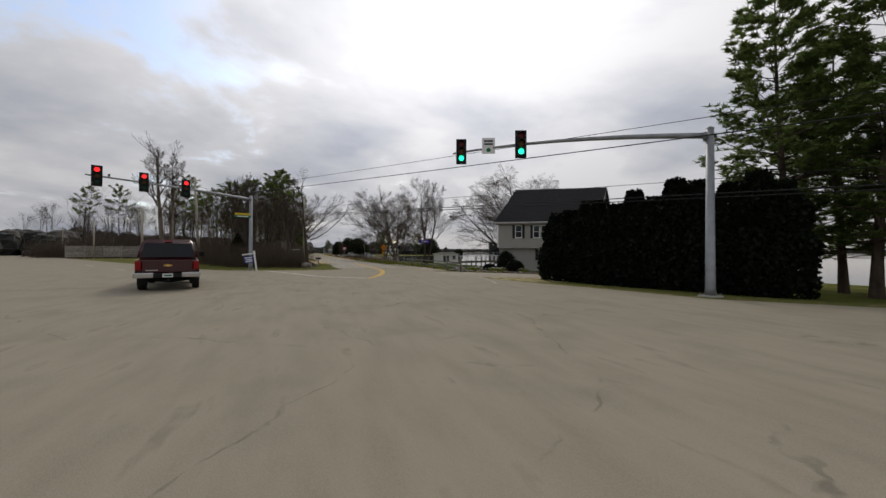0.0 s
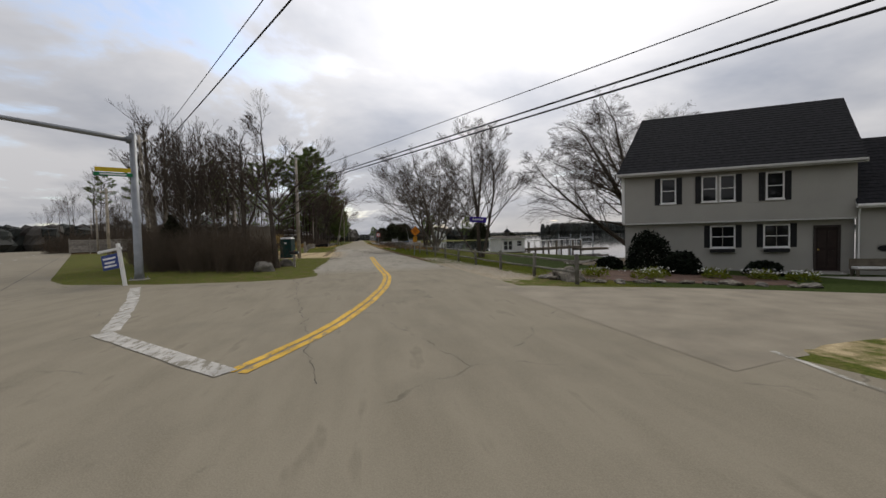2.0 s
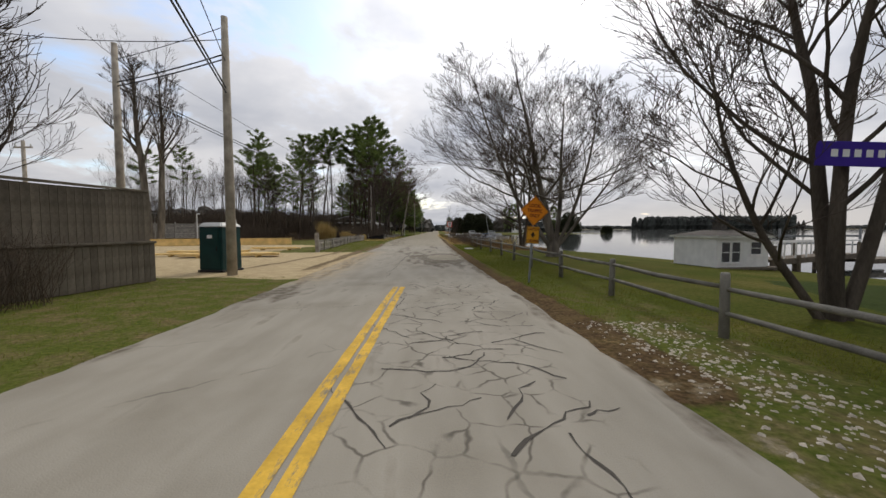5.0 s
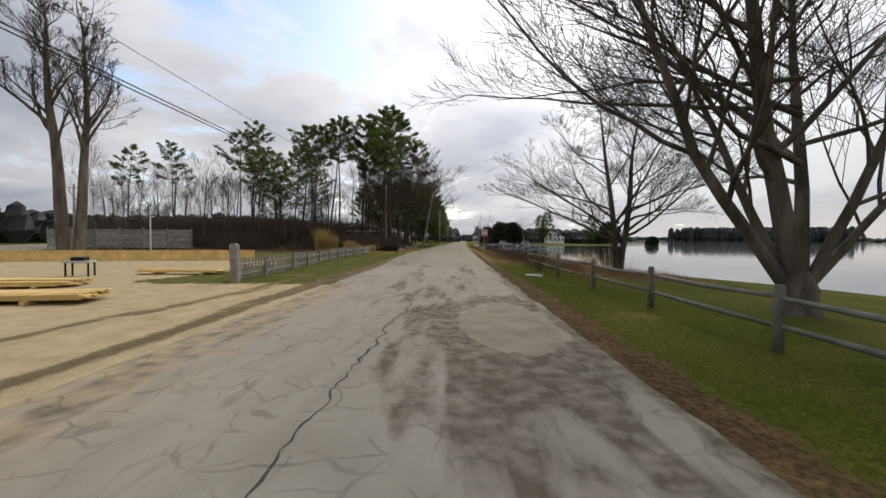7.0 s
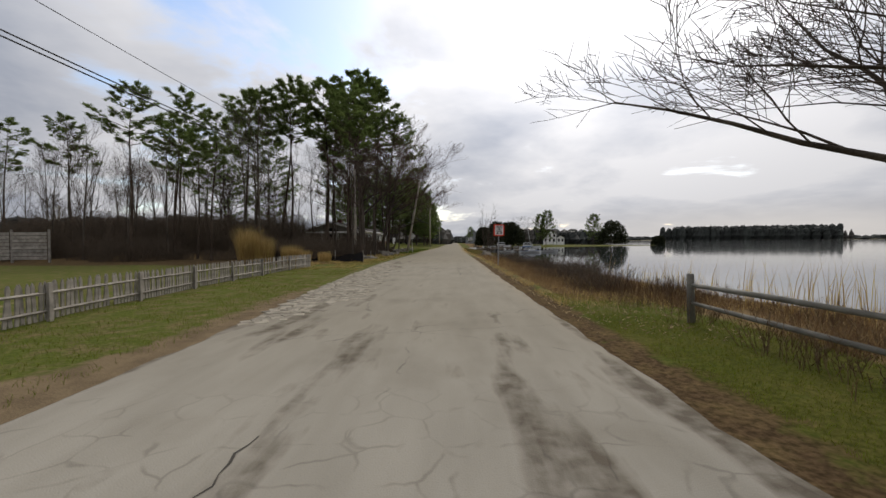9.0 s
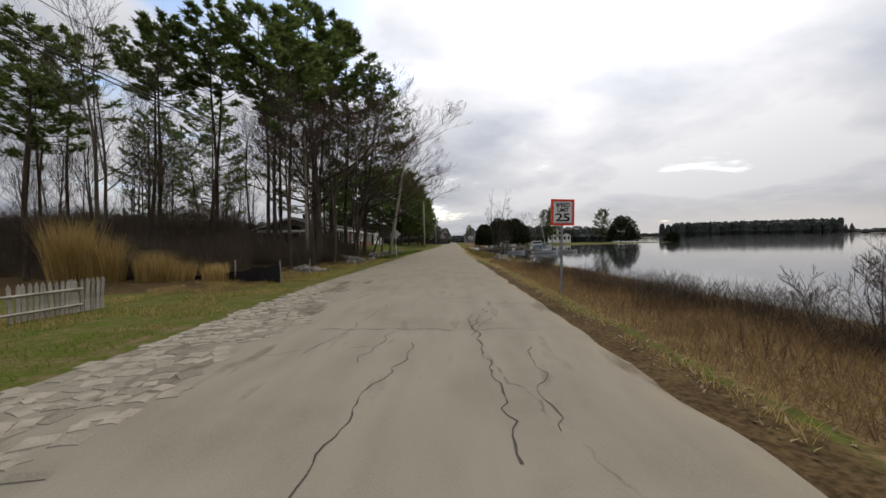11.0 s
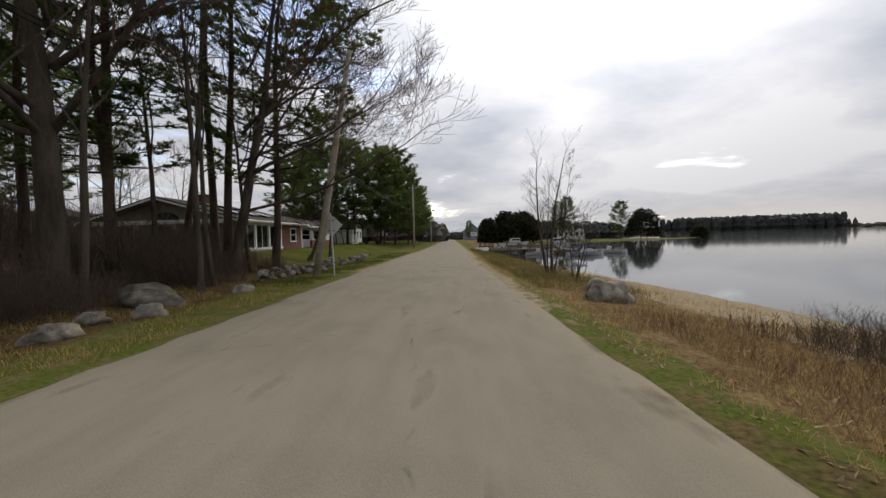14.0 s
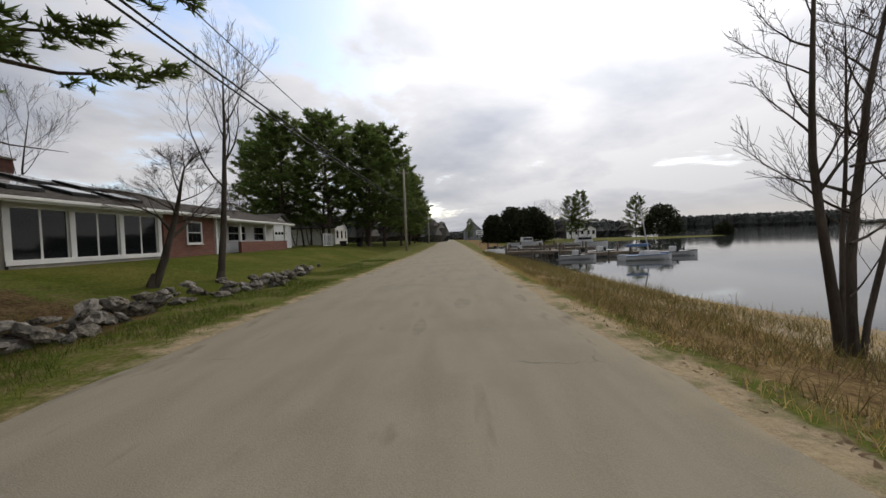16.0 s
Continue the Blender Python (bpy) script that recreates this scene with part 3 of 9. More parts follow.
def asphalt_material():
    m = bpy.data.materials.new("worn_asphalt")
    m.use_nodes = True
    nt = m.node_tree
    b = nt.nodes["Principled BSDF"]
    co = nt.nodes.new("ShaderNodeTexCoord")

    def link(a, c):
        nt.links.new(a, c)

    def tex(scale, detail=4.0, vec=None):
        n = nt.nodes.new("ShaderNodeTexNoise")
        n.inputs["Scale"].default_value, n.inputs["Detail"].default_value = scale, detail
        link(vec or co.outputs["Object"], n.inputs["Vector"])
        return n

    def mixc(f, a, c):
        n = nt.nodes.new("ShaderNodeMix")
        n.data_type = "RGBA"
        link(f, n.inputs[0])
        for s, v in ((6, a), (7, c)):
            if isinstance(v, tuple):
                n.inputs[s].default_value = (*v, 1)
            else:
                link(v, n.inputs[s])
        return n.outputs[2]

    def rng(f, lo, hi, a=0.0, c=1.0):
        n = nt.nodes.new("ShaderNodeMapRange")
        for i, v in enumerate((lo, hi, a, c)):
            n.inputs[i + 1].default_value = v
        link(f, n.inputs[0])
        return n.outputs[0]

    def mul(a, c):
        n = nt.nodes.new("ShaderNodeMath")
        n.operation = "MULTIPLY"
        link(a, n.inputs[0])
        if isinstance(c, float):
            n.inputs[1].default_value = c
        else:
            link(c, n.inputs[1])
        return n.outputs[0]

    stretch = nt.nodes.new("ShaderNodeMapping")
    stretch.inputs["Scale"].default_value = (1.0, 0.22, 1.0)
    link(co.outputs["Object"], stretch.inputs["Vector"])
    streak, blot, grain = tex(2.4, 6.0, stretch.outputs[0]), tex(0.6, 8.0), tex(95.0, 2.0)
    c = mixc(rng(streak.outputs[0], 0.28, 0.72), (0.204, 0.178, 0.130), (0.268, 0.236, 0.176))
    aged = nt.nodes.new("ShaderNodeAttribute")
    aged.attribute_name = "aged"
    c = mixc(aged.outputs["Fac"], c, mixc(rng(streak.outputs[0], 0.28, 0.72), (0.27, 0.248, 0.205), (0.36, 0.332, 0.278)))
    c = mixc(mul(rng(blot.outputs[0], 0.52, 0.72), 0.5), c, (0.155, 0.136, 0.102))
    c = mixc(mul(rng(grain.outputs[0], 0.35, 0.7), 0.45), c, (0.315, 0.282, 0.218))
    # worn stretches: crazed blocks with open joints
    bend = nt.nodes.new("ShaderNodeMix")
    bend.data_type = "RGBA"
    bend.inputs[0].default_value = 0.3
    link(co.outputs["Object"], bend.inputs[6])
    link(tex(1.6, 3.0).outputs["Color"], bend.inputs[7])
    vor = nt.nodes.new("ShaderNodeTexVoronoi")
    vor.feature = "DISTANCE_TO_EDGE"
    vor.inputs["Scale"].default_value = 3.4
    link(bend.outputs[2], vor.inputs["Vector"])
    big = nt.nodes.new("ShaderNodeTexVoronoi")
    big.feature = "DISTANCE_TO_EDGE"
    big.inputs["Scale"].default_value = 0.34
    link(bend.outputs[2], big.inputs["Vector"])
    at = nt.nodes.new("ShaderNodeAttribute")
    at.attribute_name = "wear"
    gaps = rng(tex(2.3, 4.0).outputs[0], 0.43, 0.58)
    joint = mul(mul(rng(vor.outputs["Distance"], 0.01, 0.045, 1.0, 0.0), rng(at.outputs["Fac"], 0.3, 0.7)), gaps)
    seam = mul(mul(mul(rng(big.outputs["Distance"], 0.002, 0.005, 1.0, 0.0), 0.6), rng(blot.outputs[0], 0.46, 0.54)), gaps)
    damp = nt.nodes.new("ShaderNodeAttribute")
    damp.attribute_name = "mud"
    soil = nt.nodes.new("ShaderNodeMath")
    soil.operation = "ADD"
    link(damp.outputs["Fac"], soil.inputs[0])
    link(rng(tex(2.4, 6.0, stretch.outputs[0]).outputs[0], 0.33, 0.67, -0.5, 0.5), soil.inputs[1])
    spots = rng(tex(5.0, 4.0).outputs[0], 0.3, 0.6, 0.35, 1.0)
    c = mixc(mul(mul(rng(soil.outputs[0], 0.35, 0.75), 0.82), spots), c, (0.085, 0.066, 0.044))
    dust = nt.nodes.new("ShaderNodeAttribute")
    dust.attribute_name = "sand"
    c = mixc(mul(dust.outputs["Fac"], rng(tex(3.2, 7.0).outputs[0], 0.30, 0.62)), c, (0.43, 0.335, 0.205))
    c = mixc(mul(joint, 0.7), c, (0.06, 0.05, 0.04))
    c = mixc(mul(seam, 0.7), c, (0.06, 0.053, 0.044))
    link(c, b.inputs["Base Color"])
    b.inputs["Roughness"].default_value, b.inputs["Specular IOR Level"].default_value = 0.92, 0.12
    bp = nt.nodes.new("ShaderNodeBump")
    bp.inputs["Strength"].default_value, bp.inputs["Distance"].default_value = 0.35, 0.01
    link(grain.outputs[0], bp.inputs["Height"])
    link(bp.outputs[0], b.inputs["Normal"])
    return m


ASPHALT = asphalt_material()
ROAD_Z = 0.014
ry = lines([(-25, 36, 0.25), (36, 70, 0.5), (70, 400, 4)])
rv, rf, wear, mud, sand, aged = [], [], [], [], [], []
COLS = 31
for j, y in enumerate(ry):
    jag = 0.10 * noise.noise((0.3, y * 1.3, 0)) + 0.05 * noise.noise((0.9, y * 5.0, 0))
    jag2 = 0.10 * noise.noise((5.3, y * 1.1, 0)) + 0.04 * noise.noise((7.9, y * 5.0, 0))
    xl, xr = lerp_table(EDGE_L, y) + jag, lerp_table(EDGE_R, y) + jag2
    for i in range(COLS):
        f = i / (COLS - 1)
        x = xl + (xr - xl) * f
        rv.append((x, y, ROAD_Z + 0.035 * (1 - (2 * f - 1) ** 2) * smooth01(-25, -15, y) - (0.03 if i in (0, COLS - 1) else 0)))
        left, right = 1 - smooth01(0.12, 0.42, f), smooth01(0.8, 1.0, f)
        edge_left = left * smooth01(8, 14, y) * (1 - smooth01(32, 40, y))
        worn = smooth01(-10, -5, y) * (1 - smooth01(8, 14, y))
        crazed = max(smooth01(-24.5, -23, y) * (1 - smooth01(-20.5, -19, y)) * smooth01(-2.6, -1.8, x) * (1 - smooth01(0.0, 0.4, x)), smooth01(-20, -18.5, y) * (1 - smooth01(-12, -9, y)) * smooth01(0.3, 0.8, x) * (1 - smooth01(2.4, 2.9, x)))
        wear.append(max(0.5 * edge_left, 0.5 * worn, 0.9 * crazed))
        mid = (1 - smooth01(0.2, 1.5, abs(x - 0.2))) * smooth01(-7, -3, y) * (1 - smooth01(2, 9, y))
        rim_l = (1 - smooth01(0.3, 1.5, x - xl)) * smooth01(-17, -13, y) * (1 - smooth01(3, 7, y))
        rim_r = (1 - smooth01(0.1, 0.7, xr - x)) * smooth01(-14, -8, y) * (1 - smooth01(8, 14, y))
        tracks = 0.55 * (1 - smooth01(0.15, 0.5, min(abs(x + 0.95), abs(x - 1.1)))) * smooth01(-2, 4, y) * (1 - smooth01(9, 16, y))
        crumbled = 0.5 * (1 - smooth01(1.2, 2.6, x - xl)) * smooth01(10, 14, y) * (1 - smooth01(31, 36, y))
        aged.append(smooth01(-26, -22, y) * (1 - 0.65 * smooth01(8, 14, y)) * (1 - smooth01(28, 34, y)))
        oval = math.hypot((x - 1.75) / 0.85, (y + 1.55) / 1.95)
        ring = 0.85 * smooth01(0.9, 1.05, oval) * (1 - smooth01(1.25, 2.0, oval)) + 0.75 * smooth01(-7.5, -5.5, y) * (1 - smooth01(-4.0, -2.0, y)) * smooth01(0.6, 1.1, x) * (1 - smooth01(2.3, 2.9, x))
        inner = 0.8 * (1 - smooth01(0.1, 0.3, abs(x + 2.42))) * smooth01(-9, -7, y) * (1 - smooth01(-0.5, 1.5, y))
        sand.append(0.9 * (1 - smooth01(0.2, 1.9, x - xl)) * smooth01(-12, -8.5, y) * (1 - smooth01(2.0, 5.0, y)) + 0.3 * (1 - smooth01(0.0, 0.7, xr - x)) * smooth01(10, 20, y))
        mud.append(max(ring, inner, crumbled, 0.55 * mid, 0.7 * rim_l, 0.9 * rim_r, tracks, 0.35 * (1 - smooth01(0.05, 0.6, min(x - xl, xr - x)))))
for j in range(len(ry) - 1):
    for i in range(COLS - 1):
        a = j * COLS + i
        rf.append((a, a + 1, a + 1 + COLS, a + COLS))
rm = bpy.data.meshes.new("road")
rm.from_pydata(rv, [], rf)
rm.polygons.foreach_set("use_smooth", [True] * len(rm.polygons))
rm.attributes.new("wear", "FLOAT", "POINT").data.foreach_set("value", wear)
rm.attributes.new("mud", "FLOAT", "POINT").data.foreach_set("value", mud)
rm.attributes.new("sand", "FLOAT", "POINT").data.foreach_set("value", sand)
rm.attributes.new("aged", "FLOAT", "POINT").data.foreach_set("value", aged)
rm.materials.append(ASPHALT)
road = tagged(new("road", rm), "worn grey asphalt shore road with cracked broken edges", "road", kind="structure")

junction = [(3.85, -25.0), (4.3, -38.0), (4.8, -41.5), (6.2, -46.0), (6.9, -49.5), (9.6, -52.6), (30, -66), (70, -92), (60, -160), (-30, -160),
            along(-30, 40), along(-5, 17), along(60, 15.5), along(400, 15.5), along(400, 0), along(60, 0), along(8, 0), (-13.4, -22.4), (-11.5, -24.6), (-7.5, -26.2), (-4.6, -26.6), (-3.0, -26.4), (-2.3, -25.6), (-2.25, -25.0)]
jg = Geo()
jg.add([(x, y, ROAD_Z - 0.004 if y > -25.5 else ROAD_Z) for x, y in junction], [tuple(range(len(junction)))[::-1]])
jm = jg.mesh("junction_road", ASPHALT)
jb = bmesh.new()
jb.from_mesh(jm)
bmesh.ops.triangulate(jb, faces=jb.faces)
jb.to_mesh(jm)
jb.free()
tagged(new("junction_road", jm), "wide worn asphalt of the signal junction and main road", "road", kind="structure")


def ribbon(pts, width, z, jitter=0.0, seed=0):
    """A flat painted or tarred strip along a line of points."""
    r, g = random.Random(seed), Geo()
    vs = []
    for i, p in enumerate(pts):
        a, b = Vector(pts[max(0, i - 1)]), Vector(pts[min(len(pts) - 1, i + 1)])
        d = (b - a).normalized()
        n = Vector((-d.y, d.x))
        w = width * (1 + jitter * r.uniform(-1, 1)) / 2
        q = Vector(p) + n * r.uniform(-1, 1) * width * jitter
        for s in (-1, 1):
            c = q + n * w * s
            vs.append((c.x, c.y, z(c.x, c.y)))
    g.add(vs, [(2 * i, 2 * i + 1, 2 * i + 3, 2 * i + 2) for i in range(len(pts) - 1)])
    return g


def crown_z(x, y):
    if y < -25:
        return ROAD_Z
    xl, xr = lerp_table(EDGE_L, y), lerp_table(EDGE_R, y)
    f = (x - xl) / (xr - xl)
    return ROAD_Z + 0.035 * max(0, 1 - (2 * f - 1) ** 2) * smooth01(-25, -15, y)


def spline(keys, step):
    """Points at even steps along a smooth line through the keys."""
    out, n = [], len(keys)
    for i in range(n - 1):
        p0, p1, p2, p3 = (Vector(keys[min(n - 1, max(0, i + k))]) for k in (-1, 0, 1, 2))
        m = max(2, int((p2 - p1).length / step))
        for j in range(m):
            t = j / m
            out.append(0.5 * ((2 * p1) + (p2 - p0) * t + (2 * p0 - 5 * p1 + 4 * p2 - p3) * t * t + (3 * p1 - p0 - 3 * p2 + p3) * t ** 3))
    return out + [Vector(keys[-1])]


yel = spline([(-1.95, -36.9), (-0.95, -34.7), (0.0, -31.0), (0.48, -27.4), (0.5, -24.5), (0.42, -20), (0.42, -11.6)], 0.35)
mark = thing("road_marking", "worn double yellow centre line on the asphalt", "road marking", kind="structure")
for s in (-0.088, 0.088):
    off = []
    for i, p in enumerate(yel):
        d = (yel[min(i + 1, len(yel) - 1)] - yel[max(0, i - 1)]).normalized()
        off.append(p + Vector((-d.y, d.x)) * s)
    part("yellow_line", ribbon(off, 0.125, lambda x, y: crown_z(x, y) + 0.006, 0.06, 3), YELLOW, mark)
stop = thing("road_marking", "worn white stop line bending across the side road mouth", "road marking", kind="structure")
part("stop_line", ribbon(spline([(-8.0, -26.9), (-6.2, -30.6), (-4.75, -34.1)], 0.4), 0.28, lambda x, y: ROAD_Z + 0.006, 0.08, 5), LINEWHITE, stop)
part("stop_line", ribbon(spline([(-4.8, -34.2), (-3.4, -35.6), (-2.05, -36.9)], 0.4), 0.28, lambda x, y: ROAD_Z + 0.01, 0.08, 6), LINEWHITE, stop)
FADED = worn_paint("faded_road_paint", (0.5, 0.48, 0.43), (0.22, 0.20, 0.155), 0.46)
edge = thing("road_marking", "faded white edge line along the asphalt", "road marking", kind="structure")
part("edge_line", ribbon(spline([(3.09, -42.44), (3.67, -40.65), (4.37, -38.0)], 0.5), 0.08, lambda x, y: ROAD_Z + 0.006, 0.2, 7), FADED, edge)
for k in range(9):
    a, b = along(2 + 12 * k, 4.2), along(5.5 + 12 * k, 4.2)
    tagged(solo("lane_dash", ribbon(spline([a, b], 1.0), 0.14, lambda x, y: ROAD_Z + 0.006, 0.05, k), LINEWHITE, "white dashed lane line on the main road", "road marking", "lane dashes"), kind="structure")
solo("seam", ribbon(spline([(-4.5, -41), (-6.0, -38), along(-12, 1.2), along(0, 1.0), along(30, 0.9), along(60, 0.8)], 0.8), 0.03, lambda x, y: ROAD_Z + 0.005, 0.3, 4), TAR, "dark tarred paving seam along the main road", "road seam", kind="structure")

r = random.Random(11)


def crack(a, b, width, seed, wander=0.05):
    """A thin open crack that wanders between two spots."""
    rr = random.Random(seed)
    n = max(5, int(math.dist(a, b) / 0.11))
    d = Vector((b[0] - a[0], b[1] - a[1])).normalized()
    pts, o = [], 0.0
    for i in range(n + 1):
        o = o * 0.92 + rr.gauss(0, wander * 0.5)
        q = Vector(a).lerp(Vector(b), i / n) + Vector((-d.y, d.x)) * (o * min(1, i / 2, (n - i) / 2) + 0.09 * noise.noise((i * 0.25, seed, 0)) + rr.gauss(0, 0.012))
        pts.append(q)
    return ribbon(pts, width * 0.27, lambda x, y: crown_z(x, y) + 0.004, 0.7, seed)


cracks = thing("road_cracks", "dark open cracks across the worn asphalt", "crack", kind="structure")
lines_of = [((-3.2, -25.6), (-1.0, -37.5), 0.03), ((-6, -38.5), (1.2, -41.8), 0.04), ((-1.5, -33.5), (0.2, -34.2), 0.03), ((1.6, -47), (5.6, -45.6), 0.04), ((-10.2, -47.5), (-8.6, -43.0), 0.05),
            ((-2.4, -14.2), (3.0, -13.6), 0.03), ((-0.2, -9.5), (-0.28, -4.5), 0.06), ((-0.28, -4.5), (-0.3, 2.4), 0.09), ((-1.9, 5.5), (2.1, 5.4), 0.07), ((-1.58, 4.1), (-1.1, 9.2), 0.05), ((0.53, 5.4), (0.75, 3.6), 0.05), ((0.95, 5.3), (1.15, 3.8), 0.06), ((1.5, 5.6), (1.45, 7.4), 0.07), ((-2.4, 12), (2.2, 13), 0.025),
            ((-2.0, 25.7), (1.5, 25.5), 0.06), ((-1.7, 24.2), (-1.3, 28.2), 0.03), ((0.62, 22.0), (0.55, 26.8), 0.06), ((0.55, 25.4), (0.98, 28.2), 0.045), ((0.98, 28.2), (1.35, 27.9), 0.045), ((-0.75, 21.2), (-0.4, 24.8), 0.04), ((1.0, 22.4), (1.25, 24.6), 0.04), ((-0.7, 25.6), (-0.9, 24.0), 0.03),
            ((1.1, 36), (1.3, 39), 0.025), ((1.0, 47.5), (0.9, 51.5), 0.025), ((-2.4, 44.6), (-1.2, 45.0), 0.025)]
for x0, x1, y0, y1, count, turn, wide in ((-2.2, 0.3, -24.6, -19.5, 12, 0.5, 0.06), (0.6, 2.6, -21.5, -14.0, 34, 1.4, 0.075), (-2.0, 2.0, -1.0, 8.0, 12, 1.5, 0.03)):
    for k in range(count):
        q = (r.uniform(x0, x1), r.uniform(y0, y1))
        a = r.gauss(0, turn * 0.5) + (math.pi / 2 if r.random() < 0.3 else 0)
        l = r.uniform(0.5, 1.5)
        lines_of.append((q, (min(x1 + 0.3, max(x0 - 0.3, q[0] + l * math.cos(a))), q[1] + l * math.sin(a)), wide * r.uniform(0.7, 1.2)))
for k, (a, b, w) in enumerate(lines_of):
    part("crack", crack(a, b, w, 40 + k), TAR, cracks)
PALEPATCH = surface("pale_asphalt_patch", (0.24, 0.212, 0.158), 0.92, 0.2, 2, 60, 0.3)
for k, (x, y, a, b, up, mat, lab) in enumerate([(1.75, -1.55, 0.80, 1.85, 0.004, PALEPATCH, "pale smooth oval asphalt patch in the worn road")]):
    g = Geo()
    n = 44
    ring = [(x + a * (1 + 0.3 * noise.noise((k, i * 0.45, 0))) * math.cos(2 * math.pi * i / n), y + b * (1 + 0.3 * noise.noise((i * 0.45, k, 2))) * math.sin(2 * math.pi * i / n)) for i in range(n)]
    g.add([(x, y, crown_z(x, y) + up)] + [(p[0], p[1], crown_z(*p) + up) for p in ring], [(0, 1 + i, 1 + (i + 1) % n) for i in range(n)])
    tagged(solo("asphalt_patch", g, mat, lab, "road patch", "asphalt patches"), kind="structure")

# crumbled asphalt along the left edge: loose pale blocks with open gaps
CHIP = surface("pale_asphalt_block", (0.30, 0.268, 0.21), 0.95, 0.2, 4, 60, 0.4, each=0.25, spec=0.1)
chips = []
for k in range(9):
    q = [(-1 + r.uniform(-0.16, 0.16), -1 + r.uniform(-0.2, 0.2)), (r.uniform(-0.3, 0.3), -1 + r.uniform(-0.2, 0.2)), (1 + r.uniform(-0.16, 0.16), -1 + r.uniform(-0.2, 0.2)), (1 + r.uniform(-0.16, 0.16), 1 + r.uniform(-0.2, 0.2)),
         (r.uniform(-0.3, 0.3), 1 + r.uniform(-0.2, 0.2)), (-1 + r.uniform(-0.16, 0.16), 1 + r.uniform(-0.2, 0.2))]
    g = Geo()
    g.add([(x, y, -1.0) for x, y in q] + [(x * 0.93, y * 0.9, 1.0) for x, y in q], [tuple(range(6, 12))] + [(i, (i + 1) % 6, 6 + (i + 1) % 6, 6 + i) for i in range(6)])
    chips.append(g.mesh("asphalt_block", CHIP))
broken = thing("broken_road_edge", "crumbled pale asphalt blocks along the road edge", "broken asphalt", kind="structure")
y, made, rest = 13.0, 0, Geo()
while y < 33:
    b = r.uniform(0.06, 0.15)
    edge_x = lerp_table(EDGE_L, y)
    x = edge_x + r.uniform(0.0, 0.25)
    far = edge_x + (1.9 + 0.5 * noise.noise((0, y * 0.6, 4))) * smooth01(11, 16, y) * (1 - 0.75 * smooth01(26, 33, y))
    while x < far:
        a = r.uniform(0.06, 0.16)
        if r.random() < 0.9 - 0.5 * smooth01(0.5, 1.0, (x - edge_x) / max(0.2, far - edge_x)):
            yy = y + 0.22 * (x + 4) + r.gauss(0, 0.04)
            m = Matrix.LocRotScale((x + a, yy, crown_z(x + a, yy) + 0.003), Euler((r.gauss(0, 0.012), r.gauss(0, 0.012), 0.22 + r.gauss(0, 0.4))), Vector((a - 0.014, b - 0.014, 0.006)))
            if made < 300 and r.random() < 0.4:
                ob = new("asphalt_block", r.choice(chips))
                ob.parent = broken
                ob.matrix_basis = m
                made += 1
            else:
                me = r.choice(chips)
                rest.add([tuple(m @ v.co) for v in me.vertices], [tuple(p.vertices) for p in me.polygons])
        x += 2 * a
    y += 2 * b
tagged(part("small_blocks", rest, CHIP, broken), kind="stuff")

wm = bpy.data.materials.new("still_water")
wm.use_nodes = True
wb = wm.node_tree.nodes["Principled BSDF"]
wb.inputs["Base Color"].default_value = (0.035, 0.04, 0.038, 1)
wb.inputs["Roughness"].default_value, wb.inputs["IOR"].default_value = 0.05, 1.33
wc, wnz, wbp = wm.node_tree.nodes.new("ShaderNodeTexCoord"), wm.node_tree.nodes.new("ShaderNodeTexNoise"), wm.node_tree.nodes.new("ShaderNodeBump")
wmp = wm.node_tree.nodes.new("ShaderNodeMapping")
wmp.inputs["Scale"].default_value = (0.5, 1.0, 1.0)
wm.node_tree.links.new(wc.outputs["Object"], wmp.inputs[0])
wm.node_tree.links.new(wmp.outputs[0], wnz.inputs["Vector"])
wnz.inputs["Scale"].default_value, wnz.inputs["Detail"].default_value = 0.9, 3.0
wbp.inputs["Strength"].default_value, wbp.inputs["Distance"].default_value = 0.03, 0.1
wm.node_tree.links.new(wnz.outputs[0], wbp.inputs["Height"])
wm.node_tree.links.new(wbp.outputs[0], wb.inputs["Normal"])
wg = Geo()
wg.quad((4, -900, WATER_Z), (2400, -900, WATER_Z), (2400, 2400, WATER_Z), (4, 2400, WATER_Z))
solo("water", wg, wm, "calm grey bay with faint ripples", "water", kind="structure")

# ---- trees ----


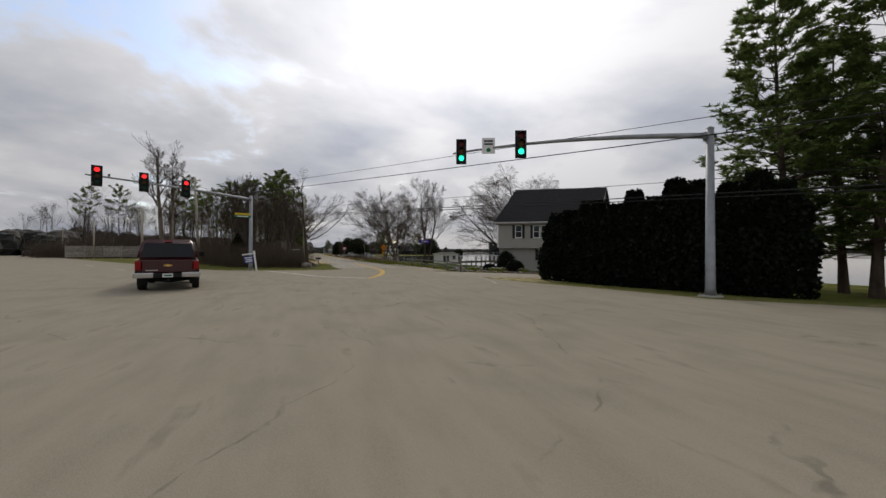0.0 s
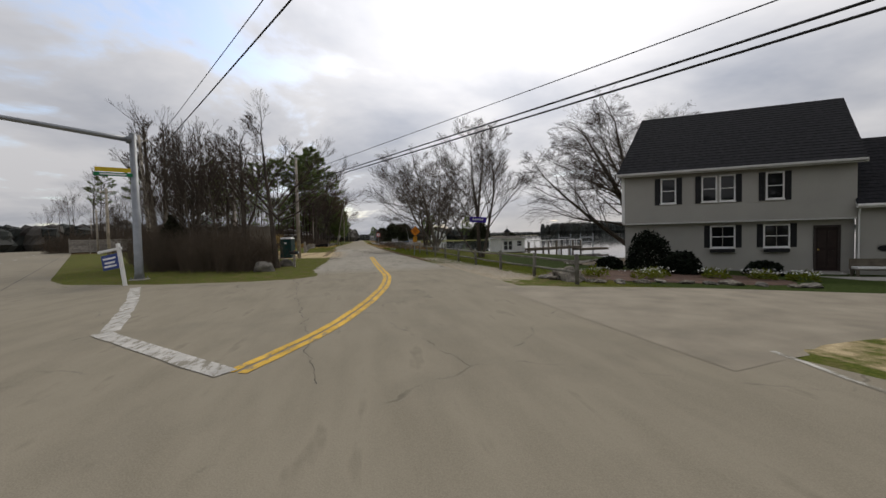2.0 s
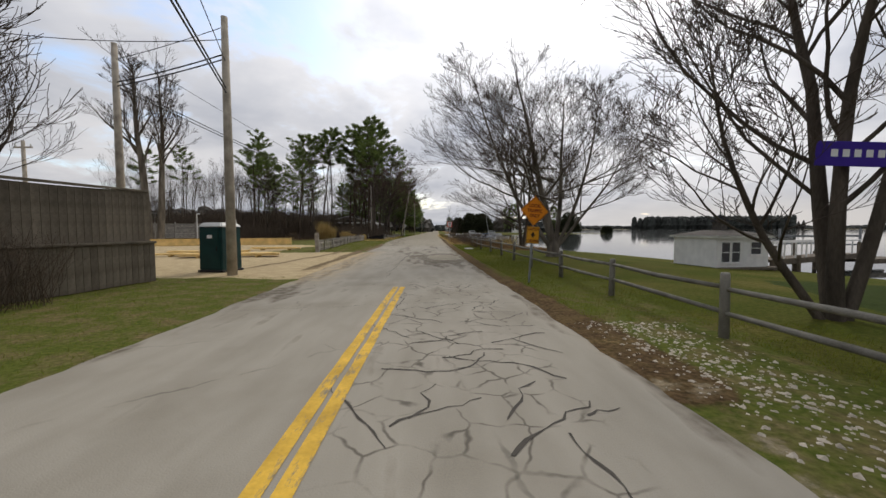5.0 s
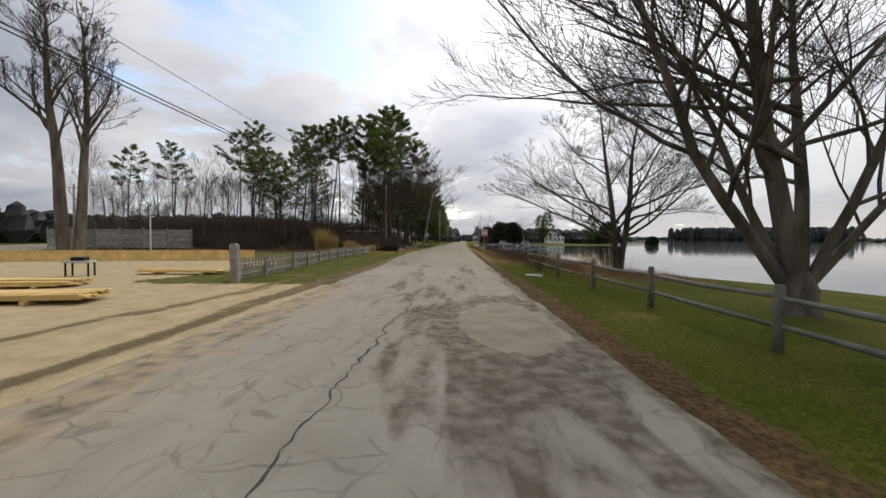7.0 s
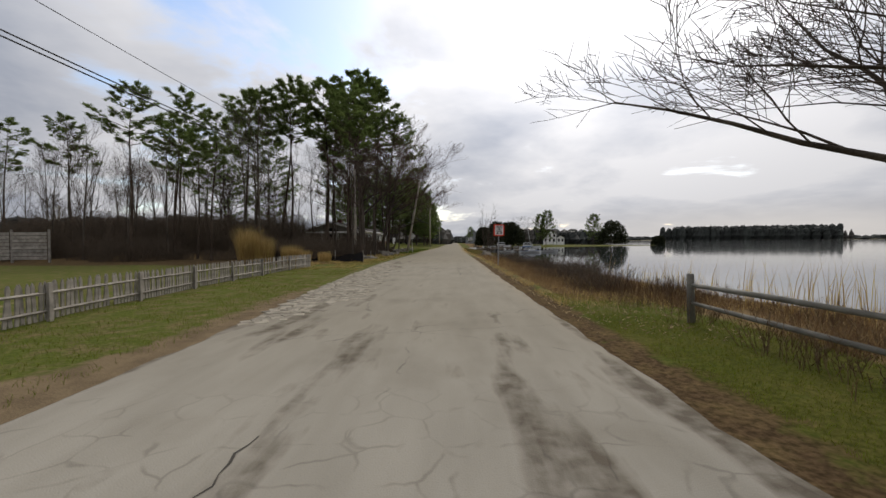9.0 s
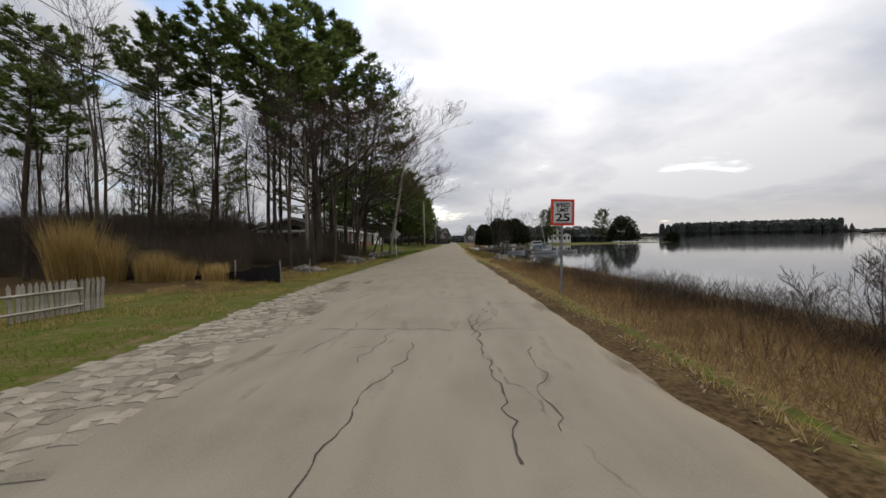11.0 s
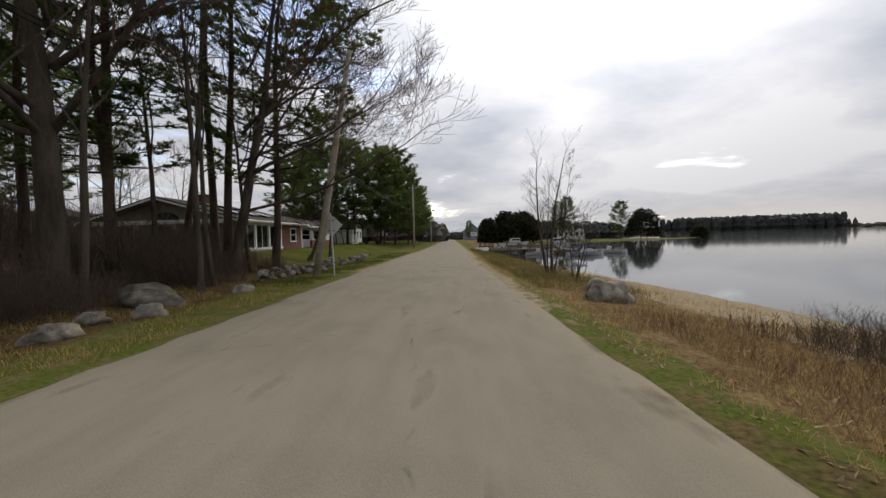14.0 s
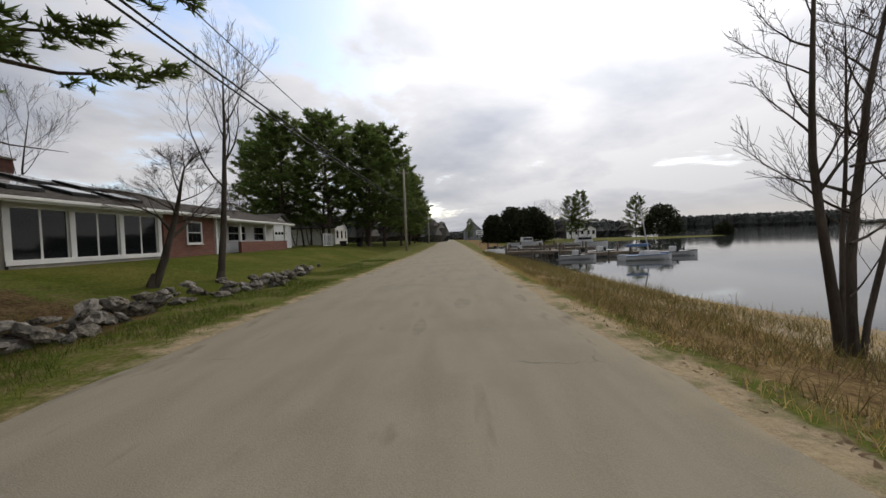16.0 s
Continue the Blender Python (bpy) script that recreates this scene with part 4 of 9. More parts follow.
def bare_tree(seed, height, spread=0.5, stems=1, lean=(0, 0), levels=4, trunk_r=0.16, fork=0.25, kids=(7, 6, 6, 4), droop=0.0, up=0.25, twig_r=0.006, clear=0.0, frame_stems=(), limbs=(), short=1.0, bole=0.0):
    """Trunk with limbs, and a second mesh of fine twigs, about its foot. Limbs leave in a spiral, bend back to the light and end in fans of twigs."""
    r = random.Random(seed)
    trunk, twigs = Geo(), Geo()
    turn = [r.uniform(0, 6.283)]

    def grow(p, d, length, rad, level):
        n = (8, 7, 4, 3, 1, 1)[level]
        pts, radii, dirs = [p.copy()], [rad], [d.copy()]
        wob = (0.05, 0.10, 0.13, 0.16, 0.2, 0.2)[level]
        bow = Vector((r.gauss(0, 0.05), r.gauss(0, 0.05), 0)) if 0 < level < 3 else Vector()
        for i in range(n):
            f = (i + 1) / n
            trop = up * 0.42 * (0.25 + 1.1 * f) if level < 3 else up * 0.3
            if droop and level > 1:
                trop -= droop * (0.5 + 1.6 * f)
            d = (d + bow + Vector((r.gauss(0, wob), r.gauss(0, wob), r.gauss(0, wob) + trop))).normalized()
            p = p + d * length / n
            pts.append(p.copy())
            radii.append(max(twig_r * 0.75, rad * (1 - 0.82 * f ** (1.0 if level else 1.25))))
            dirs.append(d.copy())
        g = trunk if level < 2 else twigs
        g.tube(pts, radii, (9, 6, 4, 3, 3, 3)[level], cap=False)
        if level >= levels:
            return
        k = kids[min(level, len(kids) - 1)]
        start = (0.22, 0.22, 0.18, 0.2)[min(level, 3)] if level else max(fork, clear)
        for j in range(k):
            f = min(0.985, start + (1 - start) * (j + 0.2 + 0.6 * r.random()) / k)
            a = f * n
            i = min(n - 1, int(a))
            q = pts[i].lerp(pts[i + 1], a - i)
            base = dirs[i + 1]
            side = base.orthogonal()
            turn[0] += 2.4 + r.gauss(0, 0.35)
            side.rotate(Matrix.Rotation(turn[0], 3, base))
            if level and side.z < -0.35:
                side.z *= -0.6
                side = (side - base * side.dot(base)).normalized()
            ang = r.uniform(0.5, 0.85) * (1.0 if level else 0.6 + spread) * (1.05 - 0.35 * f)
            nd = (base * math.cos(ang) + side * math.sin(ang)).normalized()
            if level == 0:
                nd.z = max(nd.z, 0.2)
            elif level == 1:
                nd.z = max(nd.z, -0.05)
            ln = length * (0.24 + 0.5 * (1 - f)) * r.uniform(0.8, 1.2) * ((1.0, 0.95, 0.95, 0.9)[min(level, 3)] if level else 0.98 * short)
            local = radii[i] + (radii[i + 1] - radii[i]) * (a - i)
            grow(q, nd.normalized(), ln, max(twig_r, local * r.uniform(0.38, 0.56)), level + 1)
        for j in range(2 if level < 3 else 0):
            side = d.orthogonal()
            side.rotate(Matrix.Rotation(turn[0] + 3.1 * j, 3, d))
            grow(pts[-1], (d + side * r.uniform(0.2, 0.45)).normalized(), length * 0.24, max(twig_r, radii[-1] * 0.85), min(levels, level + 2))

    for bx, by, dx, dy, ln, rad in frame_stems:
        grow(Vector((bx, by, bole - 0.15)), Vector((dx, dy, 1)).normalized(), ln, rad, 0)
    if bole:
        wide = max(abs(q[0]) for q in frame_stems) + max(q[5] for q in frame_stems)
        trunk.tube([(0, 0, -0.2), (0, 0, 0.0), (0, 0, 0.25), (0, 0, bole * 0.8), (0, 0, bole + 0.25)], [wide * 1.5, wide * 1.15, wide * 0.92, wide * 0.95, wide * 0.55], 11, cap=False)
    for z, dx, dy, dz, ln, rad in limbs:
        grow(Vector((lean[0] * z, lean[1] * z, z)), Vector((dx, dy, dz)).normalized(), ln, rad, 1)
    for s in range(0 if frame_stems else stems):
        a = 2 * math.pi * (s + r.random() * 0.5) / stems
        out = 0.0 if stems == 1 else 0.10 + 0.32 * spread
        d = Vector((lean[0] + out * math.cos(a), lean[1] + out * math.sin(a), 1)).normalized()
        p = Vector((0.5 * trunk_r * math.cos(a) * (stems > 1), 0.5 * trunk_r * math.sin(a) * (stems > 1), -0.15))
        grow(p, d, height * r.uniform(0.82, 0.92), trunk_r * (1.0 if stems == 1 else 0.72), 0)
    if stems == 1 and not frame_stems:
        trunk.tube([(0, 0, -0.2), (0, 0, 0.05), (lean[0] * 0.3, lean[1] * 0.3, 0.35)], [trunk_r * 1.7, trunk_r * 1.3, trunk_r * 1.0], 9, cap=False)
    return trunk, twigs


def tree_thing(name, geos, mats, label, category, loc, rz=0, group="", crown="crown"):
    ob = thing(name, label, category, loc, rz, group)
    part("trunk", geos[0], mats[0], ob, smooth=True)
    part(crown, geos[1], mats[1], ob)
    return ob


def pine(seed, height, bare=0.45, reach=3.0, limbs=60, tufts=9, blades=16, size=0.42, stubs=8, r0=0.17):
    """A white pine: straight trunk with dead stubs, and whorls of limbs whose side shoots carry flat pads of needle tufts."""
    r = random.Random(seed)
    trunk, crown = Geo(), Geo()
    lx, ly = r.gauss(0, 0.02), r.gauss(0, 0.02)

    def axis(z):
        return Vector((lx * z + 0.12 * math.sin(z * 0.4 + seed), ly * z + 0.12 * math.cos(z * 0.33 + seed), z))

    n = 9
    trunk.tube([axis(height * i / n - (0.2 if i == 0 else 0)) for i in range(n + 1)], [r0 * (1.25 if i == 0 else 1 - 0.9 * i / n) for i in range(n + 1)], 8, cap=False)
    for k in range(stubs):
        z = r.uniform(0.12, bare + 0.1) * height
        a, ln = r.uniform(0, 6.283), r.uniform(0.4, 1.7)
        e = axis(z) + Vector((math.cos(a), math.sin(a), r.uniform(-0.25, 0.2))) * ln
        trunk.tube([axis(z), e, e + Vector((math.cos(a + 0.5), math.sin(a + 0.5), r.uniform(-0.3, 0.2))) * ln * 0.5], [0.026, 0.014, 0.005], 3, cap=False)
    vs, fs = crown.v, crown.f

    def tuft(c, s0, out):
        for b in range(blades):
            th, ph = r.uniform(0, 6.283), r.uniform(-0.35, 0.95)
            e = Vector((math.cos(th) * math.cos(ph), math.sin(th) * math.cos(ph), math.sin(ph) * 0.75)) + out * 0.35
            s = s0 * r.uniform(0.6, 1.15)
            w = Vector((-math.sin(th), math.cos(th), r.uniform(-0.6, 0.6))) * s * 0.15
            i = len(vs)
            q, m2 = c + e * s, c + e * s * 0.1
            vs.extend((tuple(m2 - w), tuple(m2 + w), tuple(q)))
            fs.append((i, i + 1, i + 2))

    whorls = max(5, limbs // 5)
    for k in range(limbs):
        wh = k // 5
        f = min(0.995, (wh + 0.5 + r.gauss(0, 0.4)) / whorls)
        f = max(0.0, f)
        z = height * (bare + (1 - bare) * f ** 0.92)
        a = 1.2566 * (k % 5) + 0.7 * wh + r.gauss(0, 0.3)
        lop = 1 + 0.4 * noise.noise((math.cos(a) * 0.9, math.sin(a) * 0.9, seed * 1.7 + f * 2.2))
        prof = (0.55 + 0.45 * min(1, f / 0.25)) * (1 - f) ** 0.5 + 0.07
        ln = reach * prof * r.uniform(0.65, 1.2) * lop
        if f < 0.25 and r.random() < 0.3:
            ln *= 0.5
        o, d = axis(z), Vector((math.cos(a), math.sin(a), 0.08 + 0.5 * f + r.gauss(0, 0.1)))
        pts = [o, o + d * ln * 0.5, o + d * ln + Vector((0, 0, 0.14 * ln))]
        trunk.tube(pts, [0.045 * (1.2 - f), 0.03 * (1.2 - f), 0.008], 4, cap=False)
        across = Vector((-math.sin(a), math.cos(a), 0))
        count = max(3, int(tufts * 1.4 * (0.35 + 0.75 * prof)))
        for t in range(count):
            u = 0.45 + 0.6 * ((t + r.random()) / count) ** 0.7
            c = pts[0].lerp(pts[1], u * 2) if u < 0.5 else pts[1].lerp(pts[2], u * 2 - 1)
            wide = ln * 0.42 * (1.3 - u) * r.uniform(-1, 1)
            c = c + across * wide + d * abs(wide) * 0.5 + Vector((r.gauss(0, 0.08), r.gauss(0, 0.08), r.gauss(0.08, 0.12)))
            tuft(c, size * (0.75 + 0.25 * min(1, ln)), d)
    tuft(axis(height), size, Vector((0, 0, 1)))
    return trunk, crown


def leaf_mass(seed, shape, count, size, flat=0.4):
    """A crown of single small leaves or sprays, set within a shape given as a function of two random numbers and a height."""
    r = random.Random(seed)
    g = Geo()
    vs, fs = g.v, g.f
    for k in range(count):
        c = Vector(shape(r))
        th, ph = r.uniform(0, 6.283), r.uniform(-0.6, 1.2)
        e = Vector((math.cos(th) * math.cos(ph), math.sin(th) * math.cos(ph), math.sin(ph)))
        s = size * r.uniform(0.6, 1.3)
        w = e.orthogonal()
        w.rotate(Matrix.Rotation(r.uniform(0, 6.283), 3, e))
        w = w.normalized() * s * flat
        i = len(vs)
        vs += [tuple(c), tuple(c + e * s * 0.5 + w), tuple(c + e * s), tuple(c + e * s * 0.5 - w)]
        fs.append((i, i + 1, i + 2, i + 3))
    return g


def column_shape(h, rad, pointy=0.75):
    def at(r):
        f = r.random() ** 0.85
        rr = rad * (1 - f ** 2.2 * pointy) * (0.85 + 0.3 * noise.noise((f * 5, rad * 9, h))) * math.sqrt(r.uniform(0.55, 1.0))
        a = r.uniform(0, 6.283)
        rr *= 1 + 0.18 * noise.noise((math.cos(a) * 1.5, math.sin(a) * 1.5, f * 3 + h))
        return rr * math.cos(a), rr * math.sin(a), h * f
    return at


def dome_shape(h, rad):
    def at(r):
        a, f = r.uniform(0, 6.283), r.random()
        e = math.acos(1 - f * 0.95)
        k = (0.75 + 0.35 * r.random()) * (1 + 0.3 * noise.noise((math.cos(a) * 1.2 * f, math.sin(a) * 1.2 * f, h * 3 + rad)))
        return rad * k * math.sin(e) * math.cos(a), rad * k * math.sin(e) * math.sin(a), max(0.03, h * k * math.cos(e))
    return at


def brush(seed, n, height, radius, lean=0.5):
    """A thicket of thin bare stems with side twigs."""
    r = random.Random(seed)
    g, tw = Geo(), Geo()
    for k in range(n):
        a, d = r.uniform(0, 6.283), radius * math.sqrt(r.random())
        p = Vector((d * math.cos(a), d * math.sin(a), -0.05))
        h = height * r.uniform(0.5, 1.1)
        tilt = Vector((r.gauss(0, lean * 0.3), r.gauss(0, lean * 0.3), 1)).normalized()
        q = p + tilt * h * 0.5
        e = q + (tilt + Vector((r.gauss(0, 0.2), r.gauss(0, 0.2), 0))).normalized() * h * 0.5
        g.tube([p, q, e], [0.008, 0.006, 0.003], 3, cap=False)
        for j in range(5):
            u = r.uniform(0.25, 0.95)
            s = p.lerp(q, u * 2) if u < 0.5 else q.lerp(e, u * 2 - 1)
            b = Vector((r.gauss(0, 0.5), r.gauss(0, 0.5), r.uniform(0.2, 0.8))).normalized() * h * r.uniform(0.15, 0.35)
            tw.tube([s, s + b], [0.0045, 0.002], 3, cap=False)
    return g, tw


def at_ground(x, y, dz=0.0):
    return (x, y, zg(x, y) + dz)


# deciduous trees close to the road
tree_thing("maple_tree", bare_tree(3, 10.5, 0.5, kids=(12, 8, 6, 4), fork=0.22, clear=0.22, up=0.10, bole=0.65, frame_stems=((-0.14, 0.05, -0.62, 0.0, 9.6, 0.14), (-0.02, 0.0, -0.14, 0.08, 9.2, 0.21), (0.13, 0.05, 0.16, 0.12, 9.2, 0.15), (0.16, 0.0, 0.48, -0.05, 8.2, 0.11), (0.18, 0.0, 0.85, 0.05, 7.2, 0.09), (0.05, 0.12, -0.1, 0.45, 7.7, 0.12)), limbs=((3.2, -1.0, -0.35, 0.4, 7.0, 0.07), (4.2, -1.0, 0.1, 0.5, 7.5, 0.07), (3.6, 1.0, -0.3, 0.35, 6.0, 0.06), (4.4, -1.0, 0.55, 0.22, 8.0, 0.065), (5.0, -0.8, 0.9, 0.3, 8.0, 0.06))), (BARK_PALE, TWIG),
           "large bare grey tree of several leaning stems on the shore lawn", "tree", at_ground(8.1, 0.3))
tree_thing("maple_tree", bare_tree(14, 9.4, 0.8, kids=(11, 8, 7, 5), fork=0.2, clear=0.2, up=0.07, droop=0.03, frame_stems=((-0.08, 0, -0.06, 0.05, 8.4, 0.17), (0.10, 0.06, 0.10, 0.0, 8.6, 0.17)), limbs=((1.5, -1.0, 0.2, 0.55, 6.6, 0.08), (1.7, 1.0, 0.1, 0.60, 6.0, 0.08), (2.0, -1.0, -0.4, 0.62, 6.4, 0.075), (2.2, 0.8, 0.6, 0.7, 5.6, 0.07), (2.5, -0.7, 0.8, 0.7, 5.6, 0.07), (2.8, 0.9, -0.5, 0.75, 5.2, 0.065))), (BARK, TWIG),
           "bare dark spreading tree forked low beside the fence", "tree", at_ground(8.9, 11.4))
tree_thing("maple_tree", bare_tree(25, 9.6, 0.35, kids=(11, 7, 6, 4), fork=0.24, up=0.22, clear=0.24, frame_stems=((0, 0, -0.22, 0.05, 8.2, 0.13), (0.12, 0.1, 0.04, 0.1, 8.8, 0.14), (0.2, 0, 0.22, -0.05, 8.0, 0.12), (-0.1, 0.1, -0.55, 0.2, 5.2, 0.08))), (BARK, TWIG),
           "slender bare tree with upright forked stems behind the fence", "tree", at_ground(8.45, -14.6), 20)
tree_thing("willow_tree", bare_tree(31, 14.0, 0.6, kids=(9, 8, 8, 6), fork=0.24, clear=0.24, droop=0.12, up=0.12, twig_r=0.0055, frame_stems=((0, 0, -0.5, 0.1, 11.0, 0.27), (0.2, 0.3, -0.2, 0.2, 11.5, 0.26), (0.4, 0.1, 0.3, 0.25, 11.0, 0.24), (-0.2, 0.3, -1.0, 0.3, 10.5, 0.2), (-0.1, 0.1, -0.75, -0.2, 10.5, 0.18)), limbs=((3.0, -1.0, 0.0, 0.55, 9.0, 0.1), (4.5, -1.0, 0.2, 0.6, 8.0, 0.1))), (BARK, TWIG),
           "old bare willow leaning over the lawn beside the house", "tree", at_ground(21.3, -17.6))
tree_thing("ash_tree", bare_tree(41, 8.6, 0.45, 1, (0.05, 0.02), trunk_r=0.15, fork=0.34, kids=(9, 7, 6, 4), up=0.2, short=0.75, limbs=((2.6, 1.0, 0.35, 0.42, 4.6, 0.06), (2.9, 0.9, 0.6, 0.7, 4.4, 0.055), (3.3, 1.0, -0.1, 0.9, 4.0, 0.06), (2.7, -0.8, 0.3, 0.9, 4.2, 0.065))), (BARK, TWIG),
           "bare tree growing out of brown brush at the corner", "tree", at_ground(-5.0, -19.4))
tree_thing("ash_tree", bare_tree(43, 8.8, 0.4, 1, (0.12, 0.02), trunk_r=0.17, fork=0.3, kids=(9, 7, 6, 4), up=0.25, short=0.75, limbs=((2.4, 1.0, 0.2, 0.9, 4.6, 0.08), (3.2, -1.0, 0.1, 0.8, 4.2, 0.06))), (BARK, TWIG),
           "bare forked tree standing in brown brush at the corner", "tree", at_ground(-6.7, -18.7), 60)
small_bare = [bare_tree(51 + k, 6.8, 0.35, 1 + k % 2, trunk_r=0.13, fork=0.3, kids=(9, 7, 5), levels=3, up=0.35, twig_r=0.009) for k in range(4)]
small_obs = [tree_thing("bare_tree", g, (BARK_PALE if k % 2 else BARK, TWIG), "thin bare tree at the edge of the woods", "tree", at_ground(*p), group="bare woodland trees")
             for k, (g, p) in enumerate(zip(small_bare, [(-12.5, -11.5), (-15.0, -8.5), (-9.0, -13.5), (-8.6, -16.0)]))]
big_pair = tree_thing("oak_tree", bare_tree(61, 19.0, 0.12, kids=(14, 7, 6, 4), up=0.3, twig_r=0.012, fork=0.45, short=0.6, frame_stems=((0, 0, -0.01, 0.05, 16.5, 0.42), (0.8, 0.2, 0.06, 0.0, 15.5, 0.36))), (BARK_PALE, TWIG),
                      "tall bare pale-barked tree with two trunks behind the building lot", "tree", at_ground(-27.6, 17.2))
big_pair.matrix_basis = big_pair.matrix_basis @ Matrix.Diagonal((1.0, 1.0, 1.04, 1))
tree_thing("oak_tree", bare_tree(67, 15.0, 0.75, 1, (0.10, 0.0), trunk_r=0.22, fork=0.3, kids=(10, 9, 8, 6), up=0.12, twig_r=0.0075, limbs=((2.5, 1.0, 0.1, 0.30, 9.0, 0.07), (3.9, 1.0, -0.35, 0.45, 9.4, 0.06), (4.6, 1.0, 0.35, 0.55, 10.0, 0.07), (5.8, 1.0, -0.15, 0.65, 10.0, 0.07), (7.0, 1.0, 0.15, 0.85, 9.0, 0.07), (8.2, 0.8, -0.5, 0.9, 8.0, 0.06), (3.6, 0.4, 0.9, 0.6, 7.5, 0.06), (6.0, 0.6, 0.8, 0.7, 8.0, 0.06))), (BARK, TWIG_RED),
           "spreading bare oak reaching over the road", "tree", at_ground(-9.0, 54.4))
tree_thing("oak_tree", bare_tree(69, 14.5, 0.7, 1, (0.04, 0.0), trunk_r=0.31, fork=0.3, kids=(9, 8, 7, 5), up=0.16, twig_r=0.007, limbs=((4.2, 1.0, -0.2, 0.55, 7.5, 0.11), (4.0, -1.0, -0.1, 0.35, 6.5, 0.10), (5.8, 1.0, 0.1, 0.65, 7.5, 0.10), (5.2, -0.8, 0.2, 0.9, 6.5, 0.10), (6.6, 0.5, -0.6, 0.9, 6.0, 0.08))), (BARK, TWIG_RED),
           "stout bare oak forking among the pines", "tree", at_ground(-10.2, 48.4))
tree_thing("alder_tree", bare_tree(71, 6.6, 0.5, kids=(9, 6, 5), levels=3, fork=0.36, up=0.22, twig_r=0.0035, frame_stems=((-0.13, 0, -0.15, 0, 5.6, 0.066), (-0.05, 0.05, -0.04, 0.03, 4.6, 0.036), (0.14, 0.05, 0.10, 0.02, 5.8, 0.07), (0.18, 0.0, 0.22, 0.0, 5.0, 0.04)), limbs=((1.5, 1.0, 0.1, 0.10, 2.4, 0.020), (2.5, 1.0, -0.2, 0.35, 2.2, 0.022), (1.9, -1.0, 0.1, 0.40, 1.7, 0.018), (0.8, 1.0, 0.2, 0.45, 1.6, 0.013), (2.9, -0.9, -0.3, 0.7, 1.6, 0.016)), short=0.42), (BARK, TWIG),
           "slender bare tree of two stems on the bank", "tree", at_ground(4.75, 56.9), 10)
tree_thing("alder_shrub", bare_tree(73, 2.7, 0.5, 3, (0.05, 0), trunk_r=0.045, fork=0.2, kids=(7, 6, 5), levels=3, up=0.3, twig_r=0.004), (BARK, TWIG),
           "low bare shrub on the beach bank", "shrub", at_ground(5.0, 54.0))
tree_thing("alder_shrub", bare_tree(75, 2.6, 0.6, kids=(6, 5, 4), levels=3, fork=0.25, up=0.25, twig_r=0.003, frame_stems=tuple((0.5 * math.cos(k * 2.4), 0.4 * math.sin(k * 1.7), 0.35 * math.cos(k * 2.4), 0.3 * math.sin(k * 1.7), 0.95 + 0.09 * k, 0.014) for k in range(9))), (BARK, TWIG),
           "bare many-stemmed shrub in the marsh grass", "shrub", at_ground(6.8, 25.6))
tree_thing("apple_tree", bare_tree(77, 4.3, 0.7, 1, (0.32, 0.1), trunk_r=0.12, fork=0.4, kids=(10, 8, 7, 5), up=0.05, droop=0.05, twig_r=0.0032), (BARK, TWIG),
           "leaning apple tree with a tangle of twigs on the lawn", "tree", at_ground(-8.9, 62.4))
tree_thing("bare_tree", bare_tree(79, 8.6, 0.35, 1, (0.03, 0), trunk_r=0.12, fork=0.45, kids=(9, 7, 5), levels=3, up=0.35), (BARK, TWIG),
           "slim bare tree on the lawn behind the stone wall", "tree", at_ground(-8.3, 64.6))

# woods beyond the building lot
tall_bare = [bare_tree(81 + k, 11.5, 0.2, 1, trunk_r=0.1, fork=0.4, kids=(9, 6, 5), levels=3, up=0.45, twig_r=0.008) for k in range(3)]
tall_obs = [tree_thing("bare_tree", g, (BARK, TWIG), "tall thin bare tree in the woods", "tree", at_ground(*p), group="bare woodland trees")
            for k, (g, p) in enumerate(zip(tall_bare, [(-20, 44), (-14, 50), (-26, 40)]))]
r = random.Random(5)
spots = []
while len(spots) < 19:
    x, y = r.uniform(-46, -9.5), r.uniform(34, 66)
    if (x > -11 and y < 38) or (x > -24 and y > 57) or (x > -13 and y > 54):
        continue
    if all(math.dist((x, y), s) > 2.2 for s in spots):
        spots.append((x, y))
        src = r.choice(tall_obs)
        copy_thing(src, Matrix.LocRotScale(at_ground(x, y), Euler((0, 0, r.uniform(0, 6.28))), Vector((1, 1, 1)) * r.uniform(0.75, 1.25)))
for x, y, s in ((-7.5, 50.0, 1.0), (-8.0, 51.4, 0.9), (-11.2, 53.0, 1.0), (-7.9, 45.0, 0.85), (-8.7, 47.6, 0.95), (-9.4, 44.6, 0.9), (-8.3, 42.2, 0.8), (-9.0, 40.6, 0.85), (-8.8, 55.2, 0.9), (-12.4, 46.0, 1.0)):
    copy_thing(r.choice(tall_obs), Matrix.LocRotScale(at_ground(x, y), Euler((r.gauss(0, 0.015), r.gauss(0, 0.015), r.uniform(0, 6.28))), Vector((s, s, s))))
for k in range(22):
    x, y = r.uniform(-75, -30), r.uniform(46, 75)
    copy_thing(r.choice(tall_obs), Matrix.LocRotScale(at_ground(x, y), Euler((0, 0, r.uniform(0, 6.28))), Vector((1, 1, 1)) * r.uniform(0.8, 1.1)))
for k in range(22):
    q = along(r.uniform(62, 95) if k > 5 else r.uniform(4, 10), r.uniform(-6.8, -5.4)) if k < 9 else (r.uniform(-34, -14), r.uniform(90, 120))
    copy_thing(r.choice(small_obs), Matrix.LocRotScale(at_ground(*q), Euler((0, 0, r.uniform(0, 6.28))), Vector((1, 1, 1)) * r.uniform(0.8, 1.3)))

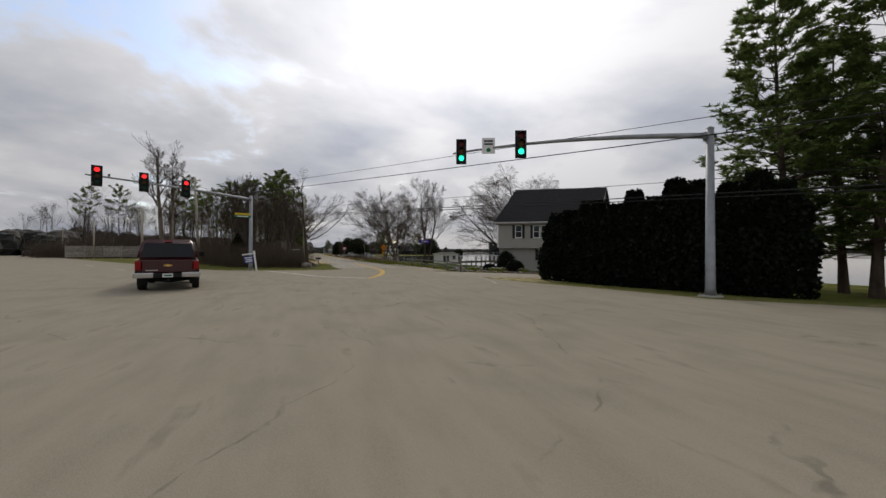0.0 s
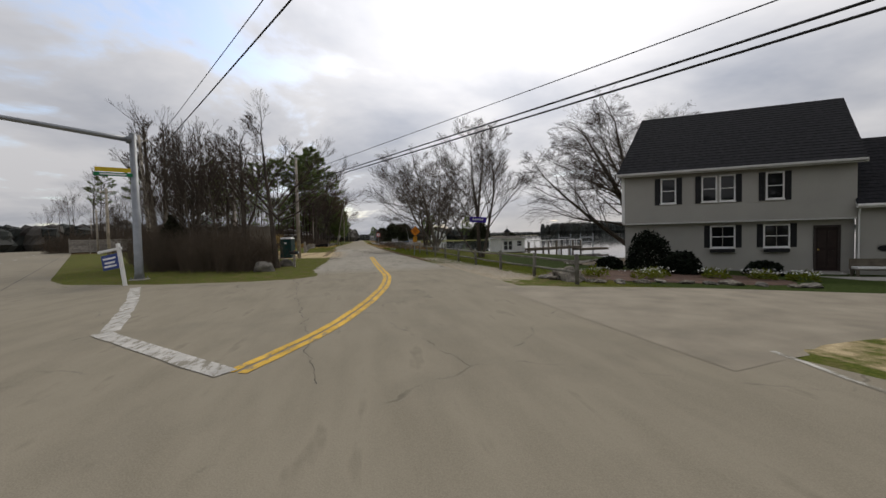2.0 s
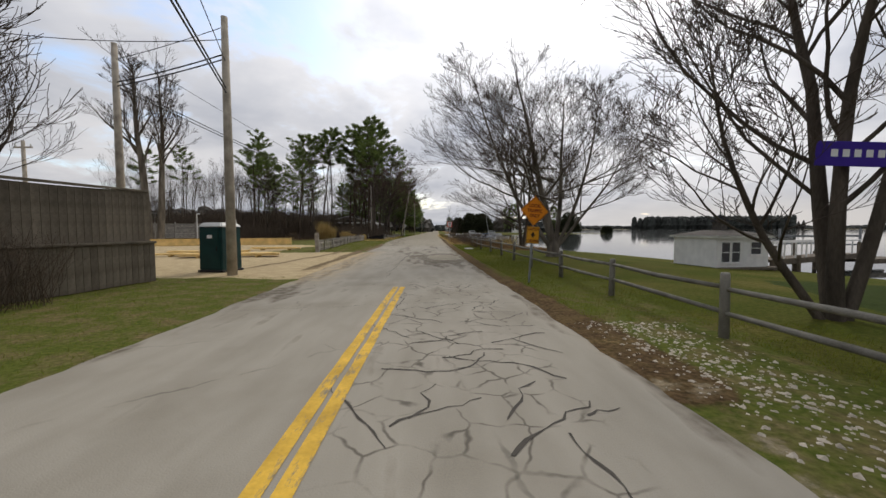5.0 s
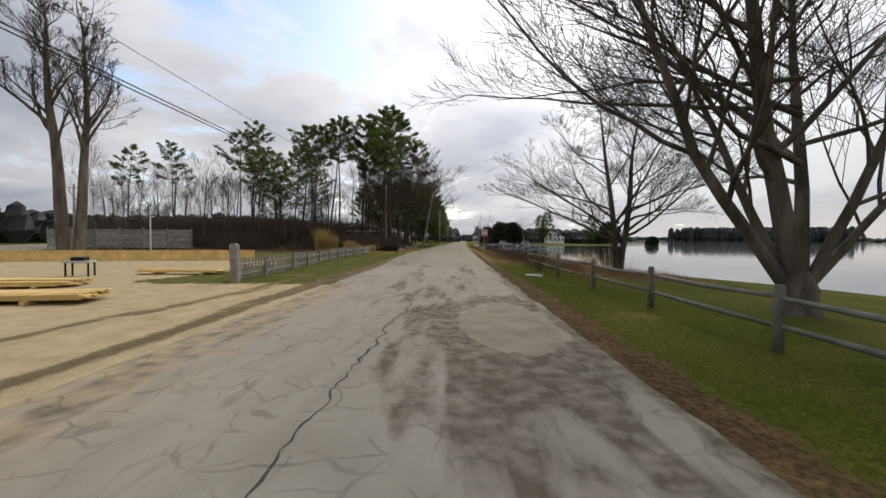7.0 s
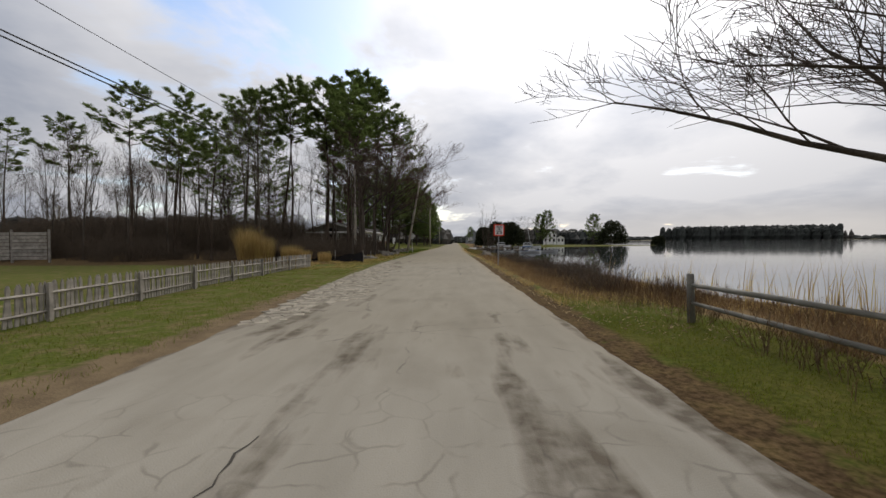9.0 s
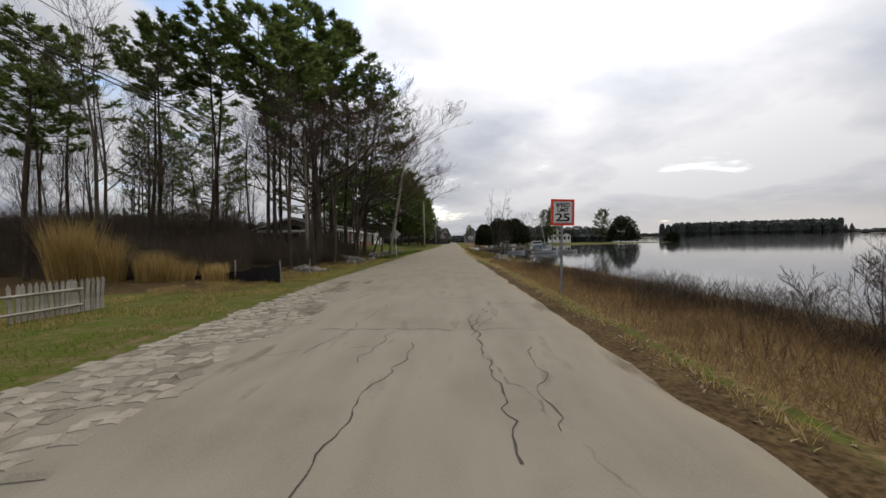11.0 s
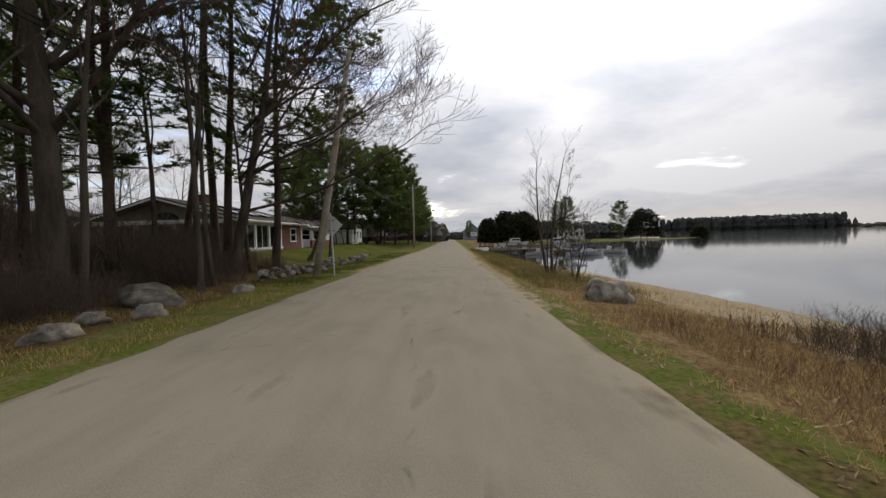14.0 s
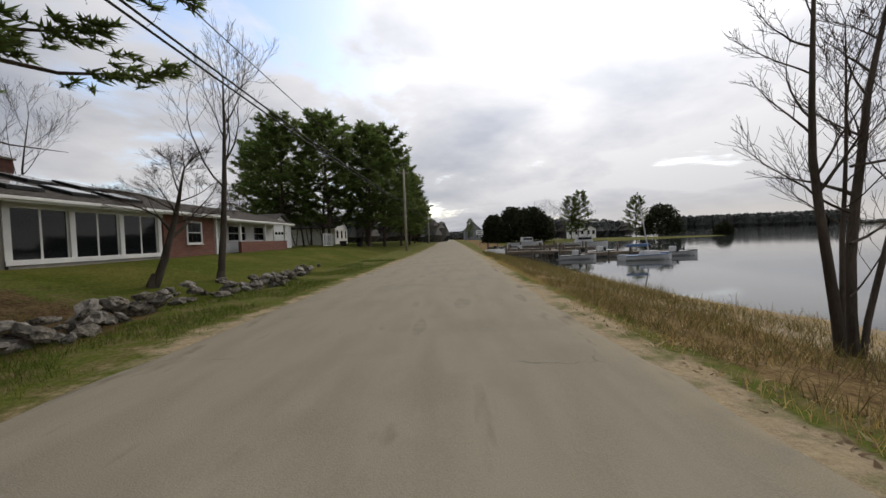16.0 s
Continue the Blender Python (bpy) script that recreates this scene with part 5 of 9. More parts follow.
pines = [tree_thing("pine_tree", pine(91 + k, 19.0, 0.54 + 0.06 * k, 3.3, 30, 16, 15, 0.42, stubs=7), (PINEBARK, NEEDLE), "tall white pine with a bare trunk and a high crown", "tree", at_ground(*p), group="white pines")
         for k, (p) in enumerate([(-10.2, 43.5), (-13.5, 47.5), (-18.0, 48.0)])]
pine_rows = [(-15.8, 52.5, 0.98), (-20.5, 51, 1.08), (-21.4, 46.4, 1.02),
             (-24.5, 49.5, 1.02), (-34.0, 52.0, 1.08), (-52.0, 48.0, 0.88), (-46.0, 50.5, 0.9), (-28.5, 44.0, 0.92), (-31, 47, 0.8),
             (-19.6, 36.4, 0.82), (-23.5, 40.5, 0.85), (-27, 37, 0.8)]
pine_rows += [(-11.6, 51.8, 1.0), (-10.2, 56.2, 1.0), (-14.2, 50.2, 1.0), (-12.6, 58.5, 1.0), (-15, 60, 0.95)]
for ob in pines:
    k = 1.0 * (0.61 * (ob.matrix_basis.translation.y - 19.7) + 1.5) / 19
    ob.matrix_basis = ob.matrix_basis @ Matrix.Diagonal((k, k, k, 1))
for x, y, s in pine_rows:
    s = min(1.25, r.uniform(0.92, 1.03) * (0.61 * (y - 19.7) + 1.5) / 19) if x > -24 else s * 0.95
    copy_thing(r.choice(pines), Matrix.LocRotScale(at_ground(x, y), (Matrix.Rotation(0.045 + r.gauss(0, 0.03), 3, 'Y') @ Matrix.Rotation(r.uniform(0, 6.28), 3, 'Z')).to_euler(), Vector((s, s, s))))
big_pine = tree_thing("pine_tree", pine(101, 17.5, 0.21, 4.9, 95, 30, 20, 0.26, r0=0.2), (PINEBARK, NEEDLE), "big pine with limbs hanging over the stone wall", "tree", at_ground(-8.9, 57.6))
big_pine.matrix_basis = big_pine.matrix_basis @ Matrix.Rotation(radians(4.5), 4, "Y")
for x, y, k in ((-12.6, 52.6, 0.85),):
    copy_thing(big_pine, Matrix.LocRotScale(at_ground(x, y), Euler((0, 0, x * 3)), Vector((k, k, k))))
for x, y, k in ((-29, 65, 1.0), (-38, 68, 1.0)):
    copy_thing(big_pine, Matrix.LocRotScale(at_ground(x, y), Euler((0, 0, x * 2)), Vector((k, k, k))))
for k in range(16):
    copy_thing(r.choice(tall_obs), Matrix.LocRotScale(at_ground(r.uniform(-42, -24), r.uniform(54, 82)), Euler((0, 0, r.uniform(0, 6.28))), Vector((1, 1, 1)) * r.uniform(0.8, 1.1)))
full = [tree_thing("pine_tree", pine(105 + k, 14.5, 0.14, 4.4, 115, 13, 15, 0.5, stubs=8, r0=0.2), (PINEBARK, NEEDLE), "full green white pine beside the road", "tree", at_ground(*p), group="roadside white pines")
        for k, p in enumerate([(-10.5, 100.0), (-14.5, 96.0)])]
for x, y, s in [(-9.6, 106, 1.1), (-17.5, 103, 1.15), (-21, 98, 1.05), (-13, 110, 1.2), (-8.4, 116, 1.0), (-25, 105, 1.1), (-8.2, 128, 1.0), (-8.6, 142, 0.9), (-9, 160, 0.9), (-10, 182, 1.0), (-30, 112, 1.1),
                (-8.6, 126.5, 0.8)]:
    copy_thing(r.choice(full), Matrix.LocRotScale(at_ground(x, y), Euler((0, 0, r.uniform(0, 6.28))), Vector((s, s, s))))

near_pine = tree_thing("pine_tree", pine(109, 13.4, 0.13, 2.8, 105, 18, 20, 0.27, stubs=14, r0=0.2), (PINEBARK, NEEDLE), "tall dark pine behind the hedge", "tree", at_ground(15.0, -47.4), group="pines behind the hedge")
for x, y, s in ((15.4, -50.2, 0.95), (18.4, -47.8, 0.9), (16.6, -52.4, 0.85), (21, -50.5, 1.0), (20.4, -45.5, 0.8), (24, -48.5, 0.95)):
    copy_thing(near_pine, Matrix.LocRotScale(at_ground(x, y), Euler((0, 0, x)), Vector((s, s, s))))

# hedge, cedars and brush
hedge_rng = random.Random(8)
arb = []
for k in range(3):
    ob = thing("arborvitae", "dense dark arborvitae in the hedge along the road", "hedge tree", group="arborvitae hedge")
    tr = Geo().tube([(0, 0, -0.1), (0, 0, 2.6)], [0.09, 0.02], 6)
    part("trunk", tr, BARK, ob)
    part("foliage", leaf_mass(120 + k, column_shape(3.7, 1.25, 0.7), 10000, 0.15), LEAF_SHADED, ob)
    arb.append(ob)
hedge_line = spline([(8.25, -40.1), (8.45, -42.0), (9.1, -44.6), (10.1, -47.0), (10.9, -49.3)], 0.72)
for k, p in enumerate(hedge_line):
    m = Matrix.LocRotScale(at_ground(p.x + hedge_rng.uniform(-0.1, 0.25), p.y), Euler((0, 0, hedge_rng.uniform(0, 6.28))), Vector((1, 1, hedge_rng.uniform(0.98, 1.22))))
    if k < 3:
        arb[k].matrix_basis = m
    else:
        copy_thing(arb[k % 3], m)
for p in ((10.1, -40.6), (10.5, -43.0), (11.1, -45.2), (11.8, -47.6)):
    copy_thing(arb[0], Matrix.LocRotScale(at_ground(*p), Euler((0, 0, p[0])), Vector((1.1, 1.1, 1.05))))
cd = thing("cedar_tree", "small brown-green cedar at the edge of the grass", "tree", at_ground(-11.6, -15.6))
part("trunk", Geo().tube([(0, 0, -0.1), (0, 0, 2.4)], [0.08, 0.02], 6), BARK, cd)
part("foliage", leaf_mass(131, column_shape(3.1, 1.1, 0.95), 5000, 0.16), CEDAR, cd)
thickets = []
for k in range(3):
    ob = thing("brush_thicket", "tangled bare brown brush", "brush", at_ground(*[(-6.2, -20.6), (-7.8, -20.0), (-8.6, -18.2)][k]), group="bare brush")
    for nm, g in zip(("stem_tangle", "twig_tangle"), brush(140 + k, 260, 2.3, 1.7, 1.0)):
        tagged(part(nm, g, BRUSHWOOD, ob), kind="stuff")
    thickets.append(ob)
for k in range(190):
    if k >= 166:
        x, y, s = r.uniform(-12, -7.7), r.uniform(44, 57), r.uniform(0.3, 0.5)
    elif k >= 116:
        x, y, s = r.uniform(-58, -17), r.uniform(45, 70), r.uniform(1.5, 2.2)
        if x > -27 and y > 55:
            x -= 16
    elif k >= 100:
        x, y, s = r.uniform(-15, -8.2), r.uniform(43, 57), r.uniform(0.45, 0.75)
    elif k >= 86:
        q = along(r.uniform(11, 21), r.uniform(-13, -7.5))
        x, y, s = q[0], q[1], r.uniform(0.8, 1.3)
    elif k < 14:
        y = r.uniform(-21, -11)
        x, s = r.uniform(-7.8 - 0.3 * (y + 21), -5.8), r.uniform(0.4, 0.85)
        if x > -7 and y > -16.5:
            x -= 3
    elif k < 58:
        x, y, s = r.uniform(-32, -8.6), r.uniform(36, 57), r.uniform(0.3, 1.1)
        if x > -10.5 and y < 40:
            y += 6
    elif k < 70:
        x, y, s = r.uniform(-60, -28), r.uniform(40, 52), r.uniform(1.2, 2.0)
    else:
        q = along(r.uniform(70, 125) if k > 74 else r.uniform(12, 16), r.uniform(-11, -7))
        x, y, s = q[0], q[1], r.uniform(1.0, 1.9)
    if -26 < x < -4 and -12 < y < 14:
        y += 48
        x -= 30
    copy_thing(thickets[k % 3], Matrix.LocRotScale(at_ground(x, y), Euler((0, 0, r.uniform(0, 6.28))), Vector((s, s, s))))
corner = random.Random(77)
for k in range(8):
    x, y, s = corner.uniform(-11.2, -7.2), corner.uniform(-18.8, -16.2), corner.uniform(0.6, 1.25)
    copy_thing(thickets[k % 3], Matrix.LocRotScale(at_ground(x, y), Euler((0, 0, corner.uniform(0, 6.28))), Vector((s, s, s))))
for k in range(11):
    x, y = along(corner.uniform(5, 14), corner.uniform(-6.5, -5.0))
    s = corner.uniform(0.8, 1.2)
    copy_thing(thickets[k % 3], Matrix.LocRotScale(at_ground(x, y), Euler((0, 0, corner.uniform(0, 6.28))), Vector((s, s, s))))
for k in range(16):
    y = corner.uniform(18, 47)
    x, s = lerp_table(EDGE_R, y) + corner.uniform(2.2, 5.0), corner.uniform(0.22, 0.42)
    copy_thing(thickets[k % 3], Matrix.LocRotScale(at_ground(x, y), Euler((0, 0, corner.uniform(0, 6.28))), Vector((s * 1.3, s * 1.3, s))))
for nm, x, y, h, rad, lab in (("rhododendron", 12.7, -26.6, 1.75, 0.9, "large dark evergreen shrub at the house corner"), ("boxwood_shrub", 12.6, -28.6, 0.85, 0.66, "rounded dark evergreen shrub before the house wall"),
                              ("yew_shrub", 11.7, -25.2, 0.5, 0.6, "low dark shrub in the garden bed"), ("yew_shrub", 15.6, -29.6, 0.5, 0.6, "low dark shrub in the garden bed")):
    ob = thing(nm, lab, "shrub", at_ground(x, y))
    part("stem_tangle", brush(int(x * 10), 14, h * 0.8, rad * 0.4)[0], BARK, ob)
    part("foliage", leaf_mass(int(y * -9), dome_shape(h, rad), 4200, 0.12), LEAF_SHADED, ob)

# distance: wooded islands, shores and the treeline along the main road


def woods(seed, n, line, height, size, depth, bare=0.0):
    """Many small low-poly crowns along a line: woods too far off to count."""
    rr = random.Random(seed)
    g, h = Geo(), Geo()
    pts = [Vector(p) for p in line]
    seg = [(pts[i + 1] - pts[i]).length for i in range(len(pts) - 1)]
    for k in range(n):
        s = rr.random() * sum(seg)
        i = 0
        while s > seg[i]:
            s -= seg[i]
            i += 1
        p = pts[i].lerp(pts[i + 1], s / seg[i]) + Vector((rr.gauss(0, depth), rr.gauss(0, depth)))
        hh = height(k / n, rr) * rr.uniform(0.75, 1.15)
        w = size * rr.uniform(0.7, 1.4)
        tgt = h if rr.random() < bare else g
        m, c = 7, Vector((p.x, p.y, WATER_Z + 0.2))
        base = len(tgt.v)
        rings = ((0.0, 0.6), (0.35, 1.0), (0.7, 0.75), (0.9, 0.55))
        for f, q in rings:
            for j in range(m):
                a = 2 * math.pi * j / m + f * 2
                e = w * q * rr.uniform(0.75, 1.2)
                tgt.v.append((c.x + e * math.cos(a), c.y + e * math.sin(a), c.z + hh * f * rr.uniform(0.95, 1.05)))
        tgt.v.append((c.x, c.y, c.z + hh))
        for q in range(3):
            for j in range(m):
                tgt.f.append((base + q * m + j, base + q * m + (j + 1) % m, base + (q + 1) * m + (j + 1) % m, base + (q + 1) * m + j))
        for j in range(m):
            tgt.f.append((base + 3 * m + j, base + 3 * m + (j + 1) % m, base + 4 * m))
    return g, h


def land(line, width, top, seed):
    """A low bank of land rising out of the water along a line."""
    g, n = Geo(), len(line)
    vs = []
    for i, p in enumerate(line):
        a, b = Vector(line[max(0, i - 1)]), Vector(line[min(n - 1, i + 1)])
        d = (b - a).normalized()
        q = Vector((-d.y, d.x))
        taper = 0.25 if i in (0, n - 1) else 1.0
        for s, z in ((-1, WATER_Z - 0.6), (-0.8, WATER_Z + 0.5 * top), (0, WATER_Z + top), (0.8, WATER_Z + 0.5 * top), (1, WATER_Z - 0.6)):
            c = Vector(p) + q * s * width * taper * (1 + 0.2 * noise.noise((i, s, seed)))
            vs.append((c.x, c.y, z))
    g.add(vs, [(5 * i + j, 5 * i + j + 1, 5 * i + j + 6, 5 * i + j + 5) for i in range(n - 1) for j in range(4)])
    return g


BANK = surface("far_bank", (0.16, 0.14, 0.09), 0.95, 0.3, 0.2, 2, 0.1)
isl_line = [(632, 1072), (720, 1050), (832, 1012), (900, 990), (941, 970)]
solo("island_ground", land(isl_line, 35, 2.0, 1), BANK, "low bank of a wooded island across the bay", "island", kind="structure")
ga, gb = woods(201, 1300, isl_line, lambda f, q: 33 + 2.5 * math.sin(f * 19), 8.0, 18, 0.10)
solo("island_woods", ga, FARLEAF, "dark conifer woods on the island across the bay", "woods", kind="stuff")
gt, gb2 = woods(202, 16, [(941, 970), (972, 950)], lambda f, q: 22, 4.2, 5, 1.0)
solo("island_tip_trees", gb2, FARBARE, "sparse trees on the tip of the island", "woods", kind="stuff")
far_line = [(150, 900), (330, 1000), (600, 1150), (1000, 1050), (1400, 900), (1900, 600), (2200, 300), (2200, -300)]
solo("far_shore_ground", land(far_line, 40, 2.0, 2), BANK, "low far shore of the bay", "shore", kind="structure")
ga, gb = woods(203, 1200, far_line, lambda f, q: 11, 10, 14, 0.1)
solo("far_shore_woods", ga, FARLEAF, "far wooded shore of the bay", "woods", kind="stuff")
solo("far_shore_bare_woods", gb, FARBARE, "bare trees on the far shore of the bay", "woods", kind="stuff")
ga, gb = woods(204, 150, [(40, 235), (75, 255), (120, 330), (150, 420)], lambda f, q: 9, 4, 5, 0.25)
solo("cove_woods", ga, FARLEAF, "woods behind the cove", "woods", kind="stuff")
solo("cove_bare_woods", gb, FARBARE, "bare trees behind the cove", "woods", kind="stuff")
hw = [along(150, -12), along(175, -10), along(200, -8), along(320, -6), along(480, 3)]
ga, gb = woods(205, 260, [Vector(p) for p in hw], lambda f, q: 8 + 3 * f, 3.2, 4, 0.35)
solo("roadside_woods", ga, FARLEAF, "dark woods along the main road", "woods", kind="stuff")
solo("roadside_bare_woods", gb, FARBARE, "bare woods along the main road", "woods", kind="stuff")
hw2 = [along(70, 40), along(110, 34), along(160, 30), along(300, 24), along(480, 14)]
ga, gb = woods(206, 240, [Vector(p) for p in hw2], lambda f, q: 9, 3.4, 5, 0.3)
solo("opposite_woods", ga, FARLEAF, "dark woods across the main road", "woods", kind="stuff")
solo("opposite_bare_woods", gb, FARBARE, "bare woods across the main road", "woods", kind="stuff")
ga, gb = woods(207, 260, [(-8, 190), (-30, 160), (-60, 110), (-95, 85), (-140, 90)], lambda f, q: 8, 3.2, 6, 0.45)
solo("back_woods", ga, FARLEAF, "dark woods behind the houses", "woods", kind="stuff")
solo("back_bare_woods", gb, FARBARE, "bare woods behind the houses", "woods", kind="stuff")
ga, gb = woods(208, 90, [(-7, 260), (2, 330), (12, 260)], lambda f, q: 5.5, 2.4, 4, 0.3)
solo("road_end_woods", ga, FARLEAF, "trees where the road bends away", "woods", kind="stuff")

# trees on the far side of the cove
for k, (x, y, h, rad, lab) in enumerate([(74, 184, 12, 7.5, "round dark evergreen on the point"), (16.5, 150, 10.5, 6.5, "broad dark evergreens by the cove road"), (22.5, 152, 10, 6, "broad dark evergreens by the cove road"),
                                         (11.5, 146, 7, 3.5, "dark evergreen by the cove road"), (95, 182, 4, 3, "small round evergreen on the point")]):
    ob = thing("evergreen_tree", lab, "tree", at_ground(x, y))
    part("trunk", Geo().tube([(0, 0, -0.5), (0, 0, h * 0.6)], [0.4, 0.15], 6), BARK, ob)
    part("crown", leaf_mass(160 + k, dome_shape(h * 0.86, rad * 0.82), 5200, 0.7), CEDAR, ob)
copy_thing(full[0], Matrix.LocRotScale(at_ground(66, 184), Euler((0, 0, 1)), Vector((0.9, 0.9, 0.95))))
for x, y, s in ((37, 165, 0.85), (39.5, 166, 0.95), (9, 210, 0.6)):
    copy_thing(full[1], Matrix.LocRotScale(at_ground(x, y), Euler((0, 0, x)), Vector((s * 0.8, s * 0.8, s))))
for x, y in ((34, 162), (43, 168), (27, 158), (30, 160)):
    copy_thing(tall_obs[0], Matrix.LocRotScale(at_ground(x, y), Euler((0, 0, x)), Vector((1, 1, 0.95))))

# ---- grass ----


def blades(seed, n, place, height, width, bend=0.35):
    """Many single grass blades as one mesh; place gives a random spot, height the blade's length there."""
    rr = random.Random(seed)
    g = Geo()
    vs, fs = g.v, g.f
    while n:
        q = place(rr)
        n -= 1
        if q is None:
            continue
        x, y = q
        z = zg(x, y) - 0.02
        h = height(x, y, rr)
        a, b = rr.uniform(0, 6.283), rr.uniform(0, 6.283)
        w = width * rr.uniform(0.7, 1.3)
        dx, dy = w * math.cos(a), w * math.sin(a)
        ex, ey = bend * h * math.cos(b) * rr.random(), bend * h * math.sin(b) * rr.random()
        i = len(vs)
        vs += [(x - dx, y - dy, z), (x + dx, y + dy, z), (x + ex * 0.35 + dx * 0.7, y + ey * 0.35 + dy * 0.7, z + h * 0.55), (x + ex * 0.35 - dx * 0.7, y + ey * 0.35 - dy * 0.7, z + h * 0.55), (x + ex, y + ey, z + h)]
        fs += [(i, i + 1, i + 2, i + 3), (i + 3, i + 2, i + 4)]
    return g


def bank(y0, y1, d0, d1, dens=0.0):
    def at(rr):
        y = rr.uniform(y0, y1)
        d = d0 + (d1 - d0) * rr.random() ** 1.2
        x = lerp_table(EDGE_R, y) + d
        if x > lerp_table(SHORE, y) - 0.8 or noise.noise((x * 0.8, y * 0.8, 4.0)) < dens:
            return None
        return x, y
    return at


def verge(y0, y1, d0, d1, dens=0.0):
    def at(rr):
        y = rr.uniform(y0, y1)
        x = lerp_table(EDGE_L, y) - d0 - (d1 - d0) * rr.random()
        if noise.noise((x * 0.7, y * 0.7, 9.0)) < dens:
            return None
        return x, y
    return at


solo("marsh_grass", blades(301, 44000, bank(16, 47, 0.8, 7.4, -0.45), lambda x, y, q: (0.11 + 0.2 * smooth01(2.4, 4.4, x) * (1 - 0.4 * smooth01(38, 46, y)) * smooth01(15, 21, y) + 0.16 * max(0, noise.noise((x * 0.9, y * 0.9, 2.0)))) * q.uniform(0.5, 1.3), 0.0035, 1.1), REED, "dry reddish-brown marsh grass on the bank", "grass", kind="stuff")
solo("shore_weeds", blades(309, 16000, bank(6.5, 17, 2.9, 8.0, -0.15), lambda x, y, q: (0.22 + 0.3 * max(0, noise.noise((x * 0.9, y * 0.9, 3.0)))) * q.uniform(0.4, 1.3), 0.004, 1.0), REED, "dry reddish-brown weeds behind the rail fence", "weeds", kind="stuff")
solo("shore_reeds", blades(310, 500, bank(11, 24, 5.0, 7.5, -0.1), lambda x, y, q: q.uniform(0.7, 1.5), 0.008, 0.3), STRAW, "tall pale dead reeds at the water's edge", "reeds", kind="stuff")
solo("straw_grass", blades(302, 60000, bank(15, 78, 0.3, 6.5, -0.2), lambda x, y, q: (0.10 + 0.16 * max(0, noise.noise((x * 0.7, y * 0.7, 8.0)))) * q.uniform(0.4, 1.6), 0.0035, 1.2), STRAW, "short pale dry grass along the road edge", "grass", kind="stuff")
solo("bank_grass", blades(303, 34000, bank(50, 86, 0.7, 4.6, -0.2), lambda x, y, q: (0.26 + 0.2 * noise.noise((x, y, 5))) * q.uniform(0.5, 1.4), 0.004, 1.1), leafy("olive_bank_grass", (0.16, 0.135, 0.05), 0.4, 0.85), "olive and tan tufts of grass on the bank", "grass", kind="stuff")
solo("lawn_grass", blades(304, 80000, bank(-15, 17, 0.5, 3.4, -0.5), lambda x, y, q: 0.055 * q.uniform(0.5, 1.6), 0.003, 1.0), GRASS, "short green lawn grass by the fence", "grass", kind="stuff")
solo("garden_lawn_grass", blades(311, 30000, bank(-33, -15, 2.1, 4.2, -0.4), lambda x, y, q: 0.055 * q.uniform(0.5, 1.6), 0.003, 1.0), GRASS, "short green grass along the fence", "grass", kind="stuff")
solo("verge_grass", blades(305, 60000, verge(4, 70, 0.2, 4.2, -0.2), lambda x, y, q: 0.07 * q.uniform(0.5, 1.7), 0.0032, 1.0), GRASS, "uneven green verge grass", "grass", kind="stuff")
solo("wall_grass", blades(312, 26000, verge(50, 78, 0.5, 2.7, -0.15), lambda x, y, q: (0.10 + 0.08 * noise.noise((x, y, 3))) * q.uniform(0.5, 1.6), 0.0034, 1.0), leafy("rank_green_grass", (0.075, 0.105, 0.018), 0.4, 0.8), "rank green grass between the road and the stone wall", "grass", kind="stuff")
solo("verge_straw", blades(306, 32000, verge(26, 52, 0.2, 5.2, -0.1), lambda x, y, q: 0.10 * q.uniform(0.4, 1.7), 0.0035, 1.2), STRAW, "tan dead grass along the woods edge", "grass", kind="stuff")
solo("corner_grass", blades(307, 46000, lambda q: (q.uniform(-16, -2.6), q.uniform(-26, -9)), lambda x, y, q: 0.05 * q.uniform(0.5, 1.6), 0.0032, 1.0), GRASS, "green grass on the corner of the junction", "grass", kind="stuff")


def weed_stems(seed, n, place, height):
    """Dead branching weed stems, standing in clumps."""
    rr, g = random.Random(seed), Geo()
    while n:
        n -= 1
        q = place(rr)
        if q is None:
            continue
        x, y = q
        h = height(x, y) * rr.uniform(0.45, 1.2)
        p = Vector((x, y, zg(x, y) - 0.03))
        e = p + Vector((rr.gauss(0, 0.22), rr.gauss(0, 0.22), 1)) * h
        g.tube([p, e], [0.0055, 0.003], 3, cap=False)
        for k in range(4):
            o = p.lerp(e, rr.uniform(0.35, 0.95))
            g.tube([o, o + Vector((rr.gauss(0, 0.5), rr.gauss(0, 0.5), 0.8)).normalized() * h * rr.uniform(0.15, 0.35)], [0.0035, 0.002], 3, cap=False)
    return g


def clumps(y0, y1, d0, d1, dens, f=0.55):
    def at(rr):
        y = rr.uniform(y0, y1)
        x = lerp_table(EDGE_R, y) + rr.uniform(d0, d1)
        if x > lerp_table(SHORE, y) - 0.6 or noise.noise((x * f, y * f, 14.0)) < dens:
            return None
        return x, y
    return at


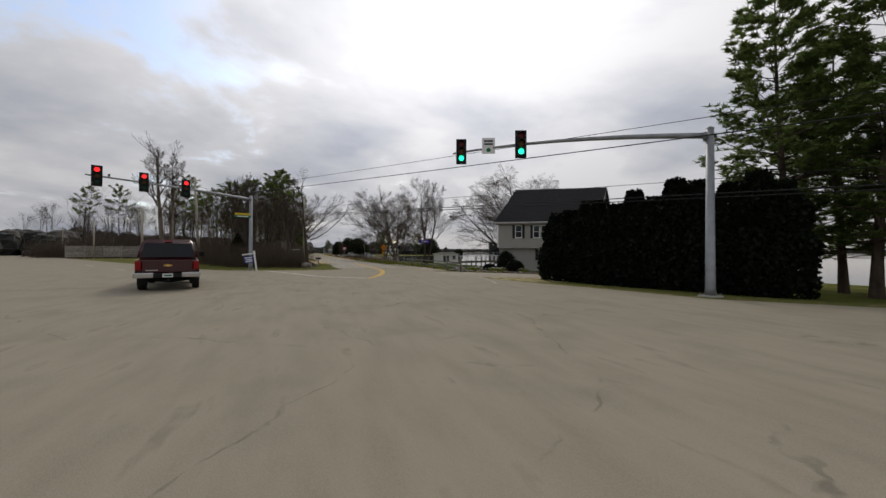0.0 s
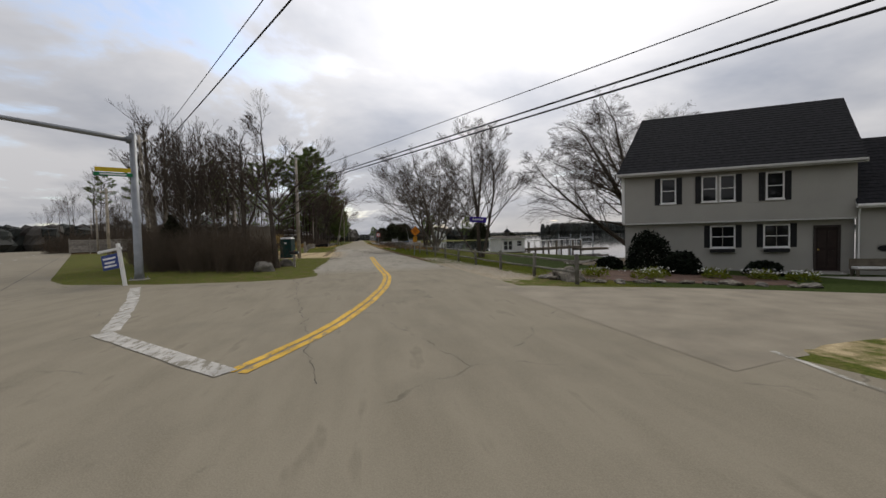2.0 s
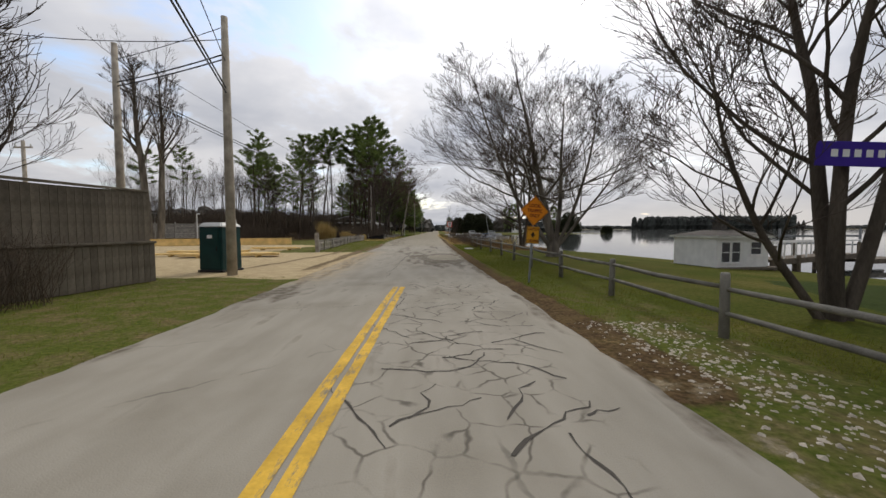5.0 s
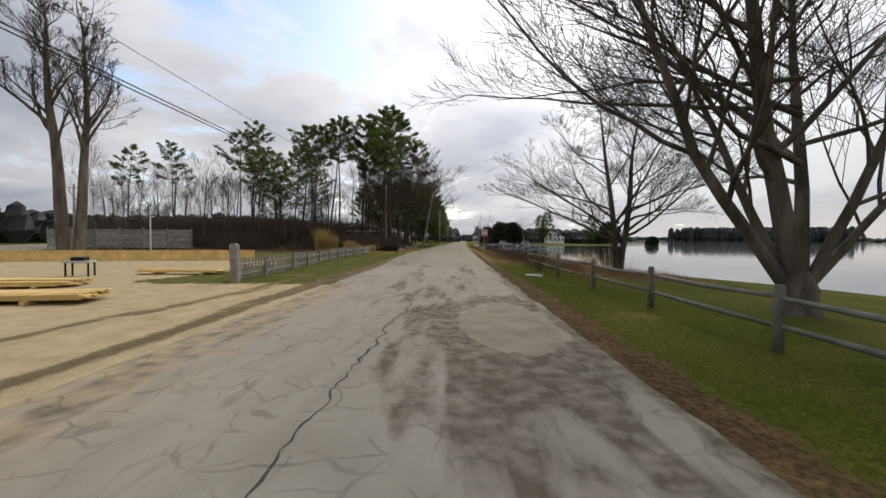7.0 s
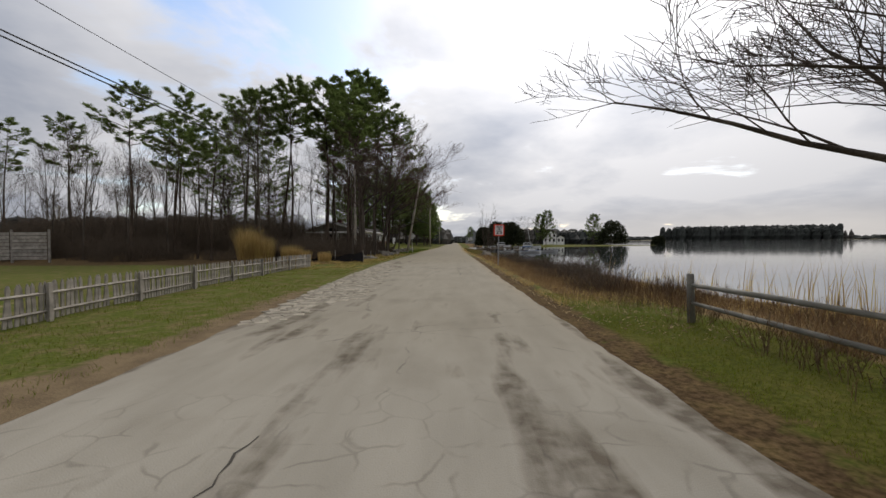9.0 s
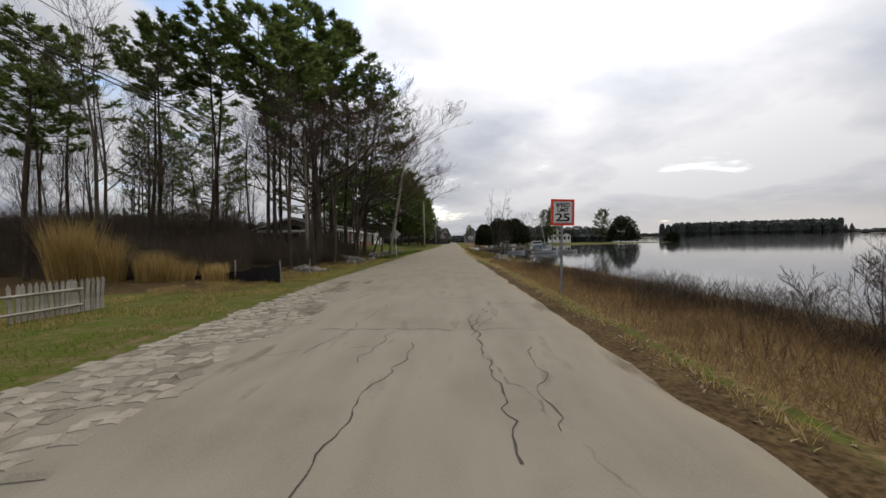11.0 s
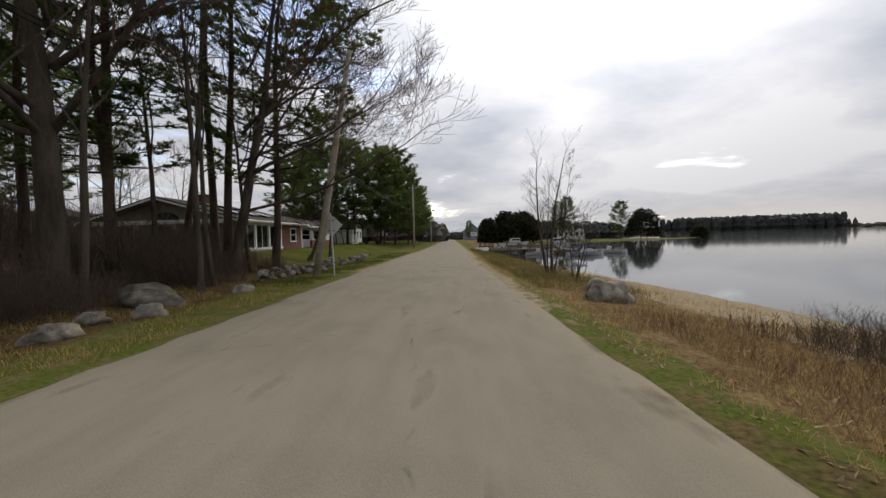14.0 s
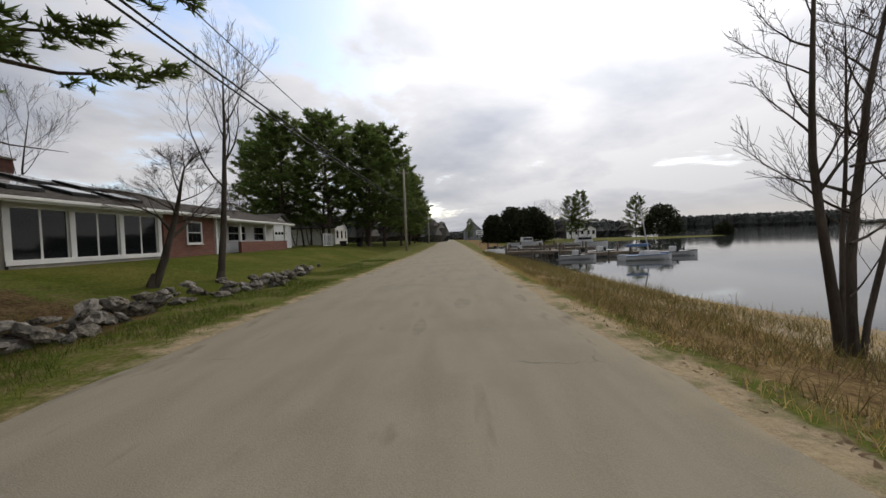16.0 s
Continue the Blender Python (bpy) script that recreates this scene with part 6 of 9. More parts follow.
WEED = leafy("dead_weed_stems", (0.185, 0.125, 0.078), 0.45, 0.9)
WEEDPALE = leafy("pale_weed_stems", (0.36, 0.27, 0.15), 0.4, 0.9)
solo("dead_weeds", weed_stems(331, 7000, clumps(9, 46, 1.7, 5.6, 0.0, 0.75), lambda x, y: (0.22 + 0.36 * smooth01(0.0, 0.6, noise.noise((x * 0.6, y * 0.6, 21.0)) + 0.3)) * (1 - 0.4 * smooth01(24, 34, y))), WEED, "standing reddish-brown dead weeds on the bank", "weeds", kind="stuff")
solo("pale_weeds", weed_stems(332, 2200, clumps(10, 76, 1.2, 6.0, 0.05), lambda x, y: 0.3 + 0.25 * max(0, noise.noise((x * 0.9, y * 0.9, 2.0)))), WEEDPALE, "pale dead weed stalks among the brown", "weeds", kind="stuff")
solo("edge_litter", blades(333, 9000, bank(12, 60, 0.15, 2.6, -0.25), lambda x, y, q: 0.05 * q.uniform(0.3, 1.3), 0.022, 2.6), leafy("pale_dead_leaves", (0.38, 0.29, 0.18), 0.5, 0.9), "pale dead leaves along the road edge", "leaf litter", kind="stuff")


def litter_at(q):
    y = q.uniform(31, 60)
    return q.uniform(-14, -5.4), y


solo("fallen_leaves", blades(308, 30000, litter_at, lambda x, y, q: 0.035 * q.uniform(0.3, 1.3), 0.016, 2.5), LITTER, "brown fallen leaves under the trees", "leaf litter", kind="stuff")
for k, (x, y, h, rad, n) in enumerate([(-15.4, 34.6, 2.7, 0.75, 1500), (-14.4, 34.9, 2.0, 0.7, 1000), (-12.3, 35.0, 1.3, 0.7, 900), (-12.6, 37.8, 1.1, 0.6, 700), (-11.4, 35.2, 0.9, 0.6, 600), (-9.6, 34.8, 0.8, 0.5, 500)]):
    def spot(q, x=x, y=y, rad=rad):
        a, d = q.uniform(0, 6.283), rad * math.sqrt(q.random())
        return x + d * math.cos(a), y + d * math.sin(a)
    solo("pampas_clump", blades(320 + k, n, spot, lambda x, y, q, h=h: h * q.uniform(0.6, 1.1), 0.010, 0.45), STRAW, "clump of tall pale dead ornamental grass", "grass clump", "tall grass clumps")

# ---- shared small builders ----


def frustum(g, x0, x1, y0, y1, z0, z1, ix=0.0, iy0=0.0, iy1=0.0, chamfer=0.0):
    """A block whose top is drawn in at the sides (ix) and at both ends (iy0, iy1)."""
    vs = [(x0, y0, z0), (x1, y0, z0), (x1, y1, z0), (x0, y1, z0), (x0 + ix, y0 + iy0, z1), (x1 - ix, y0 + iy0, z1), (x1 - ix, y1 - iy1, z1), (x0 + ix, y1 - iy1, z1)]
    g.convex(vs, [(0, 1, 2, 3), (4, 5, 6, 7), (0, 1, 5, 4), (1, 2, 6, 5), (2, 3, 7, 6), (3, 0, 4, 7)])
    return g


def rounded(g, width, bevel=0.03, segments=2):
    """The mesh of g with its edges rounded off."""
    me = bpy.data.meshes.new("rounded")
    me.from_pydata(g.v, [], g.f)
    bm = bmesh.new()
    bm.from_mesh(me)
    bmesh.ops.remove_doubles(bm, verts=bm.verts, dist=1e-4)
    bmesh.ops.recalc_face_normals(bm, faces=bm.faces)
    bmesh.ops.bevel(bm, geom=[e for e in bm.edges if e.calc_face_angle(0) > 0.3], offset=bevel, segments=segments, affect="EDGES", clamp_overlap=True)
    bm.to_mesh(me)
    bm.free()
    out = Geo()
    out.v, out.f = [tuple(v.co) for v in me.vertices], [tuple(p.vertices) for p in me.polygons]
    bpy.data.meshes.remove(me)
    return out


def lathe(profile, sides=20, axis="x", c=(0, 0, 0)):
    """A turned solid: profile of (along, radius) about an axis."""
    g, n = Geo(), len(profile)
    vs = []
    for a, rad in profile:
        for s in range(sides):
            t = 2 * math.pi * s / sides
            p = (a, rad * math.cos(t), rad * math.sin(t)) if axis == "x" else (rad * math.cos(t), rad * math.sin(t), a)
            vs.append(tuple(p[i] + c[i] for i in range(3)))
    fs = [(i * sides + s, i * sides + (s + 1) % sides, (i + 1) * sides + (s + 1) % sides, (i + 1) * sides + s) for i in range(n - 1) for s in range(sides)]
    fs += [tuple(range(sides))[::-1], tuple((n - 1) * sides + s for s in range(sides))]
    g.add(vs, fs)
    return g


def lettering(name, text, size, material, parent, loc, rx=90, rz=0, width=None):
    """Writing in the built-in typeface as a thin mesh, centred on loc, facing local -y."""
    cu = bpy.data.curves.new("lettering", "FONT")
    cu.body, cu.size, cu.align_x, cu.align_y, cu.extrude, cu.resolution_u, cu.offset = text, size, "CENTER", "CENTER", 0.002, 3, size * 0.022
    tmp = bpy.data.objects.new("lettering", cu)
    scene.collection.objects.link(tmp)
    bpy.context.view_layer.update()
    me = bpy.data.meshes.new_from_object(tmp.evaluated_get(bpy.context.evaluated_depsgraph_get()))
    bpy.data.objects.remove(tmp)
    me.materials.clear()
    me.materials.append(material)
    ob = new(name, me)
    ob.parent = parent
    sx = 1.0
    if width:
        xs = [v.co.x for v in me.vertices]
        sx = width / (max(xs) - min(xs))
    ob.matrix_basis = pose(*loc, rx, 0, rz) @ Matrix.Diagonal((sx, 1, 1, 1))
    return ob


def rock(seed, sx, sy, sz, rough=0.3, sub=2):
    bm = bmesh.new()
    bmesh.ops.create_icosphere(bm, subdivisions=sub, radius=1)
    for v in bm.verts:
        d = v.co.normalized()
        k = 1 + rough * noise.noise(d * 1.3 + Vector((seed, 0, 0))) + rough * 0.4 * noise.noise(d * 3.1 + Vector((0, seed, 0)))
        v.co = Vector((d.x * sx * k, d.y * sy * k, max(-0.55, d.z) * sz * k))
    me = bpy.data.meshes.new("rock")
    bm.to_mesh(me)
    bm.free()
    return me


def boulder(name, seed, loc, size, material, label, group=""):
    me = rock(seed, *size, 0.5, 3)
    me.materials.append(material)
    me.polygons.foreach_set("use_smooth", [True] * len(me.polygons))
    ob = new(name, me)
    ob.matrix_basis = pose(*loc, 0, 0, seed * 37 % 360)
    return tagged(ob, label, "rock", group)


# ---- signals, poles, wires ----


def signal_head(parent_loc, rz, colour, label, group):
    """A three-lens traffic signal with a black backplate, facing local -y."""
    ob = thing("traffic_signal", label, "traffic signal", parent_loc, rz, group)
    part("backplate", Geo().box(-0.25, 0.25, 0.06, 0.075, -0.62, 0.62, 0.01), BLACKP, ob)
    part("housing", rounded(Geo().box(-0.165, 0.165, -0.06, 0.16, -0.53, 0.53, 0.01), 0, 0.03), BLACKP, ob)
    part("bracket", Geo().box(-0.04, 0.04, 0.16, 0.24, -0.12, 0.12), STEELD, ob)
    for k, (z, nm, on) in enumerate(((0.35, "red", (0.9, 0.02, 0.02)), (0, "amber", None), (-0.35, "green", (0.02, 0.85, 0.45)))):
        lit = nm == colour
        mat_ = glowing(nm + "_lamp", on, 2.2) if lit else DIM[nm]
        part("lens", lathe([(0.0, 0.005), (0.012, 0.10), (0.03, 0.14)], 16, "x"), mat_, ob, "lit " + nm + " lens" if lit else "").matrix_basis = pose(0, -0.085, z, 0, 0, 90)
        visor = Geo()
        n = 12
        vs = []
        for i in range(n + 1):
            a = math.pi * (-0.12 + 1.24 * i / n)
            for rad in (0.15, 0.158):
                for y in (-0.06, -0.27 + 0.06 * abs(math.cos(a))):
                    vs.append((rad * math.cos(a), y, z + rad * math.sin(a)))
        visor.add(vs, [f for i in range(n) for f in ((4 * i, 4 * i + 1, 4 * i + 5, 4 * i + 4), (4 * i + 2, 4 * i + 6, 4 * i + 7, 4 * i + 3), (4 * i + 1, 4 * i + 3, 4 * i + 7, 4 * i + 5))])
        part("visor", visor, BLACKP, ob)
    return ob


DIM = {"red": surface("dim_red_lens", (0.10, 0.01, 0.008), 0.3, 0.1, 5, 30, 0), "amber": surface("dim_amber_lens", (0.10, 0.045, 0.006), 0.3, 0.1, 5, 30, 0), "green": surface("dim_green_lens", (0.006, 0.05, 0.035), 0.3, 0.1, 5, 30, 0)}


def mast(base, top_z, tip, tip_z, label):
    ob = thing("signal_mast", label, "signal mast", base)
    part("base_plate", Geo().box(-0.27, 0.27, -0.27, 0.27, -0.05, 0.05, 0.02), CONCRETE, ob)
    for sx in (-0.2, 0.2):
        for sy in (-0.2, 0.2):
            part("bolt", Geo().tube([(sx, sy, 0.05), (sx, sy, 0.13)], [0.02, 0.02], 6), STEELD, ob)
    part("pole", Geo().tube([(0, 0, 0.04), (0, 0, 0.3), (0, 0, top_z + 0.25)], [0.19, 0.155, 0.115], 14), STEEL, ob, smooth=True)
    part("pole_cap", Geo().tube([(0, 0, top_z + 0.25), (0, 0, top_z + 0.30)], [0.125, 0.06], 14), STEELD, ob)
    dx, dy = tip[0] - base[0], tip[1] - base[1]
    n = 8
    pts = [(dx * i / n, dy * i / n, top_z + (tip_z - top_z) * (1 - (1 - i / n) ** 2)) for i in range(n + 1)]
    part("arm", Geo().tube(pts, [0.105 - 0.06 * i / n for i in range(n + 1)], 12), STEEL, ob, smooth=True)
    l = math.hypot(dx, dy)
    part("flange", Geo().tube([(dx / l * 0.08, dy / l * 0.08, top_z), (dx / l * 0.2, dy / l * 0.2, top_z)], [0.15, 0.15], 10), STEELD, ob)
    return ob


mA = mast((-9.45, -23.7, 0), 5.75, (-17.3, -30.2), 5.95, "grey steel signal mast with a long arm over the main road")
part("street_sign", Geo().box(-0.55, 0.55, -0.012, 0.012, 4.15, 4.32, 0.005), SYELLOW, mA, "yellow street name plate with dark bars").matrix_basis = pose(-0.55, -0.35, 0.25, 0, 0, 20)
green_plate = part("street_sign", Geo().box(-0.6, 0.6, -0.012, 0.012, 3.98, 4.12, 0.005), SGREEN, mA, "green street name plate with pale bars")
green_plate.matrix_basis = pose(-0.55, -0.35, 0.25, 0, 0, 20)
part("sign_bar", Geo().box(-0.4, 0.4, -0.017, -0.012, 4.02, 4.08, 0.002), SIGNWHITE, green_plate)
part("sensor", Geo().box(-0.05, 0.05, -0.1, 0.1, 0, 0.13, 0.01), BLACKP, mA).matrix_basis = pose(-7.0, -5.85, 6.02, 0, 0, 25)
mast((7.7, -49.0, 0), 5.5, (1.65, -40.5), 6.4, "grey steel signal mast with an arm over the junction")
for p in ((-16.9, -29.9, 5.93), (-15.1, -28.45, 5.92), (-13.2, -26.9, 5.88)):
    signal_head((p[0] + 0.11, p[1] - 0.24, p[2]), 24, "red", "black traffic signal showing red on the mast arm", "red signals")
signal_head((1.86, -41.05, 6.40), -20, "green", "black traffic signal showing green at the arm's end", "green signals")
signal_head((3.62, -43.6, 6.26), -24, "green", "black traffic signal showing green along the arm", "green signals")
yb = thing("turn_sign", "white turn notice with dark bars and a green disc", "traffic sign", (2.72, -42.25, 6.44), -24)
part("plate", Geo().box(-0.3, 0.3, -0.01, 0.01, -0.37, 0.37, 0.004), SIGNWHITE, yb)
part("disc", Geo().disc((0, -0.2), 0.10, -0.016, -0.011), SGREEN, yb, "green disc")
for z in (0.22, 0.08):
    part("bar", Geo().box(-0.2, 0.2, -0.016, -0.011, z - 0.04, z + 0.04, 0.001), INK, yb)
part("clamp", Geo().box(-0.04, 0.04, 0.01, 0.1, -0.1, 0.1), STEELD, yb)


def utility_pole(x, y, h, label, lean=(0, 0), arm=True):
    ob = thing("utility_pole", label, "utility pole", at_ground(x, y), 0, "utility poles", tilt=lean)
    part("pole", Geo().tube([(0, 0, -0.3), (0, 0, h * 0.5), (0, 0, h)], [0.16, 0.135, 0.10], 10), POLEWOOD, ob, smooth=True)
    if arm:
        part("crossarm", Geo().box(-0.6, 0.6, -0.05, 0.05, h - 0.5, h - 0.4), POLEWOOD, ob)
        for sx in (-0.5, 0.5):
            part("insulator", Geo().tube([(sx, 0, h - 0.4), (sx, 0, h - 0.3), (sx, 0, h - 0.22)], [0.03, 0.045, 0.02], 8), SIGNBACK, ob)
    return ob


utility_pole(-16.9, -6.9, 10.2, "leaning grey utility pole by the main road", (0, -3))
utility_pole(-5.4, -8.6, 8.3, "grey wooden utility pole by the building lot", arm=False)
utility_pole(-10.9, -6.2, 8.6, "grey wooden utility pole behind the screen wall", arm=False)
utility_pole(-10.4, 46.8, 9.2, "grey wooden utility pole among the pines")
utility_pole(-5.75, 54.8, 9.6, "weathered utility pole leaning beside the stone wall", (0, 10.5))
utility_pole(-5.4, 96.0, 9.6, "grey wooden utility pole beside the road")
utility_pole(-4.8, 138.0, 9.0, "grey wooden utility pole beside the road")
utility_pole(12.6, -58.4, 7.6, "grey wooden utility pole at the hedge corner")
utility_pole(14.9, -60.5, 4.4, "grey wooden utility pole behind the hedge")
for k, s in enumerate((30, 62, 100)):
    p = along(s, -3.2)
    utility_pole(p[0], p[1], 7.5, "grey utility pole along the main road")


def wire(a, b, sag, label="black overhead cable between the poles", rad=0.014):
    n = 18
    pts = [(a[0] + (b[0] - a[0]) * i / n, a[1] + (b[1] - a[1]) * i / n, a[2] + (b[2] - a[2]) * i / n - sag * 4 * (i / n) * (1 - i / n)) for i in range(n + 1)]
    return solo("overhead_wire", Geo().tube(pts, [rad] * (n + 1), 5), CABLE, label, "cable", "overhead wires")


wire((-17.2, -6.9, 7.6), (12.6, -58.4, 5.0), 0.1, rad=0.02)
wire((-17.3, -6.9, 8.2), (12.6, -58.4, 5.6), 0.1, rad=0.012)
for z, sag, rad in ((8.0, 0.25, 0.012), (7.15, 0.5, 0.022), (7.0, 0.55, 0.022)):
    wire((-5.4, -8.6, z - 1.1), (15.4, -60.0, 3.75) if z > 7.9 else (14.4, -61.0, z - 4.1), 0.04, rad=rad)
    wire((-5.4, -8.6, z), (-10.9, -6.2, z), 0.05, rad=rad)
    wire((-10.9, -6.2, z + (0.5 if z > 7.9 else 0)), (-10.4, 46.8, z + (0.6 if z > 7.9 else 0.2)), 0.6 if z > 7.9 else 0.5, rad=rad)
    wire((-10.4, 46.8, z + 0.2), (-5.1, 54.8, z - 2.1), 0.1, rad=rad)
    wire((-5.1, 54.8, z - 2.1), (-5.4, 96, z - 1.2), 0.4, rad=rad)
    wire((-5.4, 96, z - 1.2), (-4.8, 138, z - 1.0), 0.5, rad=rad)
wire((-5.4, -8.6, 7.6), (-16.9, -6.9, 9.0), 0.3)

# ---- road signs ----


def post_u(g, h, w=0.05):
    g.box(-w / 2, w / 2, 0.0, 0.008, -0.3, h, 0.002)
    g.box(-w / 2, -w / 2 + 0.008, 0.008, 0.035, -0.3, h, 0.002)
    g.box(w / 2 - 0.008, w / 2, 0.008, 0.035, -0.3, h, 0.002)
    return g


z0 = zg(3.05, 29.6)
sp = thing("speed_limit_sign", "white speed limit sign with a red border on a steel post", "road sign", (3.1, 29.6, z0), 8, tilt=(0, 1.5))
zc = 2.15 - z0
part("post", Geo().box(-0.028, 0.028, 0.016, 0.065, -0.3, zc + 0.25, 0.006), STEEL, sp)
part("border", rounded(Geo().box(-0.325, 0.325, 0.0, 0.012, zc - 0.345, zc + 0.345, 0.001), 0, 0.004, 1), SIGNRED, sp, "red border board")
part("panel", Geo().box(-0.265, 0.265, -0.006, -0.001, zc - 0.29, zc + 0.29, 0.002), SIGNWHITE, sp)
for x0, x1, a, b in ((-0.257, 0.257, 0.272, 0.282), (-0.257, 0.257, -0.282, -0.272), (-0.257, -0.247, -0.272, 0.272), (0.247, 0.257, -0.272, 0.272)):
    part("edge_line", Geo().box(x0, x1, -0.010, -0.007, zc + a, zc + b, 0.0005), INK, sp)
lettering("word", "SPEED", 0.15, INK, sp, (0, -0.010, zc + 0.185), width=0.40)
lettering("word", "LIMIT", 0.15, INK, sp, (0, -0.010, zc + 0.055), width=0.31)
lettering("number", "25", 0.29, INK, sp, (0, -0.010, zc - 0.145), width=0.40)
for z in (0.2, -0.2):
    part("bolt", Geo().disc((0, zc + z), 0.012, -0.014, -0.006, 8), STEELD, sp)

z0 = zg(4.02, -10.55)
ls = thing("warning_sign", "orange diamond and yellow caution plate on a leaning post", "road sign", (4.0, -10.52, z0), 10, tilt=(0, 4))
zd, hw_ = 2.03 - z0, 0.43
part("post", post_u(Geo(), zd + 0.05), STEEL, ls)
dia = part("diamond", Geo().prism([(-hw_, zd), (0, zd - hw_), (hw_, zd), (0, zd + hw_)], -0.014, -0.002), ORANGE, ls, "orange diamond board")
rim = Geo()
for a, b in (((-1, 0), (0, -1)), ((0, -1), (1, 0)), ((1, 0), (0, 1)), ((0, 1), (-1, 0))):
    o, i = 0.97 * hw_, 0.935 * hw_
    rim.prism([(a[0] * o, zd + a[1] * o), (b[0] * o, zd + b[1] * o), (b[0] * i, zd + b[1] * i), (a[0] * i, zd + a[1] * i)], -0.018, -0.014)
part("rim", rim, INK, dia)
lettering("word", "LOCAL", 0.13, INKRED, ls, (0, -0.017, zd + 0.14), width=0.36)
lettering("word", "TRAFFIC", 0.13, INKRED, ls, (0, -0.017, zd + 0.0), width=0.46)
lettering("word", "ONLY", 0.13, INKRED, ls, (0, -0.017, zd - 0.14), width=0.30)
zc = 1.35 - z0
cp = part("caution_plate", Geo().box(-0.19, 0.19, -0.014, -0.002, zc - 0.24, zc + 0.24, 0.004), surface("yellow_orange_sheeting", (0.66, 0.31, 0.02), 0.5, 0.06, 3, 30, 0), ls, "yellow caution plate")
for x0, x1, a, b in ((-0.185, 0.185, 0.222, 0.232), (-0.185, 0.185, -0.232, -0.222), (-0.185, -0.175, -0.222, 0.222), (0.175, 0.185, -0.222, 0.222)):
    part("rim", Geo().box(x0, x1, -0.018, -0.014, zc + a, zc + b, 0.0005), INK, cp)
lettering("word", "CAUTION", 0.10, INKRED, ls, (0, -0.017, zc + 0.155), width=0.32)
lettering("word", "CHILDREN", 0.10, INKRED, ls, (0, -0.017, zc - 0.165), width=0.32)
part("pictogram", Geo().box(-0.025, 0.025, -0.018, -0.0145, zc - 0.07, zc + 0.08, 0.001).box(-0.07, 0.07, -0.0175, -0.0142, zc - 0.015, zc + 0.015, 0.001), INK, ls, "plain dark mark")

z0 = zg(-5.1, 55.3)
bs = thing("sign_back", "bare grey back of a diamond sign on a pale post", "road sign", (-5.1, 55.25, z0), 4, tilt=(0, -2))
zd = 2.18 - z0
part("post", Geo().box(-0.03, 0.03, -0.05, 0.0, -0.3, zd + 0.55, 0.004), SIGNBACK, bs)
part("diamond", Geo().prism([(-0.5, zd), (0, zd - 0.5), (0.5, zd), (0, zd + 0.5)], 0.002, 0.014), SIGNBACK, bs)
for z in (-0.22, 0.22):
    part("brace", Geo().box(-0.16, 0.16, -0.012, 0.001, zd + z - 0.02, zd + z + 0.02, 0.003), STEELD, bs)

for nm, x, y, rz, h in (("small_sign", 7.2, 118, 0, 2.2),):
    ob = thing(nm, "small white notice on a post by the docks", "sign", at_ground(5.2, 118), rz)
    part("post", Geo().box(-0.04, 0.04, 0.01, 0.07, -0.2, 3.0), POLEWOOD, ob)
    part("plate", Geo().box(-0.6, 0.6, -0.02, 0.0, 2.3, 3.1, 0.01), SIGNWHITE, ob)
    for z in (2.55, 2.85):
        part("bar", Geo().box(-0.4, 0.4, -0.026, -0.021, z - 0.06, z + 0.06, 0.002), INK, ob)

fs_ = thing("sale_sign", "white hanging post with a blue board, leaning", "sale sign", at_ground(-8.75, -26.0), -25, tilt=(0, -9))
part("post", Geo().box(-0.05, 0.05, -0.05, 0.05, -0.2, 1.55, 0.008), WHITE, fs_)
part("arm", Geo().box(-0.95, 0.12, -0.04, 0.04, 1.32, 1.41, 0.008), WHITE, fs_)
bo = part("board", Geo().box(-0.86, -0.12, -0.015, 0.015, 0.68, 1.22, 0.005), SALEBLUE, fs_, "blue board with pale bars")
for z, w in ((1.08, 0.3), (0.93, 0.24), (0.8, 0.28)):
    part("bar", Geo().box(-0.49 - w, -0.49 + w, -0.02, -0.016, z - 0.035, z + 0.035, 0.002), SIGNWHITE, bo)
for x in (-0.8, -0.2):
    part("chain", Geo().tube([(x, 0, 1.22), (x, 0, 1.33)], [0.008, 0.008], 4), STEELD, fs_)

bb = thing("banner_board", "purple board with pale bars fixed to the tree", "sign", (8.2, -15.0, 2.72), -8, tilt=(0, 3))
part("board", Geo().box(-0.62, 0.62, -0.02, 0.0, -0.2, 0.2, 0.006), PURPLE, bb)
for k in range(5):
    part("bar", Geo().box(-0.40 + 0.17 * k, -0.30 + 0.17 * k, -0.026, -0.021, -0.05, 0.07, 0.002), SIGNWHITE, bb)
part("strap", Geo().box(-0.05, 0.05, 0.0, 0.25, -0.05, 0.05), CABLE, bb)

# ---- fences ----


